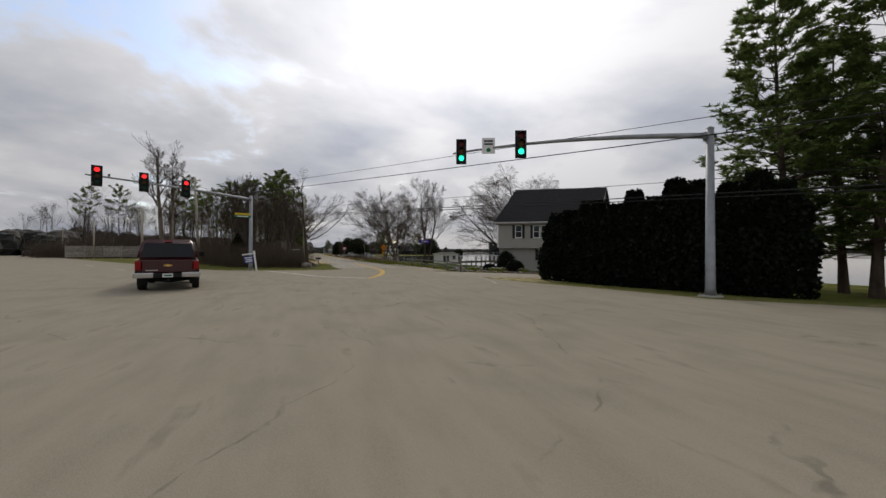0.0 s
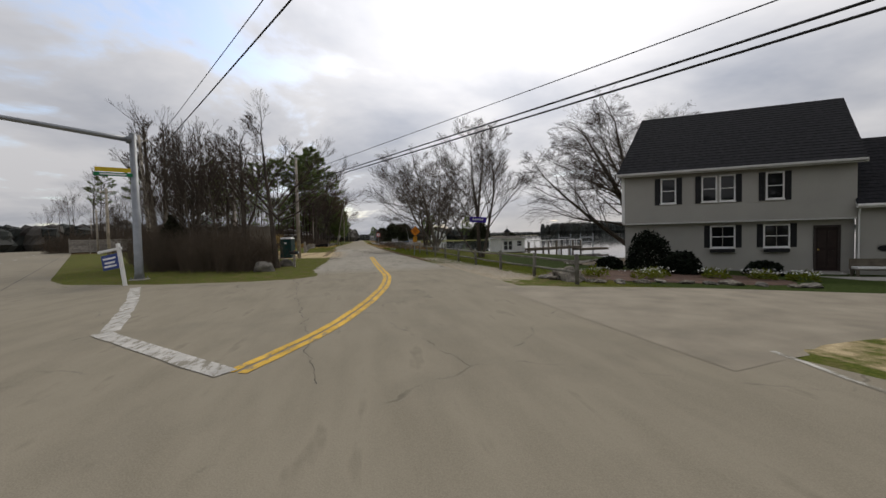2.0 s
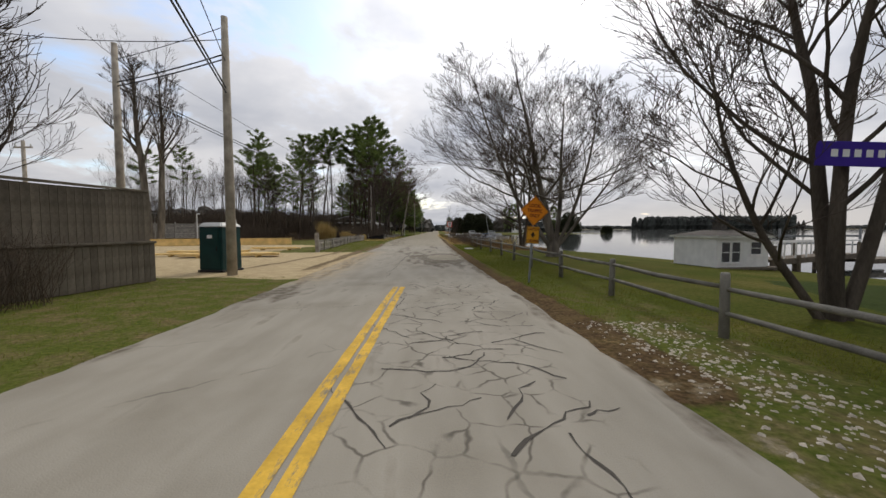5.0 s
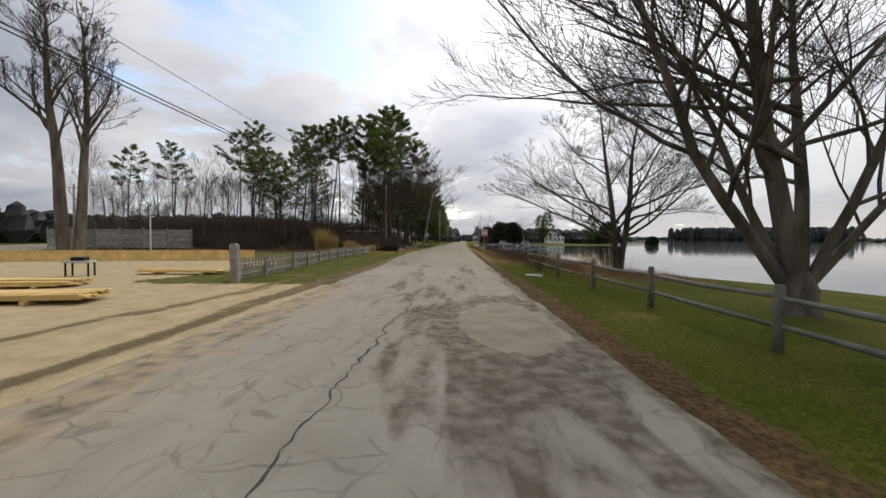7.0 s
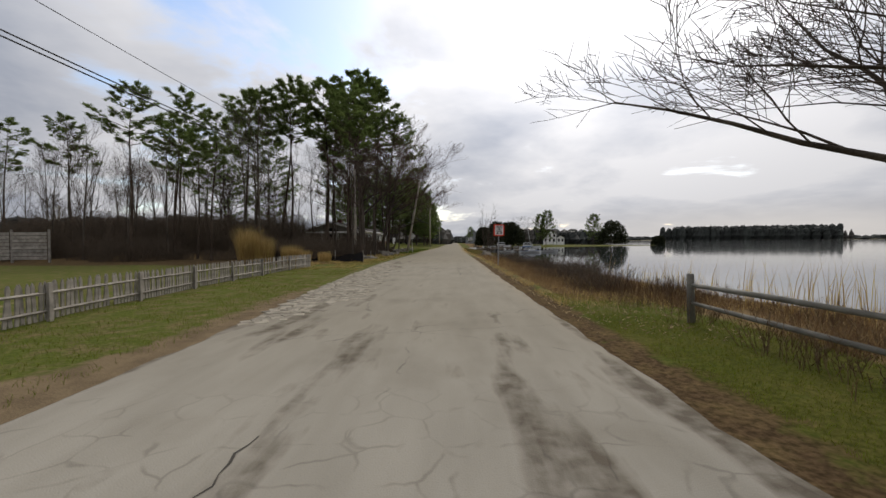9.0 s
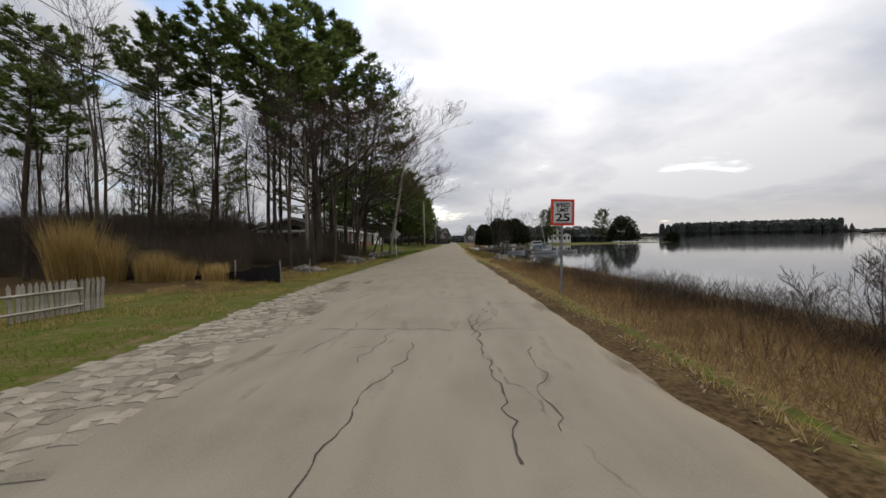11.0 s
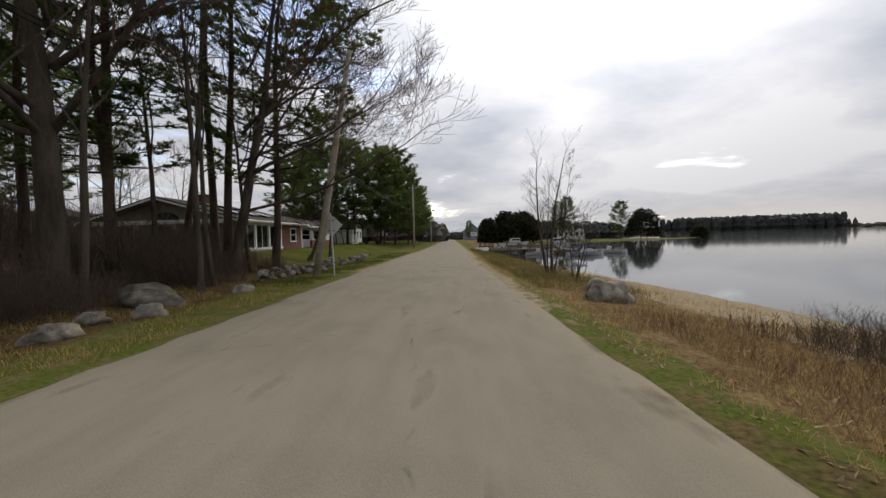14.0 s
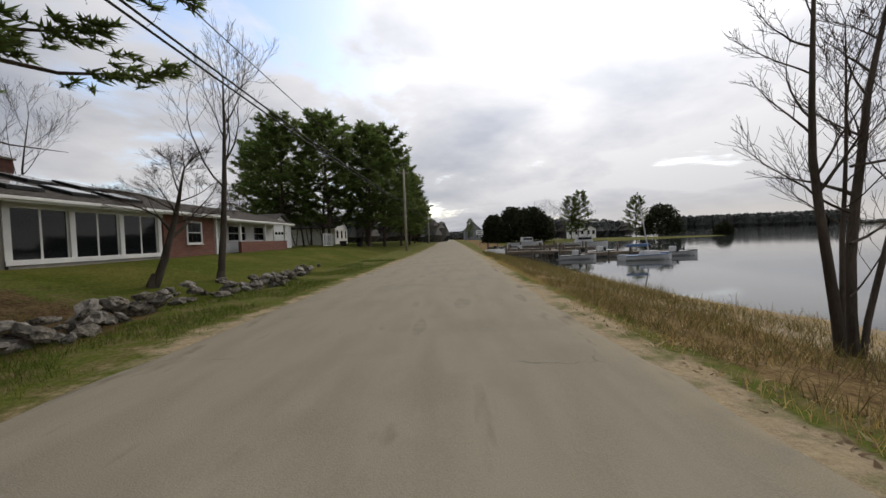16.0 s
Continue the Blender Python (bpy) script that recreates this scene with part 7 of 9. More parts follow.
def rail_fence(name, label, keys, spacing, top=0.72, low=0.36, before=()):
    ob = thing(name, label, "fence")
    line, pts = spline(keys, 0.1), []
    need = 0.0
    for a, b in zip(line, line[1:]):
        if need <= 0:
            pts.append(a)
            need += spacing
        need -= (b - a).length
    pts = [Vector(p) for p in before] + pts
    rr = random.Random(len(keys) * 7)
    tops = []
    for p in pts:
        z = zg(p.x, p.y)
        h = top + 0.16 + rr.uniform(-0.04, 0.06)
        lx, ly = rr.gauss(0, 0.025), rr.gauss(0, 0.025)
        part("post", Geo().tube([(p.x, p.y, z - 0.2), (p.x + lx, p.y + ly, z + h - 0.03), (p.x + lx, p.y + ly, z + h)], [0.068, 0.062, 0.05], 9), RAILWOOD, ob, smooth=True)
        tops.append((p.x + lx * 0.7, p.y + ly * 0.7, z))
    for a, b in zip(tops, tops[1:]):
        for hgt in (top, low):
            m = ((a[0] + b[0]) / 2 + rr.gauss(0, 0.015), (a[1] + b[1]) / 2, (a[2] + b[2]) / 2 + hgt + rr.gauss(-0.01, 0.015))
            part("rail", Geo().tube([(a[0], a[1], a[2] + hgt + rr.gauss(0, 0.015)), m, (b[0], b[1], b[2] + hgt + rr.gauss(0, 0.015))], [0.034, 0.044, 0.034], 7), RAILWOOD, ob, smooth=True)
    return ob


rail_fence("split_rail_fence", "weathered grey two-rail wooden fence along the shore lawn", [(5.75, -25.6), (5.55, -19.2), (5.3, -9), (5.2, -5.6), (5.1, 2.0), (4.75, 6.2), (4.75, 10), (4.7, 16.5)], 3.25, before=[(5.99, -31.3), (5.86, -28.65)])

pf = thing("picket_fence", "leaning weathered grey picket fence along the verge", "fence")
rr = random.Random(77)
pk = Geo()
pk.prism([(-0.034, 0.03), (0.034, 0.03), (0.034, 0.70), (0, 0.78), (-0.034, 0.70)], -0.011, 0.011)
PICK = pk.mesh("picket", WEATHERED)
fl = spline([(-6.75, 4.2), (-7.0, 9), (-7.7, 15), (-8.3, 22), (-8.2, 28.4)], 0.105)
for i, p in enumerate(fl[:-1]):
    d = fl[i + 1] - p
    if rr.random() < 0.03:
        continue
    ob = new("picket", PICK)
    ob.parent = pf
    ob.matrix_basis = pose(p.x, p.y, zg(p.x, p.y), rr.gauss(0, 2), rr.gauss(0, 3.0), math.degrees(math.atan2(d.y, d.x)))
for a, b in zip(fl[::22], fl[22::22]):
    for h in (0.2, 0.55):
        part("rail", Geo().tube([(a.x + 0.03, a.y, zg(a.x, a.y) + h), (b.x + 0.03, b.y, zg(b.x, b.y) + h)], [0.03, 0.03], 4), WEATHERED, pf)
    part("post", Geo().box(a.x + 0.04, a.x + 0.11, a.y - 0.04, a.y + 0.04, -0.1, 0.75), WEATHERED, pf)
wp = thing("gate_post", "stout pale square wooden post at the lot entrance", "post", at_ground(-6.55, 3.9), 6, tilt=(0, -2))
part("post", Geo().box(-0.12, 0.12, -0.12, 0.12, -0.2, 1.22, 0.012), WEATHERED, wp)
part("cap", frustum(Geo(), -0.12, 0.12, -0.12, 0.12, 1.22, 1.30, 0.05, 0.0, 0.06), WEATHERED, wp)

# dark board screen by the corner, its lower part standing proud
sw = thing("board_screen", "tall dark weathered board screen wall at the corner", "fence", (0, 0, 0))
a, b = Vector((-7.7, -14.05)), Vector((-6.9, -10.1))
n = 24
d = (b - a) / n
ang = math.degrees(math.atan2(d.y, d.x))
bd_ = Geo().box(0, d.length - 0.006, -0.012, 0.012, 0.0, 2.58, 0.004).mesh("board", DARKBOARD)
bd2 = Geo().box(0, d.length - 0.006, -0.012, 0.012, 0.05, 1.15, 0.004).mesh("low_board", DARKBOARD)
for i in range(n):
    p = a + d * i
    for me, off, nm in ((bd_, 0.0, "board"), (bd2, -0.14, "low_board")):
        ob = new(nm, me)
        ob.parent = sw
        q = Vector((math.sin(radians(ang)), -math.cos(radians(ang)))) * -off
        ob.matrix_basis = pose(p.x + q.x, p.y + q.y, zg(p.x, p.y) - 0.03, 0, 0, ang)
e = Vector((-11.4, -12.9))
d2 = (e - a) / 24
ang2 = math.degrees(math.atan2(d2.y, d2.x))
for i in range(24):
    p = a + d2 * i
    ob = new("board", bd_)
    ob.parent = sw
    ob.matrix_basis = pose(p.x, p.y, zg(p.x, p.y) - 0.03, 0, 0, ang2)
part("cap_rail", Geo().box(0, (b - a).length, -0.04, 0.04, 2.57, 2.63), DARKBOARD, sw).matrix_basis = pose(a.x, a.y, 0, 0, 0, ang)
part("ledge", Geo().box(0, (b - a).length, -0.22, 0.02, 1.13, 1.19), DARKBOARD, sw).matrix_basis = pose(a.x, a.y, 0, 0, 0, ang)

mb = thing("mailbox", "black mailbox on a pale wooden post", "mailbox", at_ground(-4.05, -19.5), 80)
part("post", Geo().box(-0.05, 0.05, -0.05, 0.05, -0.15, 0.72, 0.008), WEATHERED, mb)
bx = Geo().prism([(0.085 * math.cos(t), 0.80 + (0.10 if math.sin(t) > 0 else 0.06) * math.sin(t)) for t in [2 * math.pi * i / 14 for i in range(14)]], -0.24, 0.24)
box_ = part("box", bx, BLACKP, mb)
part("door", Geo().disc((0, 0.8), 0.075, -0.252, -0.241, 12), SIGNBACK, box_)
part("flag", Geo().box(0.09, 0.10, 0.0, 0.03, 0.8, 0.95, 0.002), SIGNRED, box_)
part("shelf", Geo().box(-0.08, 0.08, -0.2, 0.2, 0.71, 0.74), WEATHERED, mb)

# ---- building lot ----
pt = thing("portable_toilet", "dark green portable toilet with a pale roof", "portable toilet", at_ground(-6.5, -7.3), -12)
pt.matrix_basis = pt.matrix_basis @ Matrix.Diagonal((0.86, 0.86, 0.80, 1))
part("cabin", rounded(frustum(Geo(), -0.55, 0.55, -0.56, 0.56, 0.1, 2.0, 0.02, 0.02, 0.02), 0, 0.03), POTTY, pt)
part("base", Geo().box(-0.6, 0.6, -0.6, 0.6, 0.0, 0.1, 0.02), BLACKP, pt)
part("roof", rounded(frustum(Geo(), -0.6, 0.6, -0.6, 0.6, 2.0, 2.2, 0.16, 0.16, 0.16), 0, 0.04), POTTYROOF, pt, "pale domed roof")
dr = part("door", Geo().box(-0.42, 0.42, -0.575, -0.555, 0.15, 1.92, 0.01), POTTY, pt)
part("notice", Geo().box(-0.12, 0.12, -0.582, -0.576, 1.5, 1.65, 0.002), SIGNWHITE, dr, "pale notice plate")
part("handle", Geo().box(0.3, 0.35, -0.60, -0.576, 0.95, 1.15), BLACKP, dr)
part("vent", Geo().tube([(0.4, 0.4, 2.0), (0.4, 0.4, 2.35)], [0.05, 0.05], 8), POTTYROOF, pt)
for z in (0.5, 0.9, 1.3):
    part("rib", Geo().box(0.545, 0.565, -0.45, 0.45, z, z + 0.05, 0.005), POTTY, pt)

r = random.Random(31)


def lumber_stack(x, y, rz, length, rows, layers, label, w=0.14, t=0.04):
    ob = thing("lumber_stack", label, "lumber stack", at_ground(x, y), rz, "lumber on the lot")
    for s in (-0.3, 0.3):
        part("bearer", Geo().box(s * length - 0.045, s * length + 0.045, -0.1, rows * (w + 0.006) + 0.05, 0.0, 0.09), LUMBER, ob)
    for j in range(layers):
        for i in range(rows):
            if j == layers - 1 and r.random() < 0.3:
                continue
            o = r.gauss(0, 0.12)
            part("board", Geo().box(-length / 2 + o, length / 2 + o, i * (w + 0.006), i * (w + 0.006) + w, 0.092 + j * (t + 0.003), 0.092 + j * (t + 0.003) + t, 0.004), LUMBER, ob)
    return ob


lumber_stack(-9.9, -0.8, 12, 4.8, 7, 3, "fresh yellow boards stacked on bearers")
lumber_stack(-12.6, 1.8, 8, 4.4, 5, 4, "fresh yellow boards stacked on bearers")
lumber_stack(-14.6, -0.6, 20, 4.2, 5, 2, "loose fresh yellow boards on bearers")
lumber_stack(-10.4, 6.2, 4, 3.2, 5, 3, "fresh yellow boards beside the gate post")
fr = thing("wall_frame", "long new yellow timber wall frame lying on the lot", "timber frame", at_ground(-19.0, 14.6), 16)
part("skirt", Geo().box(-9.0, 6.2, 0, 0.04, 0.0, 0.62, 0.004), LUMBER, fr)
part("top_plate", Geo().box(-9.0, 6.2, -0.05, 0.09, 0.62, 0.66, 0.004), LUMBER, fr)
part("sole_plate", Geo().box(-9.0, 6.2, -0.05, 0.0, 0.0, 0.04, 0.004), LUMBER, fr)
for k in range(26):
    part("stud", Geo().box(-9 + 0.6 * k, -8.96 + 0.6 * k, 0.042, 0.14, 0.0, 0.62, 0.003), LUMBER, fr)
gn = thing("saw_table", "small grey and black tool bench on the lot", "tool bench", at_ground(-13.4, 5.2), 20)
part("top", Geo().box(-0.4, 0.4, -0.25, 0.25, 0.5, 0.58, 0.01), SIGNBACK, gn)
for sx in (-0.34, 0.34):
    for sy in (-0.2, 0.2):
        part("leg", Geo().box(sx - 0.025, sx + 0.025, sy - 0.025, sy + 0.025, 0, 0.5), BLACKP, gn)
part("machine", Geo().box(-0.2, 0.2, -0.2, 0.2, 0.58, 0.72, 0.02), BLACKP, gn)
bf = thing("board_fence", "weathered grey board fence behind the lot", "fence", at_ground(-39.5, 34.0), 4)
for k in range(7):
    part("post", Geo().box(-8.5 + 2.8 * k - 0.06, -8.5 + 2.8 * k + 0.06, -0.06, 0.06, 0, 2.6), WEATHERED, bf)
for k in range(6):
    for z in range(8):
        part("plank", Geo().box(-8.4 + 2.8 * k, -5.8 + 2.8 * k, -0.09, -0.062, 0.25 + 0.27 * z, 0.49 + 0.27 * z, 0.004), WEATHERED, bf)
wpp = thing("vent_pipe", "thin white standpipe with a short arm", "pipe", at_ground(-27.5, 24.5))
part("pipe", Geo().tube([(0, 0, 0), (0, 0, 3.4)], [0.055, 0.055], 8), WHITE, wpp)
part("elbow", Geo().tube([(0, 0, 3.36), (0.35, 0, 3.36)], [0.05, 0.05], 8), WHITE, wpp)
sf = thing("silt_fence", "black fabric silt fence with wooden stakes, sagging", "silt fence")
pts = spline([(-6.3, 33.5), (-8.2, 34.6), (-11.0, 35.4), (-15.5, 36.0)], 0.35)
fab, k0 = Geo(), 0
for i, p in enumerate(pts):
    h = 0.68 - 0.5 * smooth01(0, 13, i) + 0.05 * math.sin(i * 1.7)
    for dy in (0, 0.015):
        fab.v += [(p.x, p.y + dy, zg(p.x, p.y) - 0.05), (p.x, p.y + dy + 0.05 * math.sin(i), zg(p.x, p.y) + h)]
for i in range(len(pts) - 1):
    a = 4 * i
    fab.f += [(a, a + 4, a + 5, a + 1), (a + 2, a + 3, a + 7, a + 6), (a + 1, a + 5, a + 7, a + 3)]
part("fabric", fab, SILT, sf)
for i in (0, 8, 16, 24):
    p = pts[min(i, len(pts) - 1)]
    part("stake", Geo().box(p.x - 0.025, p.x + 0.025, p.y + 0.02, p.y + 0.06, -0.1, 0.85), WEATHERED, sf)
stk = thing("survey_stake", "single pale wooden stake in the grass", "stake", at_ground(-6.6, 37.2), 10, tilt=(0, 3))
part("stake", Geo().box(-0.02, 0.02, -0.02, 0.02, -0.1, 0.75), WEATHERED, stk)

# ---- stones ----
boulder("boulder", 3, at_ground(-5.15, -21.6, 0.08), (0.55, 0.45, 0.40), STONE, "rounded grey granite boulder at the corner", "corner boulders")
boulder("boulder", 4, at_ground(-4.7, -18.2, 0.05), (0.5, 0.4, 0.35), STONE, "grey granite boulder by the mailbox", "corner boulders")
boulder("boulder", 5, at_ground(4.05, 48.7, 0.02), (0.68, 0.5, 0.50), STONED, "big dark mottled boulder on the beach bank")
for k, (x, y, s) in enumerate([(-6.9, 38.6, 0.5), (-7.9, 39.6, 0.45), (-6.7, 45.1, 0.4), (-6.5, 46.9, 0.42), (-7.1, 46.2, 0.35), (-7.5, 48.2, 0.7), (-8.6, 49.2, 0.6), (-6.5, 50.5, 0.35)]):
    boulder("field_stone", 10 + k, at_ground(x, y, 0.05), (s, s * 0.75, s * 0.5), STONED if k % 3 else STONE, "grey field stone at the edge of the woods", "field stones")
sm = [rock(30 + k, 1, 0.75, 0.5, 0.55, 2) for k in range(6)]
for k, me in enumerate(sm):
    me.materials.append(STONED if k % 2 else STONE)
wall = thing("stone_wall", "low tumbled dry-stone wall of grey field stones", "stone wall")
rr = random.Random(4)
for base_y, end_y in ((52.8, 69.0),):
    y = base_y
    while y < end_y:
        for lay in range(3):
            if rr.random() < (0.12, 0.3, 0.55)[lay]:
                continue
            s = rr.uniform(0.12, 0.30) * (1, 0.85, 0.7)[lay]
            ob = new("stone", rr.choice(sm))
            ob.parent = wall
            x = -7.0 + 0.25 * math.sin(y * 0.9) + rr.gauss(0, 0.14) + (0.35 if y > 63 else 0)
            yy = y + rr.gauss(0, 0.1)
            ob.matrix_basis = Matrix.LocRotScale((x, yy, zg(x, yy) + 0.05 + lay * 0.15), Euler((rr.gauss(0, 0.3), rr.gauss(0, 0.3), rr.uniform(0, 6.28))), Vector((s, s, s)))
        y += rr.uniform(0.17, 0.30)
bed = thing("garden_border", "line of pale stones edging the garden bed", "stone border")
for k, p in enumerate(spline([(6.0, -29.4), (6.9, -31.0), (9.0, -31.4), (10.8, -32.2), (12.6, -33.2)], 0.55)):
    s = rr.uniform(0.14, 0.3)
    ob = new("stone", sm[k % 6])
    ob.parent = bed
    ob.matrix_basis = Matrix.LocRotScale((p.x, p.y + rr.gauss(0, 0.1), zg(p.x, p.y) + 0.04), Euler((0, 0, rr.uniform(0, 6.28))), Vector((s * 1.3, s, s * 0.8)))
boulder("boulder", 7, at_ground(6.5, -30.0, 0.05), (0.85, 0.5, 0.35), STONED, "low flat dark boulder at the garden corner")
fr_ = random.Random(9)
pebbles = Geo()
for k in range(5200):
    y = fr_.uniform(34, 70) if k < 1700 else fr_.uniform(-29, -15)
    if k < 1700:
        x = lerp_table(SHORE, y) - fr_.uniform(0.2, 5.5)
    else:
        x = lerp_table(EDGE_R, y) + fr_.uniform(-0.05, 1.0) + fr_.uniform(0.0, 1.1)
    s = (0.008 + 0.035 * fr_.random() ** 2.2) * (1.8 if k < 1700 and fr_.random() < 0.15 else 1)
    z = zg(x, y)
    if k < 1700 and x < lerp_table(EDGE_R, y) + 1.2:
        continue
    v = [(x + s * fr_.uniform(0.7, 1.2), y, z), (x, y + s, z), (x - s * fr_.uniform(0.7, 1.2), y, z), (x, y - s, z), (x + s * fr_.uniform(-0.4, 0.4), y + s * fr_.uniform(-0.4, 0.4), z + s * fr_.uniform(0.3, 0.7))]
    pebbles.add(v, [(0, 1, 4), (1, 2, 4), (2, 3, 4), (3, 0, 4)])
solo("pebbles", pebbles, surface("pebble", (0.42, 0.37, 0.30), 0.9, 0.4, 8, 40, 0.2), "scattered pale pebbles and shells", "pebbles", kind="stuff")
lit_ = thing("roadside_scrap", "white torn scrap of board on the grass", "litter", at_ground(3.75, 6.9), -40)
part("scrap", Geo().prism([(-0.33, 0.0), (0.30, 0.02), (0.36, 0.14), (-0.1, 0.18), (-0.3, 0.1)], 0.03, 0.09, "z"), WHITE, lit_)

# ---- red pickup and other vehicles ----


def wheel(parent, x, y, rad, side, width=0.26):
    t = part("tyre", lathe([(-width / 2, rad * 0.66), (-width / 2, rad * 0.93), (-width * 0.3, rad), (width * 0.3, rad), (width / 2, rad * 0.93), (width / 2, rad * 0.66)], 24), RUBBER, parent, smooth=True)
    t.matrix_basis = pose(x, y, rad)
    part("rim", lathe([(-0.02, rad * 0.66), (0.02, rad * 0.62), (0.03, rad * 0.2), (0.06, rad * 0.16)], 18) if side > 0 else lathe([(0.02, rad * 0.66), (-0.02, rad * 0.62), (-0.03, rad * 0.2), (-0.06, rad * 0.16)], 18), CHROME, t).matrix_basis = pose(side * width * 0.36, 0, 0)


pk_ = thing("pickup_truck", "dark red pickup truck with bed cap at the junction", "pickup truck", (-10.05, -41.2, ROAD_Z), 13)
body = Geo()
frustum(body, -0.98, 0.98, 0.12, 5.7, 0.62, 1.16, 0.03, 0.02, 0.10)
part("body", rounded(body, 0, 0.06, 3), MAROON, pk_, smooth=True)
part("sill", Geo().box(-0.93, 0.93, 0.5, 5.3, 0.45, 0.64, 0.03), BLACKP, pk_)
cap = Geo()
frustum(cap, -0.95, 0.95, 0.16, 2.15, 1.16, 1.93, 0.17, 0.30, 0.05)
capo = part("bed_cap", rounded(cap, 0, 0.09, 3), MAROON, pk_, "dark red bed cap", smooth=True)
q = Geo()
q.add([(-0.82, 0.225, 1.26), (0.82, 0.225, 1.26), (0.72, 0.42, 1.78), (-0.72, 0.42, 1.78)], [(0, 1, 2, 3)])
q.v = [(x, y - 0.03, z) for x, y, z in q.v]
part("rear_window", q, PANE_TINT, capo)
for sx in (-1, 1):
    q = Geo()
    q.add([(sx * 0.945, 0.5, 1.30), (sx * 0.945, 2.0, 1.30), (sx * 0.845, 1.95, 1.75), (sx * 0.845, 0.62, 1.75)], [(0, 1, 2, 3)])
    part("side_window", q, PANE_TINT, capo)
cab = Geo()
frustum(cab, -0.95, 0.95, 2.2, 4.35, 1.14, 1.92, 0.17, 0.12, 0.75)
cabo = part("cab", rounded(cab, 0, 0.09, 3), MAROON, pk_, smooth=True)
for sx in (-1, 1):
    for y0, y1 in ((2.42, 3.02), (3.1, 3.85)):
        q = Geo()
        q.add([(sx * 0.94, y0, 1.24), (sx * 0.94, y1 + 0.05, 1.24), (sx * 0.825, y1 - (0.12 if y1 > 3.5 else 0), 1.80), (sx * 0.825, y0 + 0.03, 1.80)], [(0, 1, 2, 3)])
        part("side_window", q, PANE_TINT, cabo)
    part("mirror", rounded(Geo().box(sx * 1.08 - 0.1, sx * 1.08 + 0.1, 3.72, 3.82, 1.25, 1.45, 0.02), 0, 0.03), BLACKP, pk_)
    part("tail_light", Geo().box(sx * 0.88 - 0.09, sx * 0.88 + 0.09, 0.09, 0.2, 0.78, 1.12, 0.02), TAIL, pk_, "red tail light")
    part("mud_flap", Geo().box(sx * 0.8 - 0.15, sx * 0.8 + 0.15, 0.72, 0.74, 0.2, 0.62), RUBBER, pk_)
    part("bumper_end", rounded(Geo().box(sx * 0.72 - 0.30, sx * 0.72 + 0.30, -0.02, 0.2, 0.5, 0.68, 0.02), 0, 0.03), CHROME, pk_, "chrome bumper end")
    wheel(pk_, sx * 0.85, 1.1, 0.39, sx)
    wheel(pk_, sx * 0.85, 4.65, 0.39, sx)
ws = Geo()
ws.add([(-0.86, 4.28, 1.2), (0.86, 4.28, 1.2), (0.72, 3.68, 1.86), (-0.72, 3.68, 1.86)], [(0, 1, 2, 3)])
ws.v = [(x, y + 0.03, z) for x, y, z in ws.v]
part("windscreen", ws, PANE_TINT, cabo)
gate = part("tailgate", rounded(Geo().box(-0.76, 0.76, 0.085, 0.13, 0.70, 1.15, 0.01), 0, 0.02), MAROON, pk_)
part("badge", Geo().prism([(-0.13, 0.93), (-0.05, 0.93), (-0.05, 0.905), (0.05, 0.905), (0.05, 0.93), (0.13, 0.93), (0.13, 0.975), (0.05, 0.975), (0.05, 1.0), (-0.05, 1.0), (-0.05, 0.975), (-0.13, 0.975)], 0.07, 0.085), GOLD, gate, "plain gold badge")
part("bar", Geo().box(-0.66, -0.3, 0.08, 0.0845, 0.76, 0.785, 0.001), SIGNBACK, gate)
part("bumper_middle", Geo().box(-0.42, 0.42, 0.0, 0.2, 0.5, 0.66, 0.02), BLACKP, pk_)
pl_ = part("number_plate", Geo().box(-0.16, 0.16, -0.012, 0.0, 0.51, 0.65, 0.004), SIGNWHITE, pk_, "pale plate with green bars")
part("bar", Geo().box(-0.12, 0.12, -0.016, -0.0125, 0.55, 0.61, 0.001), SGREEN, pl_)
part("hitch", Geo().box(-0.04, 0.04, -0.12, 0.3, 0.36, 0.44), BLACKP, pk_)
part("roof_lamp", Geo().box(-0.12, 0.12, 0.39, 0.46, 1.86, 1.90, 0.01), TAIL, capo)
part("axle", Geo().tube([(-0.8, 1.1, 0.39), (0, 1.1, 0.36), (0.8, 1.1, 0.39)], [0.06, 0.12, 0.06], 8), BLACKP, pk_)


def car(loc, rz, paint, label, h=1.45, length=4.5):
    ob = thing("car", label, "car", loc, rz, "parked and passing cars")
    g = Geo()
    frustum(g, -0.88, 0.88, 0, length, 0.3, 0.82, 0.05, 0.08, 0.12)
    part("body", rounded(g, 0, 0.08, 2), paint, ob, smooth=True)
    g = Geo()
    frustum(g, -0.8, 0.8, 0.3, length * 0.72, 0.8, h, 0.16, 0.45, 0.75)
    part("cabin", rounded(g, 0, 0.06, 2), PANE_TINT, ob, smooth=True)
    part("roof", Geo().box(-0.6, 0.6, 0.8, length * 0.5, h - 0.02, h + 0.02, 0.02), paint, ob)
    for sx in (-1, 1):
        for y in (0.85, length - 0.9):
            wheel(ob, sx * 0.76, y, 0.31, sx, 0.2)
        part("lamp", Geo().box(sx * 0.7 - 0.12, sx * 0.7 + 0.12, -0.01, 0.1, 0.6, 0.74, 0.01), TAIL, ob)
    return ob


p = along(-6, 8.3)
car((-21.4, -40.2, ROAD_Z), 212, CARWHITE, "white car waiting across the junction")
p = along(95, 3)
car((p[0], p[1], ROAD_Z), 31, CARDARK, "dark car far along the main road")
p = along(150, 10)
car((p[0], p[1], ROAD_Z), 211, CARWHITE, "white van far along the main road", 2.1)

# ---- houses ----


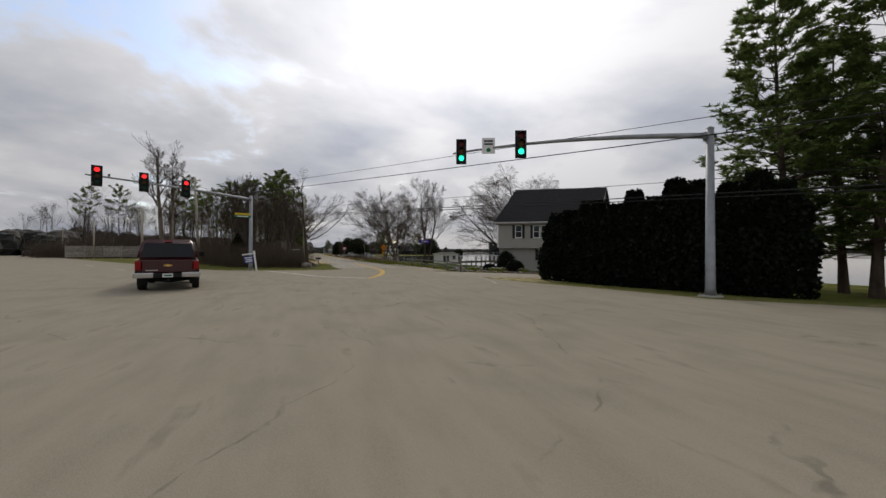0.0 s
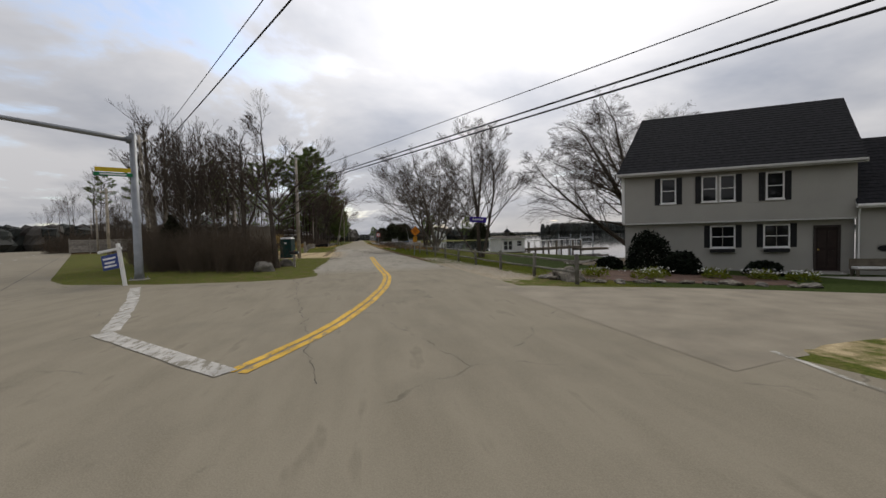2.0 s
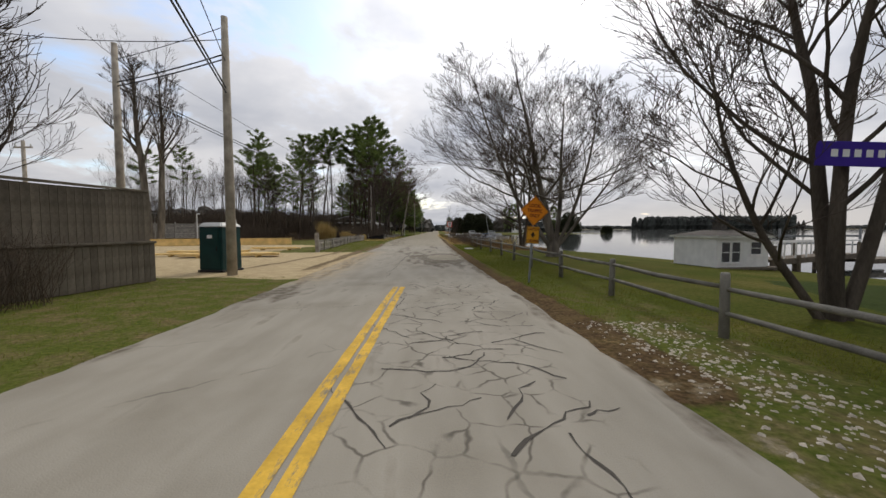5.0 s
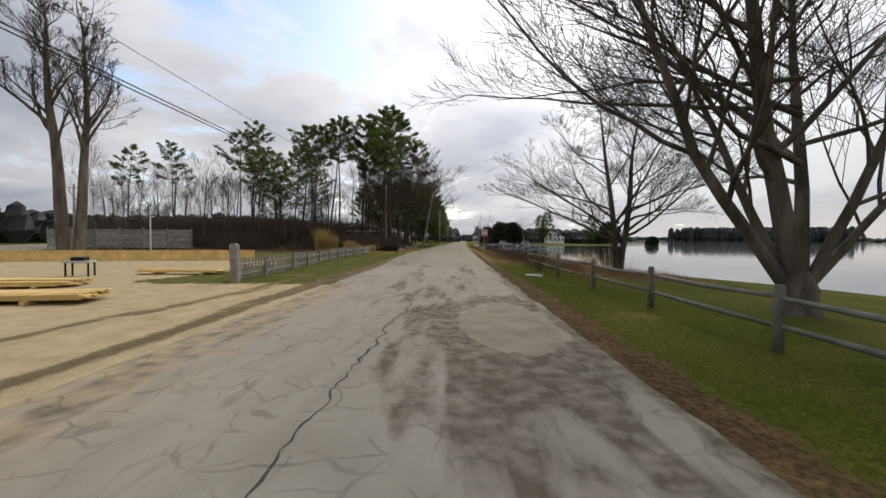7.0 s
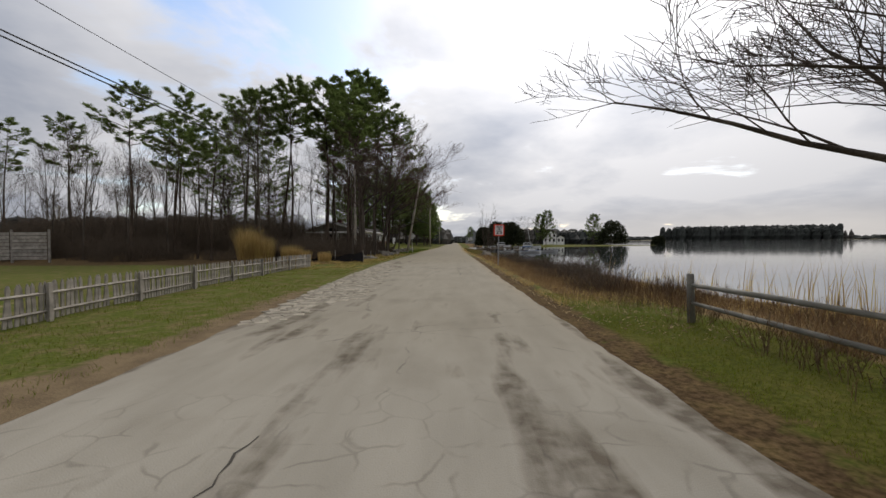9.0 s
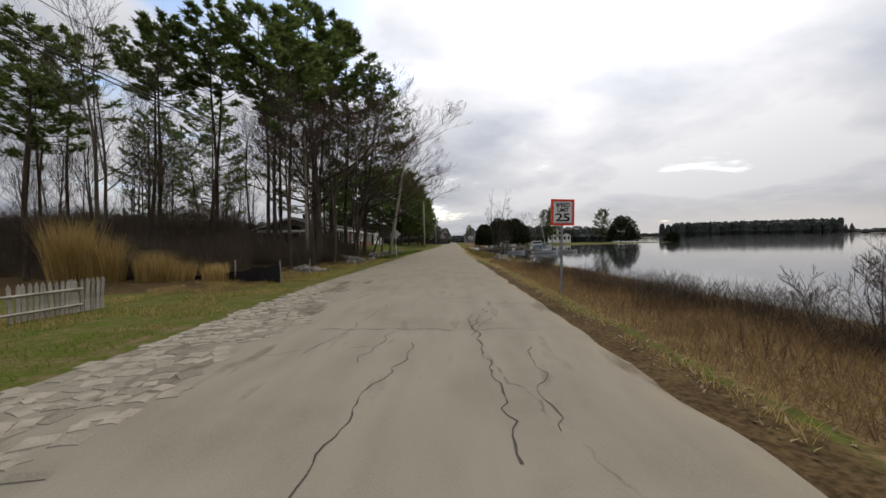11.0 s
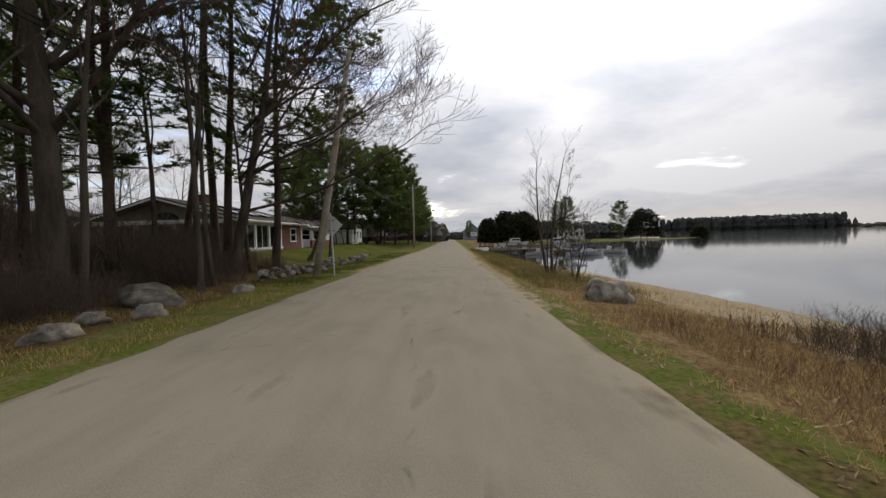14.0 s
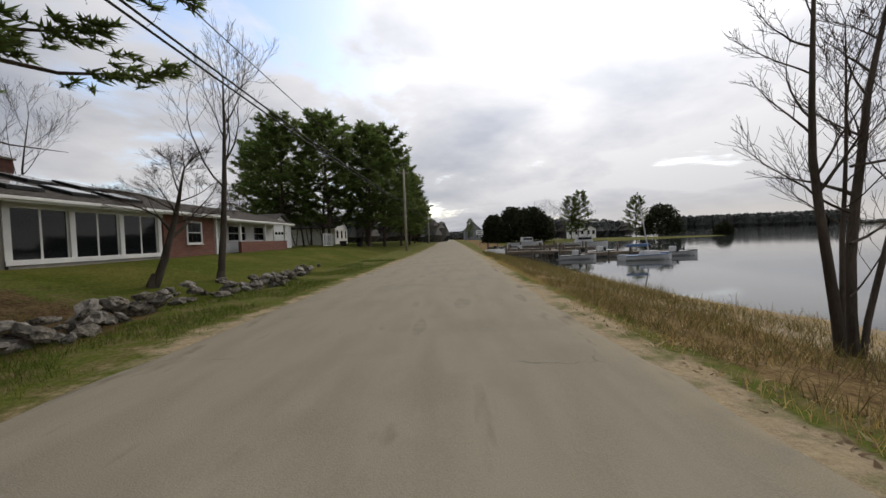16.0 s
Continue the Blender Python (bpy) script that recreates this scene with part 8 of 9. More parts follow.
def window(parent, x0, x1, z0, z1, y, trim=0.06, bars=(1, 1), sill=True, shutters=0.0, box=False, white=WHITE):
    """A framed window set on a wall that faces local -y at y."""
    w = part("window", Geo().box(x0 - trim, x1 + trim, y - 0.045, y + 0.02, z1, z1 + trim, 0.006).box(x0 - trim, x1 + trim, y - 0.045, y + 0.02, z0 - trim, z0, 0.006)
             .box(x0 - trim, x0, y - 0.045, y + 0.02, z0, z1, 0.006).box(x1, x1 + trim, y - 0.045, y + 0.02, z0, z1, 0.006), white, parent)
    nx_, nz_ = bars
    for i in range(nx_):
        for j in range(nz_):
            a, b = x0 + (x1 - x0) * i / nx_, x0 + (x1 - x0) * (i + 1) / nx_
            c, d = z0 + (z1 - z0) * j / nz_, z0 + (z1 - z0) * (j + 1) / nz_
            part("pane", Geo().box(a + 0.012, b - 0.012, y - 0.014, y - 0.006, c + 0.012, d - 0.012, 0.001), PANE, w)
    part("sash", Geo().box(x0, x1, y - 0.03, y - 0.002, (z0 + z1) / 2 - 0.02, (z0 + z1) / 2 + 0.02, 0.003), white, w)
    if sill:
        part("sill", Geo().box(x0 - trim - 0.03, x1 + trim + 0.03, y - 0.09, y, z0 - trim - 0.04, z0 - trim, 0.006), white, w)
    if box:
        part("window_box", Geo().box(x0 - 0.05, x1 + 0.05, y - 0.24, y - 0.05, z0 - 0.26, z0 - 0.1, 0.01), SHUTTER, w)
    if shutters:
        for a in (x0 - trim - shutters - 0.01, x1 + trim + 0.01):
            s = part("shutter", Geo().box(a, a + shutters, y - 0.04, y - 0.005, z0 - 0.05, z1 + 0.08, 0.006), SHUTTER, parent)
            for k in range(12):
                zz = z0 + (z1 - z0) * (k + 0.2) / 12
                part("slat", Geo().box(a + 0.03, a + shutters - 0.03, y - 0.052, y - 0.038, zz, zz + (z1 - z0) / 22, 0.002), SHUTTER, s)
    return w


def clapboards(parent, x0, x1, z0, z1, y, step, material, holes=()):
    """Overlapping siding boards, cut at openings."""
    n = int(round((z1 - z0) / step))
    for k in range(n):
        a, b = z0 + (z1 - z0) * k / n, z0 + (z1 - z0) * (k + 1) / n
        cuts = sorted((h0, h1) for h0, h1, c, d in holes if b > c and a < d)
        x = x0
        for h0, h1 in cuts + [(x1, x1)]:
            if h0 - x > 0.02:
                g = Geo()
                g.convex([(x, y - 0.030, a), (h0, y - 0.030, a), (h0, y - 0.012, b + 0.012), (x, y - 0.012, b + 0.012), (x, y + 0.01, a), (h0, y + 0.01, a), (h0, y + 0.01, b + 0.012), (x, y + 0.01, b + 0.012)],
                         [(0, 1, 2, 3), (4, 5, 6, 7), (0, 1, 5, 4), (1, 2, 6, 5), (2, 3, 7, 6), (3, 0, 4, 7)])
                part("siding_board", g, material, parent)
            x = max(x, h1)


def gable_roof(parent, x0, x1, ye, yr, yb, ze, zr, material, thick=0.14, name="roof", fascia=True, trim=None):
    """Two slopes with thickness: front eave at ye, ridge at yr, back eave at yb."""
    g = Geo()
    for ya in (ye, yb):
        vs = [(x0, ya, ze), (x1, ya, ze), (x1, yr, zr), (x0, yr, zr)]
        g.convex(vs + [(x, y, z - thick) for x, y, z in vs], [(0, 1, 2, 3), (4, 5, 6, 7), (0, 1, 5, 4), (1, 2, 6, 5), (2, 3, 7, 6), (3, 0, 4, 7)])
    ro = part(name, g, material, parent)
    # shingle courses
    n = max(6, int(math.dist((ye, ze), (yr, zr)) / 0.28))
    for k in range(n):
        f0, f1 = k / n, (k + 1) / n
        y0, y1, z0, z1 = ye + (yr - ye) * f0, ye + (yr - ye) * f1, ze + (zr - ze) * f0, ze + (zr - ze) * f1
        c = Geo()
        c.add([(x0, y0 - 0.01, z0 + 0.022), (x1, y0 - 0.01, z0 + 0.022), (x1, y1, z1 + 0.006), (x0, y1, z1 + 0.006), (x0, y0 - 0.01, z0 + 0.004), (x1, y0 - 0.01, z0 + 0.004)], [(0, 1, 2, 3), (4, 5, 1, 0)])
        part("shingle_course", c, material, ro)
    if fascia:
        part("fascia", Geo().box(x0, x1, ye - 0.035, ye - 0.005, ze - 0.2, ze - 0.02, 0.004), trim or WHITE, parent)
        part("gutter", Geo().box(x0, x1, ye - 0.13, ye - 0.037, ze - 0.14, ze - 0.03, 0.015), trim or WHITE, parent)
        for xx in (x0 + 0.01, x1 - 0.01):
            for ya in (ye, yb):
                m = Geo()
                m.convex([(xx - 0.02, ya, ze - thick - 0.06), (xx + 0.02, ya, ze - thick - 0.06), (xx + 0.02, yr, zr - thick - 0.06), (xx - 0.02, yr, zr - thick - 0.06), (xx - 0.02, ya, ze - thick + 0.06), (xx + 0.02, ya, ze - thick + 0.06), (xx + 0.02, yr, zr - thick + 0.06), (xx - 0.02, yr, zr - thick + 0.06)],
                         [(0, 1, 2, 3), (4, 5, 6, 7), (0, 1, 5, 4), (1, 2, 6, 5), (2, 3, 7, 6), (3, 0, 4, 7)])
                part("rake_board", m, trim or WHITE, parent)
    return ro


def gable_wall(x, y0, y1, yr, z0, ze, zr, t=0.15):
    return Geo().prism([(y0, z0), (y1, z0), (y1, ze), (yr, zr), (y0, ze)], x, x + t, "x")


hA = thing("house", "two-storey beige house with dark roof and black shutters", "house", (16.26, -27.25, 0.0), -32.6)
ZB, ZO, ZE, ZR = -0.75, 1.95, 4.42, 8.4
X0, X1, DEP = -4.25, 4.85, 10.0
part("upper_wall", Geo().box(X0, X1, 0.0, 0.15, ZO, ZE + 0.05, 0.004), SIDING, hA)
part("lower_wall", Geo().box(X0 + 0.05, X1, 0.42, 0.57, ZB, ZO, 0.004), SIDING, hA)
part("overhang_soffit", Geo().box(X0, X1, 0.0, 0.6, ZO - 0.06, ZO, 0.004), WHITE, hA)
part("side_wall", gable_wall(X0, 0.42, DEP, DEP / 2, ZB, ZE, ZR - 0.15), SIDING, hA)
part("side_wall", gable_wall(X1 - 0.15, 0.42, DEP, DEP / 2, ZB, ZE, ZR - 0.15), SIDING, hA)
part("overhang_cheek", Geo().box(X0, X0 + 0.15, 0.15, 0.45, ZO, ZE, 0.004), SIDING, hA)
part("back_wall", Geo().box(X0, X1, DEP - 0.15, DEP, ZB, ZE, 0.004), SIDING, hA)
part("corner_board", Geo().box(X0 - 0.03, X0 + 0.1, -0.045, -0.0, ZO, ZE - 0.15, 0.006), WHITE, hA)
gable_roof(hA, X0 - 0.15, X1 + 0.28, -0.38, DEP / 2, DEP + 0.38, ZE + 0.02, ZR, SHINGLE, trim=DULLTRIM)
ups = [(-2.48, -1.93), (-0.76, -0.25), (-0.04, 0.47), (1.74, 2.30)]
los = [(-0.44, 0.46), (1.66, 2.54)]
clapboards(hA, X0 + 0.1, X1, ZO, ZE - 0.14, 0.0, 0.115, SIDING, [(a - 0.07, b + 0.07, 2.86, 4.12) for a, b in ups])
clapboards(hA, X0 + 0.05, X1, ZB + 0.35, ZO - 0.06, 0.42, 0.115, SIDING, [(a - 0.07, b + 0.07, 0.64, 1.76) for a, b in los] + [(3.42, 4.40, -0.7, 1.66)])
for k, (a, b) in enumerate(ups):
    w = window(hA, a, b, 2.93, 4.05, 0.0, bars=(1, 2))
for a in (-2.48 - 0.06 - 0.25, -1.93 + 0.07, -0.76 - 0.06 - 0.25, 0.47 + 0.07, 1.74 - 0.06 - 0.27, 2.30 + 0.07):
    s = part("shutter", Geo().box(a, a + 0.24, -0.05, -0.012, 2.82, 4.12, 0.006), SHUTTER, hA)
    for k in range(14):
        zz = 2.9 + 1.15 * k / 14
        part("slat", Geo().box(a + 0.03, a + 0.21, -0.062, -0.048, zz, zz + 0.045, 0.002), SHUTTER, s)
for a, b in los:
    window(hA, a, b, 0.72, 1.68, 0.42, bars=(2, 2), shutters=0.24, box=True)
dA = part("door", Geo().box(3.52, 4.30, 0.38, 0.42, -0.42, 1.55, 0.01), surface("dark_door", (0.022, 0.014, 0.012), 0.5, 0.2, 3, 30, 0.1), hA, "dark panelled front door")
part("door_frame", Geo().box(3.44, 3.52, 0.36, 0.44, -0.42, 1.55).box(4.30, 4.38, 0.36, 0.44, -0.42, 1.55).box(3.44, 4.38, 0.36, 0.44, 1.55, 1.64), surface("dark_trim", (0.05, 0.04, 0.035), 0.6, 0.2, 3, 30, 0.1), hA)
for zz in (-0.25, 0.65):
    for xx in (3.6, 3.96):
        part("panel", Geo().box(xx, xx + 0.26, 0.365, 0.379, zz, zz + 0.75, 0.008), surface("door_panel", (0.03, 0.02, 0.017), 0.5, 0.2, 3, 30, 0.1), dA)
part("knob", Geo().tube([(3.6, 0.37, 0.55), (3.6, 0.31, 0.55)], [0.03, 0.035], 8), GOLD, dA)
part("foundation", Geo().box(X0 + 0.02, X1, 0.38, 0.60, ZB - 0.2, ZB + 0.35, 0.01), CONCRETE, hA)
part("step", Geo().box(3.3, 4.5, -0.45, 0.38, ZB, -0.46, 0.02), CONCRETE, hA)
# wing
part("wing_wall", Geo().box(X1, 11.2, 0.05, 0.2, ZB - 0.3, 2.45, 0.004), SIDING, hA)
clapboards(hA, X1, 11.2, -0.7, 2.35, 0.05, 0.115, SIDING, [(5.5, 6.05, 0.45, 0.75), (6.45, 10.0, -1.0, 1.45)])
gable_roof(hA, X1 - 0.05, 11.5, -0.3, 4.3, 8.9, 2.52, 6.05, SHINGLE)
part("wing_gable", gable_wall(11.05, 0.1, 8.6, 4.3, ZB - 0.3, 2.4, 5.9), SIDING, hA)
gd = part("garage_door", Geo().box(6.55, 9.9, 0.0, 0.06, -0.95, 1.35, 0.006), WHITE, hA, "white panelled garage door")
for k in range(4):
    part("groove", Geo().box(6.6, 9.85, -0.012, 0.0, -0.9 + 0.56 * k, -0.4 + 0.56 * k, 0.01), WHITE, gd)
part("plaque", Geo().disc((0, 0), 0.16, 0.0, 0.02, 16), SHUTTER, hA).matrix_basis = pose(5.78, 0.0, 0.6) @ Matrix.Diagonal((1.5, 1, 0.8, 1))
part("downspout", Geo().tube([(X1 + 0.06, -0.25, 2.3), (X1 + 0.06, -0.05, 2.0), (X1 + 0.06, -0.05, -0.6)], [0.035, 0.035, 0.035], 6), WHITE, hA)
part("wall_lamp", Geo().box(6.0, 6.14, -0.14, 0.03, 1.3, 1.5, 0.02), BLACKP, hA)
for ob in hA.children_recursive:                # the plan is not quite square
    if ob.name.startswith("plaque"):
        continue
    for v in ob.data.vertices:
        v.co.x += 0.36 * v.co.y
bn = thing("garden_bench", "dark wooden bench with a pale cushion by the wall", "bench", (19.55, -30.85, -0.62), -32.6)
part("seat", Geo().box(-0.65, 0.65, -0.22, 0.22, 0.40, 0.45, 0.01), DARKBOARD, bn)
part("cushion", rounded(Geo().box(-0.6, 0.6, -0.2, 0.2, 0.45, 0.53, 0.01), 0, 0.03), WHITE, bn, "pale seat cushion")
part("backrest", Geo().box(-0.65, 0.65, 0.2, 0.25, 0.45, 0.85, 0.01), DARKBOARD, bn)
for sx in (-0.58, 0.58):
    for sy in (-0.17, 0.17):
        part("leg", Geo().box(sx - 0.04, sx + 0.04, sy - 0.04, sy + 0.04, -0.05, 0.4), DARKBOARD, bn)
solo("walkway", Geo().box(-1.8, 2.4, -1.2, 0.0, -0.3, 0.03, 0.01), CONCRETE, "pale concrete walk before the door", "walkway", kind="structure", loc=(18.2, -30.9, zg(18.2, -31)), rz=-32.6)
for k, (x, y, n) in enumerate([(9.4, -30.2, 60), (13.6, -31.0, 110), (14.6, -31.6, 90), (10.4, -29.6, 50), (12.2, -30.4, 40), (8.2, -29.0, 40)]):
    ob = thing("flower_clump", "clump of pale spring flowers in the garden bed", "flowers", at_ground(x, y), group="garden flowers")
    part("leaves", leaf_mass(400 + k, dome_shape(0.28, 0.4), 160, 0.2, 0.15), GRASS, ob)
    part("petals", leaf_mass(410 + k, lambda q: (q.gauss(0, 0.28), q.gauss(0, 0.28), q.uniform(0.22, 0.36)), n, 0.06, 0.5), WHITE, ob, "pale petals")
MULCH = surface("brown_mulch", (0.085, 0.05, 0.035), 0.95, 0.4, 3, 30, 0.6)
mg, ring = Geo(), spline([(6.3, -29.8), (8.5, -31.0), (12.6, -32.6), (14.4, -30.4), (12.0, -27.0), (9.0, -26.4), (6.9, -27.6), (6.3, -29.8)], 0.5)
cx, cy = 10.2, -29.2
mg.add([(cx, cy, zg(cx, cy) + 0.03)] + [(p.x, p.y, zg(p.x, p.y) + 0.012) for p in ring], [(0, i + 1, i + 2) for i in range(len(ring) - 1)])
solo("garden_bed", mg, MULCH, "brown mulched garden bed before the house", "garden bed", kind="structure")
bank = spline([(12.4, -20.4), (15.8, -18.2), (19.5, -15.6), (24.0, -14.8), (26.0, -17.2), (20.5, -20.6), (14.6, -23.0), (12.0, -23.3), (11.5, -22.0), (12.4, -20.4)], 0.4)
bg_, rings = Geo(), 7
cx, cy = 17.6, -19.2
for k in range(rings):
    f = 1 - k / (rings - 1)
    for p in bank:
        x, y = cx + (p.x - cx) * f, cy + (p.y - cy) * f
        bg_.v.append((x, y, zg(x, y) + 0.02 - (0.05 if k == 0 else 0)))
bg_.f += [(k * len(bank) + i, k * len(bank) + i + 1, (k + 1) * len(bank) + i + 1, (k + 1) * len(bank) + i) for k in range(rings - 1) for i in range(len(bank) - 1)]
solo("planting_bed", bg_, surface("bare_bed_soil", (0.17, 0.135, 0.095), 0.95, 0.35, 1.5, 30, 0.5), "bare brown planting bed round the willow", "garden bed", kind="structure")
edging = thing("bed_edging", "row of pale flat stones edging the willow bed", "stone border")
for k, p in enumerate(bank[:int(len(bank) * 0.42):2] + bank[-12::2]):
    ob = new("stone", sm[k % 6])
    ob.parent = edging
    ob.matrix_basis = Matrix.LocRotScale((p.x, p.y, zg(p.x, p.y) + 0.03), Euler((0, 0, k * 1.9)), Vector((0.34, 0.22, 0.16)))
slab_rng = random.Random(21)
for k in range(4):
    x, y = slab_rng.uniform(13.0, 18.0), slab_rng.uniform(-21.6, -19.2)
    solo("stone_slab", Geo().box(-0.75, 0.75, -0.25, 0.25, -0.05, 0.07, 0.02), STONE, "long flat grey stone slab in the planting bed", "stone", "bed slabs", loc=at_ground(x, y), rz=slab_rng.uniform(20, 50))
drive_north = spline([(3.3, -31.2), (6.2, -31.8), (9.2, -32.6), (12.6, -34.2), (16.5, -35.6), (22.0, -36.2)], 0.25)
drive_south = spline([(3.3, -38.4), (7.0, -38.0), (10.0, -38.8), (15.0, -39.6), (22.0, -39.0)], 0.25)
dg, across = Geo(), 14
for i in range(61):
    a, b = (q[min(len(q) - 1, round(i / 60 * (len(q) - 1)))] for q in (drive_north, drive_south))
    for k in range(across + 1):
        p = a.lerp(b, k / across)
        out = smooth01(4.0, 5.4, p.x)
        dg.v.append((p.x, p.y, (ROAD_Z + 0.004) * (1 - out) + (zg(p.x, p.y) + 0.03) * out - (0.05 if k in (0, across) else 0) * out))
dg.f += [(i * (across + 1) + k, i * (across + 1) + k + 1, (i + 1) * (across + 1) + k + 1, (i + 1) * (across + 1) + k) for i in range(60) for k in range(across)]
solo("driveway", dg, surface("driveway_asphalt", (0.25, 0.218, 0.165), 0.9, 0.2, 1.2, 60, 0.3), "worn paved driveway to the house", "driveway", kind="structure")


def brick_material():
    m = bpy.data.materials.new("brick_wall")
    m.use_nodes = True
    nt = m.node_tree
    b = nt.nodes["Principled BSDF"]
    co, mp, bt = nt.nodes.new("ShaderNodeTexCoord"), nt.nodes.new("ShaderNodeMapping"), nt.nodes.new("ShaderNodeTexBrick")
    mp.inputs["Rotation"].default_value = (radians(90), 0, 0)
    nt.links.new(co.outputs["Object"], mp.inputs[0])
    nt.links.new(mp.outputs[0], bt.inputs["Vector"])
    bt.inputs["Color1"].default_value, bt.inputs["Color2"].default_value, bt.inputs["Mortar"].default_value = (0.135, 0.044, 0.028, 1), (0.19, 0.072, 0.046, 1), (0.16, 0.13, 0.105, 1)
    bt.inputs["Scale"].default_value, bt.inputs["Brick Width"].default_value, bt.inputs["Row Height"].default_value, bt.inputs["Mortar Size"].default_value = 1.0, 0.215, 0.075, 0.006
    nt.links.new(bt.outputs["Color"], b.inputs["Base Color"])
    bp = nt.nodes.new("ShaderNodeBump")
    bp.inputs["Strength"].default_value, bp.inputs["Distance"].default_value = 0.6, 0.01
    nt.links.new(bt.outputs["Fac"], bp.inputs["Height"])
    bp.invert = True
    nt.links.new(bp.outputs[0], b.inputs["Normal"])
    b.inputs["Roughness"].default_value = 0.9
    return m


BRICKWALL = brick_material()
GREYSIDE = surface("grey_brown_siding", (0.21, 0.195, 0.16), 0.85, 0.15, 2, 30, 0.2)
hB = thing("house", "long low brick and white house with a glazed sunroom and skylights", "house", (-13.5, 62.9, 0.85), 90)
# sunroom of three sliding units
part("plinth", Geo().box(-0.1, 6.0, 0.0, 0.25, -0.3, 0.18, 0.01), CONCRETE, hB)
for k in range(4):
    x = -0.1 + 1.95 * k
    part("sunroom_post", Geo().box(x - 0.10, x + 0.10, -0.03, 0.12, 0.15, 2.05, 0.008), WHITE, hB)
part("sill_beam", Geo().box(-0.2, 5.95, -0.05, 0.15, 0.15, 0.32, 0.008), WHITE, hB)
part("head_beam", Geo().box(-0.2, 5.95, -0.04, 0.15, 1.9, 2.12, 0.008), WHITE, hB)
for k in range(3):
    for j in range(2):
        a = 0.0 + 1.95 * k + 0.88 * j
        dn = part("sliding_door", Geo().box(a, a + 0.05, 0.02 + 0.03 * j, 0.06 + 0.03 * j, 0.32, 1.9).box(a + 0.83, a + 0.88, 0.02 + 0.03 * j, 0.06 + 0.03 * j, 0.32, 1.9), WHITE, hB)
        part("pane", Geo().box(a + 0.05, a + 0.83, 0.035 + 0.03 * j, 0.043 + 0.03 * j, 0.32, 1.9, 0.001), PANE, dn)
part("inner_wall", Geo().box(-0.2, 6.0, 2.6, 2.7, 0, 2.1), GREYSIDE, hB)
part("sunroom_floor", Geo().box(-0.2, 6.0, 0.1, 2.6, 0.1, 0.2), DARKBOARD, hB)
# brick part
part("brick_wall", Geo().box(6.0, 9.7, 0.0, 0.2, -0.3, 2.1, 0.004), BRICKWALL, hB)
window(hB, 7.55, 8.55, 0.75, 1.75, 0.0, 0.08, (3, 2))
part("concrete_base", Geo().box(6.0, 9.7, -0.02, 0.2, -0.4, -0.02, 0.01), CONCRETE, hB)
# porch
part("porch_wall", Geo().box(9.7, 19.3, 1.2, 1.35, -0.2, 2.1, 0.004), WHITE, hB)
part("porch_low_wall", Geo().box(12.2, 18.8, -0.1, 0.1, -0.3, 0.75, 0.006), BRICKWALL, hB)
part("porch_floor", Geo().box(9.7, 19.0, -0.1, 1.2, -0.35, 0.0, 0.01), CONCRETE, hB)
part("porch_door", Geo().box(10.2, 11.1, 1.13, 1.2, 0.0, 1.95, 0.01), WHITE, hB)
window(hB, 13.0, 15.0, 0.85, 1.8, 1.2, 0.08, (3, 1))
window(hB, 16.2, 17.6, 0.85, 1.8, 1.2, 0.08, (2, 1))
for x in (9.85, 12.3, 15.5, 18.7):
    part("porch_column", Geo().box(x - 0.07, x + 0.07, -0.06, 0.08, 0.0, 2.05, 0.01), WHITE, hB)
gable_roof(hB, -1.3, 10.1, -0.55, 4.6, 9.6, 2.22, 3.7, SHINGLE2)
gable_roof(hB, 10.15, 19.6, -0.35, 4.2, 8.6, 2.12, 3.35, SHINGLE2)
for k, x in enumerate((0.3, 2.3, 4.3)):
    for row in range(2):
        f0, f1 = (0.18 + 0.42 * row), (0.42 + 0.42 * row)
        y0, y1 = -0.55 + 5.15 * f0, -0.55 + 5.15 * f1
        za, zb = 2.22 + 1.48 * f0 + 0.05, 2.22 + 1.48 * f1 + 0.05
        xx = x + 0.5 * row
        g = Geo()
        g.convex([(xx, y0, za), (xx + 1.1, y0, za), (xx + 1.1, y1, zb), (xx, y1, zb), (xx, y0, za + 0.09), (xx + 1.1, y0, za + 0.09), (xx + 1.1, y1, zb + 0.09), (xx, y1, zb + 0.09)],
                 [(0, 1, 2, 3), (4, 5, 6, 7), (0, 1, 5, 4), (1, 2, 6, 5), (2, 3, 7, 6), (3, 0, 4, 7)])
        sk = part("skylight", g, BLACKP, hB)
        g = Geo()
        g.convex([(xx + 0.06, y0 + 0.06, za + 0.125), (xx + 1.04, y0 + 0.06, za + 0.125), (xx + 1.04, y1 - 0.06, zb + 0.075), (xx + 0.06, y1 - 0.06, zb + 0.075),
                  (xx + 0.06, y0 + 0.06, za + 0.14), (xx + 1.04, y0 + 0.06, za + 0.14), (xx + 1.04, y1 - 0.06, zb + 0.09), (xx + 0.06, y1 - 0.06, zb + 0.09)],
                 [(0, 1, 2, 3), (4, 5, 6, 7), (0, 1, 5, 4), (1, 2, 6, 5), (2, 3, 7, 6), (3, 0, 4, 7)])
        part("pane", g, surface("skylight_glass", (0.5, 0.5, 0.5), 0.08, 0.05, 2, 20, 0.0, spec=0.9), sk, "pale reflecting skylight pane")
part("gable_wall", gable_wall(-0.35, 0.0, 9.0, 4.6, -0.4, 2.15, 3.58), GREYSIDE, hB)
part("north_wall", gable_wall(19.2, 1.2, 8.2, 4.2, -0.4, 2.1, 3.2), GREYSIDE, hB)
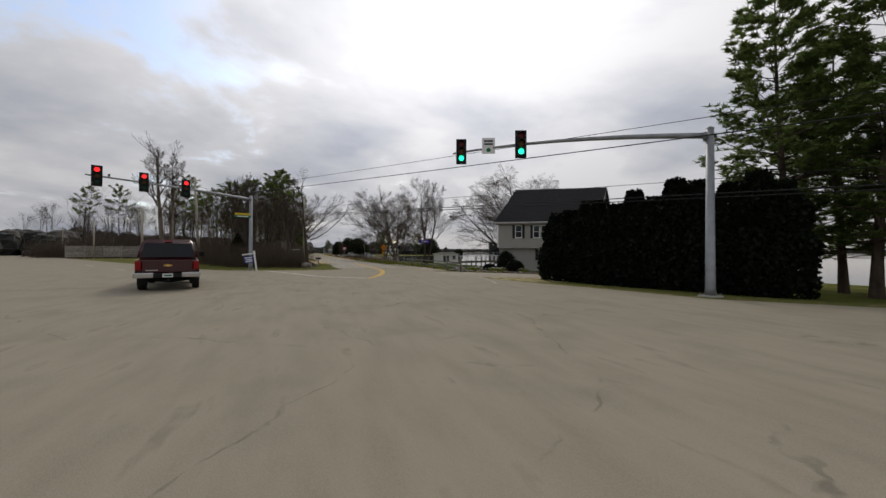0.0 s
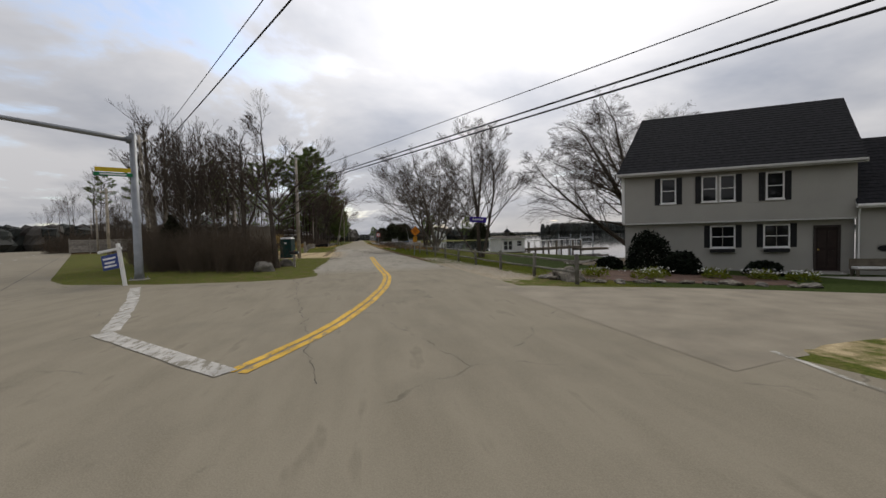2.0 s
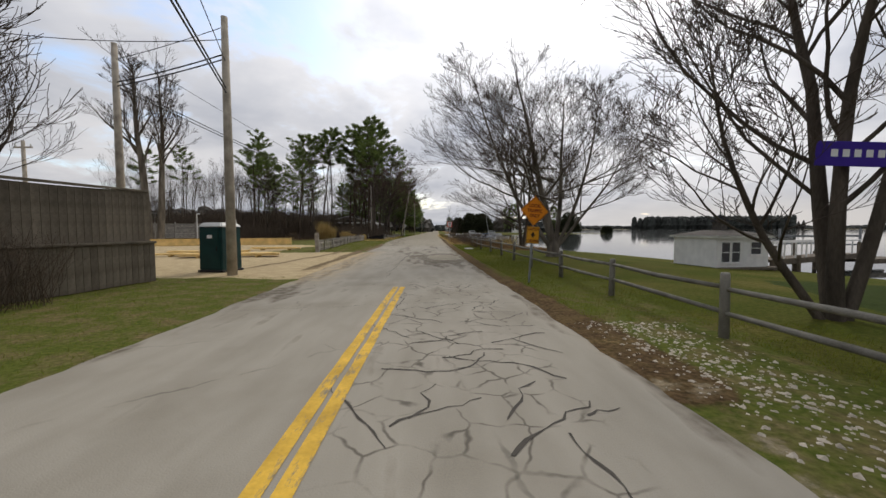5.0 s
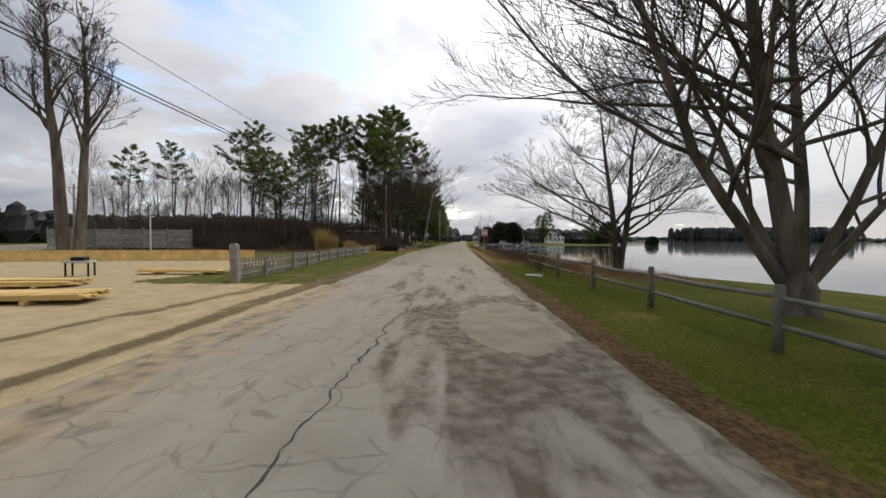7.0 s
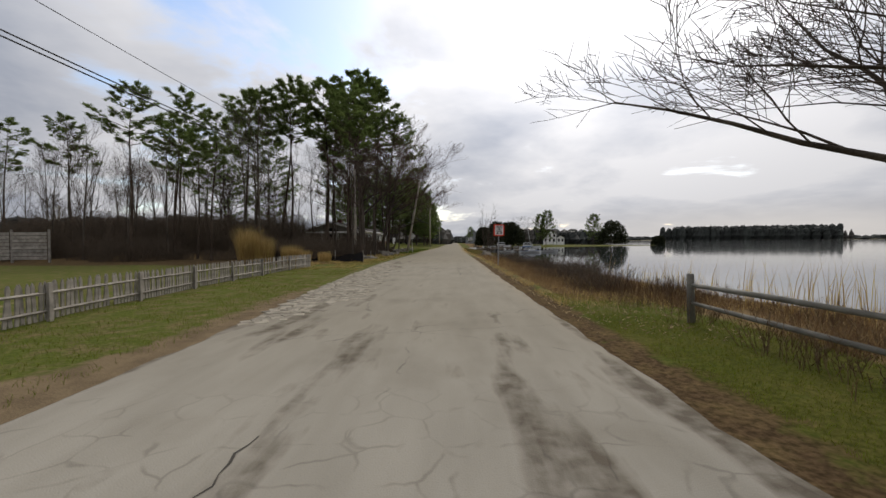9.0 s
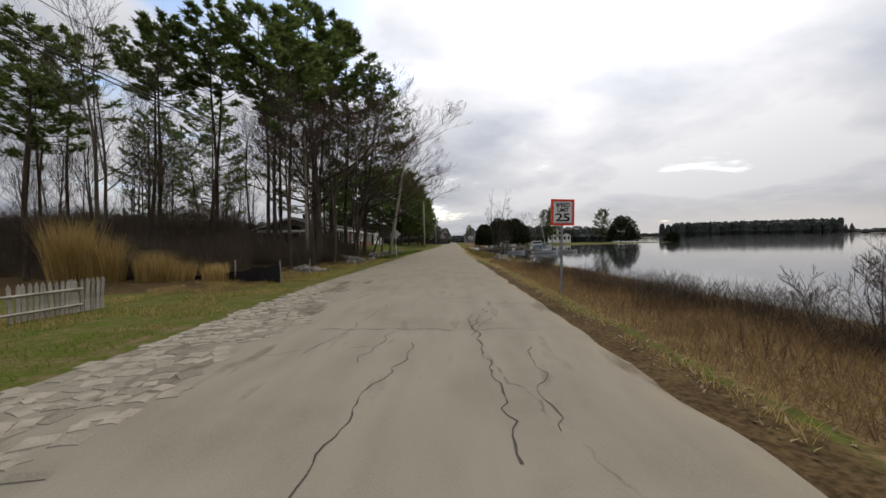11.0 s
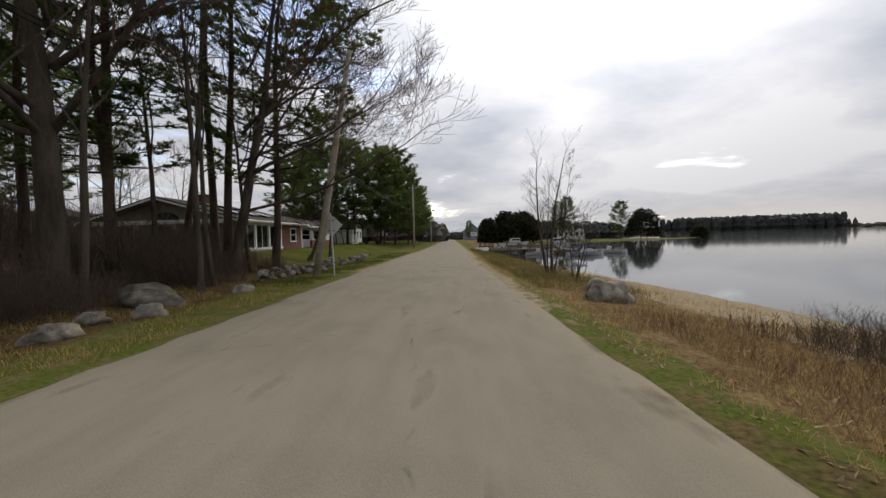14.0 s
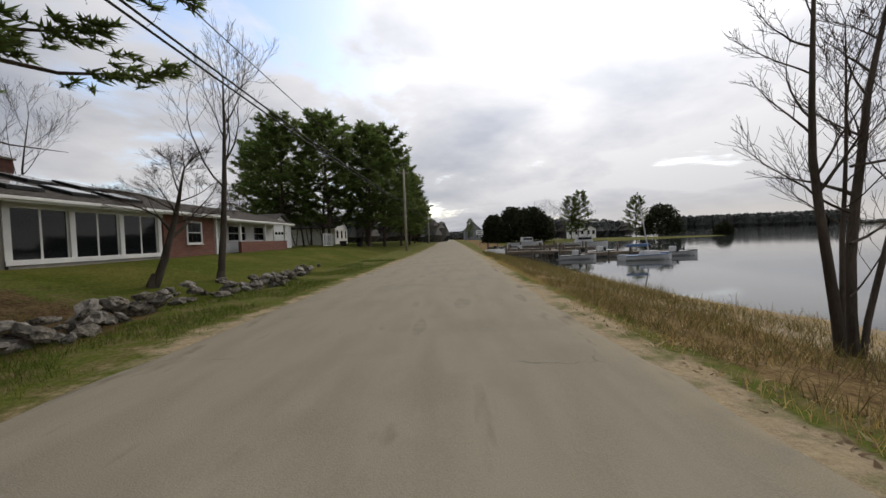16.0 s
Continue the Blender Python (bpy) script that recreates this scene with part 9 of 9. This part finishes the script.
part("back_wall", Geo().box(-0.3, 19.2, 8.5, 8.65, -0.4, 2.1), GREYSIDE, hB)
for y in (1.0, 3.6, 6.0, 8.2):
    part("gable_column", Geo().box(-1.15, -0.95, y - 0.1, y + 0.1, -0.4, 2.0, 0.01), surface("grey_white_paint", (0.4, 0.39, 0.35), 0.7, 0.1, 3, 30, 0.1), hB)
part("gable_beam", Geo().box(-1.2, -0.9, 0.4, 8.6, 1.95, 2.2, 0.01), WHITE, hB)
for y in (1.4, 4.0, 6.4):
    part("gable_window", Geo().box(-0.40, -0.352, y, y + 1.6, 0.3, 1.8, 0.004), PANE, hB)
arch = [(4.6 + 0.9 * math.cos(t), 2.2 + 0.55 * math.sin(t)) for t in [math.pi * i / 10 for i in range(11)]]
part("arch_window", Geo().prism(arch, -0.42, -0.355, "x"), PANE, hB)
ch = part("chimney", Geo().box(3.2, 3.9, 4.3, 5.0, 2.9, 4.25, 0.01), surface("sooty_brick", (0.075, 0.035, 0.026), 0.9, 0.3, 6, 40, 0.3), hB)
part("chimney_cap", Geo().box(3.14, 3.96, 4.24, 5.06, 4.25, 4.33, 0.01), STONED, ch)
gB = thing("garage", "small white gabled garage with a panelled door", "garage", (-16.2, 84.3, 0.85), 90)
part("front_wall", Geo().prism([(0, -0.2), (4.9, -0.2), (4.9, 2.1), (2.45, 3.15), (0, 2.1)], 0, 0.15), WHITE, gB)
part("side_wall", Geo().box(0, 0.15, 0.15, 6, -0.2, 2.1), WHITE, gB)
part("side_wall", Geo().box(4.75, 4.9, 0.15, 6, -0.2, 2.1), WHITE, gB)
for s in (0, 1):
    g = Geo()
    xa, xb = (-0.25, 2.45) if s == 0 else (5.15, 2.45)
    vs = [(xa, -0.3, 2.0), (xa, 6.2, 2.0), (xb, 6.2, 3.22), (xb, -0.3, 3.22)]
    g.convex(vs + [(x, y, z + 0.1) for x, y, z in vs], [(0, 1, 2, 3), (4, 5, 6, 7), (0, 1, 5, 4), (1, 2, 6, 5), (2, 3, 7, 6), (3, 0, 4, 7)])
    part("roof_slope", g, SHINGLE2, gB)
gdo = part("garage_door", Geo().box(1.1, 3.8, -0.04, -0.002, -0.1, 1.75, 0.006), WHITE, gB)
for k in range(4):
    part("panel", Geo().box(1.15, 3.75, -0.06, -0.041, -0.06 + 0.45 * k, 0.32 + 0.45 * k, 0.008), WHITE, gdo)
for k in range(4):
    part("pane", Geo().box(1.3 + 0.62 * k, 1.75 + 0.62 * k, -0.068, -0.062, 1.36, 1.6, 0.002), PANE, gdo)
part("gable_lamp", Geo().disc((2.45, 2.4), 0.16, -0.05, -0.002, 12), BLACKP, gB)
gt_ = thing("lattice_gate", "white lattice gate panel on the grass", "gate", (-13.6, 91.0, zg(-13.6, 91)), 90)
part("rim", Geo().box(0, 3.2, -0.03, 0.03, 0.05, 0.13).box(0, 3.2, -0.03, 0.03, 1.3, 1.38).box(0, 0.08, -0.03, 0.03, 0.0, 1.38).box(3.12, 3.2, -0.03, 0.03, 0.0, 1.38), WHITE, gt_)
for k in range(16):
    part("slat", Geo().box(0.14 + 0.19 * k, 0.18 + 0.19 * k, -0.01, 0.01, 0.13, 1.3), WHITE, gt_)
for k, (x, y) in enumerate(((-12.2, 93.5), (-11.2, 97.0))):
    ob = thing("planter_tub", "dark round tub on the grass", "tub", at_ground(x, y))
    part("tub", lathe([(0, 0.3), (0.5, 0.4), (0.55, 0.42), (0.55, 0.36)], 14, "z"), BLACKP, ob)


def simple_house(loc, rz, w, d, he, hr, wallm, roofm, label, cols=3, rows=2):
    ob = thing("house", label, "house", loc, rz)
    part("wall", Geo().box(0, w, 0, d, -1, he, 0.02), wallm, ob)
    part("gable", Geo().prism([(0, he), (w, he), (w / 2, hr)], 0.02, d - 0.02), wallm, ob)
    for s in (0, 1):
        g = Geo()
        xa, xb = (-0.3, w / 2) if s == 0 else (w + 0.3, w / 2)
        vs = [(xa, -0.3, he - 0.15), (xa, d + 0.3, he - 0.15), (xb, d + 0.3, hr), (xb, -0.3, hr)]
        g.convex(vs + [(x, y, z + 0.15) for x, y, z in vs], [(0, 1, 2, 3), (4, 5, 6, 7), (0, 1, 5, 4), (1, 2, 6, 5), (2, 3, 7, 6), (3, 0, 4, 7)])
        part("roof_slope", g, roofm, ob)
    for i in range(cols):
        for j in range(rows):
            x = w * (i + 0.5) / cols
            z = he * (j + 0.35) / rows
            w_ = part("window", Geo().box(x - 0.55, x + 0.55, -0.05, -0.003, z - 0.1, z + 1.5, 0.01), WHITE, ob)
            part("pane", Geo().box(x - 0.42, x + 0.42, -0.065, -0.052, z, z + 1.4, 0.002), PANE, w_)
    return ob


simple_house(at_ground(44.5, 192, 0.6), -14, 6.2, 6, 4.6, 6.2, WHITE, SHINGLE2, "large white gabled house across the cove")
simple_house(at_ground(50.8, 190.4, 0.4), -14, 3.4, 4.5, 3.0, 4.0, WHITE, SHINGLE2, "low white wing of the house across the cove", 2, 1)
simple_house(at_ground(7.5, 228), 0, 8, 9, 4.5, 8.5, surface("grey_shingle_wall", (0.2, 0.21, 0.22), 0.9, 0.15, 1, 10, 0.2), SHINGLE, "grey gabled house where the road ends", 2, 2)
simple_house(at_ground(-20.5, 118), 90, 8, 8, 3.0, 5.2, WHITE, SHINGLE, "white house among the pines", 3, 1)

# ---- shore: boathouse, docks, boats ----
bh = thing("boathouse", "small white boathouse with a cupola at the water's edge", "boathouse", (14.5, -3.8, -0.36), 10)
bh.matrix_basis = bh.matrix_basis @ Matrix.Diagonal((0.58, 0.69, 0.72, 1))
part("deck", Geo().box(-0.6, 6.0, -0.6, 4.2, -0.1, 0.05, 0.01), DOCKWOOD, bh)
part("wall", Geo().box(0, 5.2, 0, 3.6, 0.05, 2.0, 0.01), WHITE, bh)
part("eave_trim", Geo().box(-0.25, 5.45, -0.25, 3.85, 2.0, 2.14, 0.01), WHITE, bh)
part("roof", frustum(Geo(), -0.3, 5.5, -0.3, 3.9, 2.14, 2.5, 1.9, 1.5, 1.5), SHINGLE2, bh)
cu_ = part("cupola", Geo().box(2.25, 2.95, 1.45, 2.15, 2.4, 3.1, 0.01), SHINGLE2, bh)
part("cupola_roof", frustum(Geo(), 2.1, 3.1, 1.3, 2.3, 3.1, 3.6, 0.45, 0.45, 0.45), SHINGLE, cu_)
part("finial", Geo().tube([(2.6, 1.8, 3.55), (2.6, 1.8, 4.1)], [0.04, 0.015], 6), BLACKP, cu_)
for a, b in ((0.5, 1.3), (1.5, 2.3), (3.4, 4.4)):
    window(bh, a, b, 0.4 if a < 2 else 0.9, 1.7, 0.0, 0.06, (1, 1))
for x in (-0.4, 1.8, 4.0, 5.8):
    for y in (-0.4, 4.0):
        part("dock_post", Geo().tube([(x, y, -1.2), (x, y, 0.0)], [0.1, 0.1], 8), DOCKWOOD, bh)


def dock(a, b, width, z, label, rails=False, piles=True):
    a, b = Vector(a), Vector(b)
    l = (b - a).length
    rz = math.degrees(math.atan2(b.y - a.y, b.x - a.x))
    ob = thing("dock", label, "dock", (a.x, a.y, z), rz, "docks")
    pl = Geo().box(-0.09, 0.09, -width / 2, width / 2, 0.0, 0.05, 0.006).mesh("plank", DOCKWOOD)
    n = int(l / 0.4)
    for k in range(n):
        q = new("plank", pl)
        q.parent = ob
        q.matrix_basis = pose(0.2 + 0.4 * k, 0, 0) @ Matrix.Diagonal((2.05, 1, 1, 1))
    for s in (-1, 1):
        part("beam", Geo().box(0, l, s * width * 0.45 - 0.06, s * width * 0.45 + 0.06, -0.25, 0.0), DOCKWOOD, ob)
        for k in range(int(l / 2.6) + 1):
            if piles:
                part("dock_post", Geo().tube([(2.6 * k + 0.1, s * width * 0.52, -1.6), (2.6 * k + 0.1, s * width * 0.52, 0.75 if k % 2 == 0 else 0.2)], [0.11, 0.10], 8), DOCKWOOD, ob)
        if rails:
            part("hand_rail", Geo().box(0, l, s * width * 0.48 - 0.03, s * width * 0.48 + 0.03, 0.85, 0.92), WHITE, ob)
            for k in range(int(l / 1.2) + 1):
                part("baluster", Geo().box(1.2 * k, 1.2 * k + 0.06, s * width * 0.48 - 0.03, s * width * 0.48 + 0.03, 0.05, 0.85), WHITE, ob)
    return ob


dock((17.8, -2.4), (27.6, 2.2), 1.1, -0.08, "railed wooden pier beyond the boathouse", True)
dock((27.6, 2.3), (32.2, 3.2), 1.6, -0.45, "floating wooden dock at the end of the pier", piles=False)
bl = thing("boat_lift", "grey steel boat lift standing in the water", "boat lift", (28.0, 4.6, -0.5), 10)
for x in (0, 4):
    for y in (0, 2.4):
        part("leg", Geo().tube([(x, y, -0.5), (x, y, 2.0)], [0.08, 0.08], 8), STEEL, bl)
    part("beam", Geo().box(x - 0.06, x + 0.06, 0, 2.4, 1.4, 1.55), STEEL, bl)
for y in (0, 2.4):
    part("rail", Geo().box(0, 4, y - 0.05, y + 0.05, 0.8, 0.92), STEEL, bl)
dock((5.6, 90.6), (12.0, 88.2), 1.5, -0.30, "brown wooden dock on piles at the bank")
dock((12.2, 88.0), (17.6, 89.8), 1.6, -0.60, "low brown floating dock")
dock((17.7, 90.2), (23.2, 90.4), 1.8, -0.70, "low brown floating dock", piles=False)
dock((5.6, 98.5), (17.0, 97.0), 1.6, -0.35, "grey wooden dock on piles")
dock((6.0, 113), (20.0, 110.0), 1.6, -0.4, "grey wooden dock on piles")
dock((10.4, 89.2), (11.4, 96.0), 1.3, -0.40, "grey wooden dock on piles")


def boat(loc, rz, length, beam, h, label, hullm=HULL, cabin=False, mast=0.0, cover=None, kind="motorboat"):
    ob = thing(kind, label, "boat", loc, rz, "moored boats")
    g, n = Geo(), 9
    secs = []
    for i in range(n):
        f = i / (n - 1)
        w = beam / 2 * (1 - max(0, (f - 0.55) / 0.45) ** 2.0) * (0.92 + 0.08 * min(1, f * 4))
        secs.append([(length * f, s * w * q, zz + (0.25 * h * f * f if zz > 0 else 0)) for s, q, zz in ((-1, 1.0, h), (-1, 0.85, 0.25 * h), (-1, 0.3, -0.25), (1, 0.3, -0.25), (1, 0.85, 0.25 * h), (1, 1.0, h))])
    for s in secs:
        g.v += s
    for i in range(n - 1):
        for j in range(5):
            g.f.append((6 * i + j, 6 * i + j + 1, 6 * i + j + 7, 6 * i + j + 6))
    g.f.append(tuple(range(6)))
    part("hull", g, hullm, ob, smooth=False)
    dk = Geo()
    dk.v = [p for s in secs for p in ((s[0][0], s[0][1] * 0.98, s[0][2] - 0.05), (s[5][0], s[5][1] * 0.98, s[5][2] - 0.05))]
    dk.f = [(2 * i, 2 * i + 1, 2 * i + 3, 2 * i + 2) for i in range(n - 1)]
    part("deck", dk, cover or HULL, ob)
    part("rub_rail", Geo().tube([(s[5][0], s[5][1] * 1.01, s[5][2] - 0.03) for s in secs], [0.03] * n, 5).tube([(s[0][0], s[0][1] * 1.01, s[0][2] - 0.03) for s in secs], [0.03] * n, 5), HULLBLUE if mast else BLACKP, ob)
    if cabin:
        part("cabin", rounded(frustum(Geo(), length * 0.35, length * 0.7, -beam * 0.33, beam * 0.33, h - 0.1, h + 1.0, 0.2, 0.1, 0.1), 0, 0.05), HULL, ob)
        part("cabin_window", Geo().box(length * 0.40, length * 0.66, -beam * 0.335, beam * 0.335, h + 0.45, h + 0.8, 0.01), PANE, ob)
    elif mast:
        part("cabin", rounded(frustum(Geo(), length * 0.38, length * 0.72, -beam * 0.28, beam * 0.28, h - 0.1, h + 0.32, 0.15, 0.08, 0.08), 0, 0.04), HULL, ob)
        part("sail_cover", rounded(Geo().box(length * 0.1, length * 0.5, -0.12, 0.12, h + 0.68, h + 0.92, 0.03), 0, 0.05), HULLBLUE, ob, "blue furled sail cover")
    else:
        part("console", Geo().box(length * 0.4, length * 0.5, -0.3, 0.3, h - 0.1, h + 0.45, 0.02), HULL, ob)
        part("windshield", Geo().box(length * 0.52, length * 0.53, -beam * 0.3, beam * 0.3, h, h + 0.35, 0.005), PANE, ob)
        if not mast:
            part("outboard", rounded(Geo().box(-0.35, -0.05, -0.16, 0.16, 0.2 * h, h + 0.35, 0.02), 0, 0.05), BLACKP, ob)
    if mast:
        mp_ = part("mast", Geo().tube([(length * 0.55, 0, h - 0.1), (length * 0.55 - mast * 0.19, 0, h + mast)], [0.06, 0.04], 8), SIGNBACK, ob)
        part("boom", Geo().tube([(length * 0.55, 0, h + 0.9), (length * 0.08, 0, h + 0.75)], [0.07, 0.05], 6), HULLBLUE, ob)
        for e in (0.0, 0.98):
            part("stay", Geo().tube([(length * e, 0, h + 0.1), (length * 0.55 - mast * 0.19, 0, h + mast)], [0.008, 0.008], 3), CABLE, ob)
    return ob


boat((13.8, 82.8, -1.0), 8, 4.5, 1.5, 0.42, "white sailboat with a blue stripe and a bare mast", HULL, mast=5.2, cover=HULLBLUE, kind="sailboat")
boat((18.6, 87.0, -1.0), -5, 4.0, 1.6, 0.42, "white open motorboat at the float")
boat((9.6, 86.2, -1.0), 5, 3.6, 1.4, 0.4, "white skiff beside the dock")
boat((13.6, 90.6, -1.0), 20, 4.4, 1.7, 0.5, "white motorboat tied to the dock")
boat((6.6, 99.9, -1.0), 0, 4.8, 1.8, 0.6, "white motorboat by the far dock", cover=HULLBLUE)
boat((17.0, 111.5, -1.0), -10, 7.5, 2.6, 0.9, "white cabin cruiser moored in the cove", cabin=True)
boat((12.0, 128.0, zg(12.0, 128) + 0.4), 5, 7.0, 2.4, 0.9, "white boat laid up on the shore", cabin=True)
boat((6.6, 106.5, -0.9), 20, 4.2, 1.6, 0.5, "small white skiff on the bank")
dn_ = thing("dinghy", "upturned pale dinghy on the bank", "boat", at_ground(4.6, 92.5), 30)
part("hull", frustum(Geo(), -1.3, 1.3, -0.55, 0.55, 0.0, 0.45, 0.3, 0.25, 0.25), HULL, dn_)
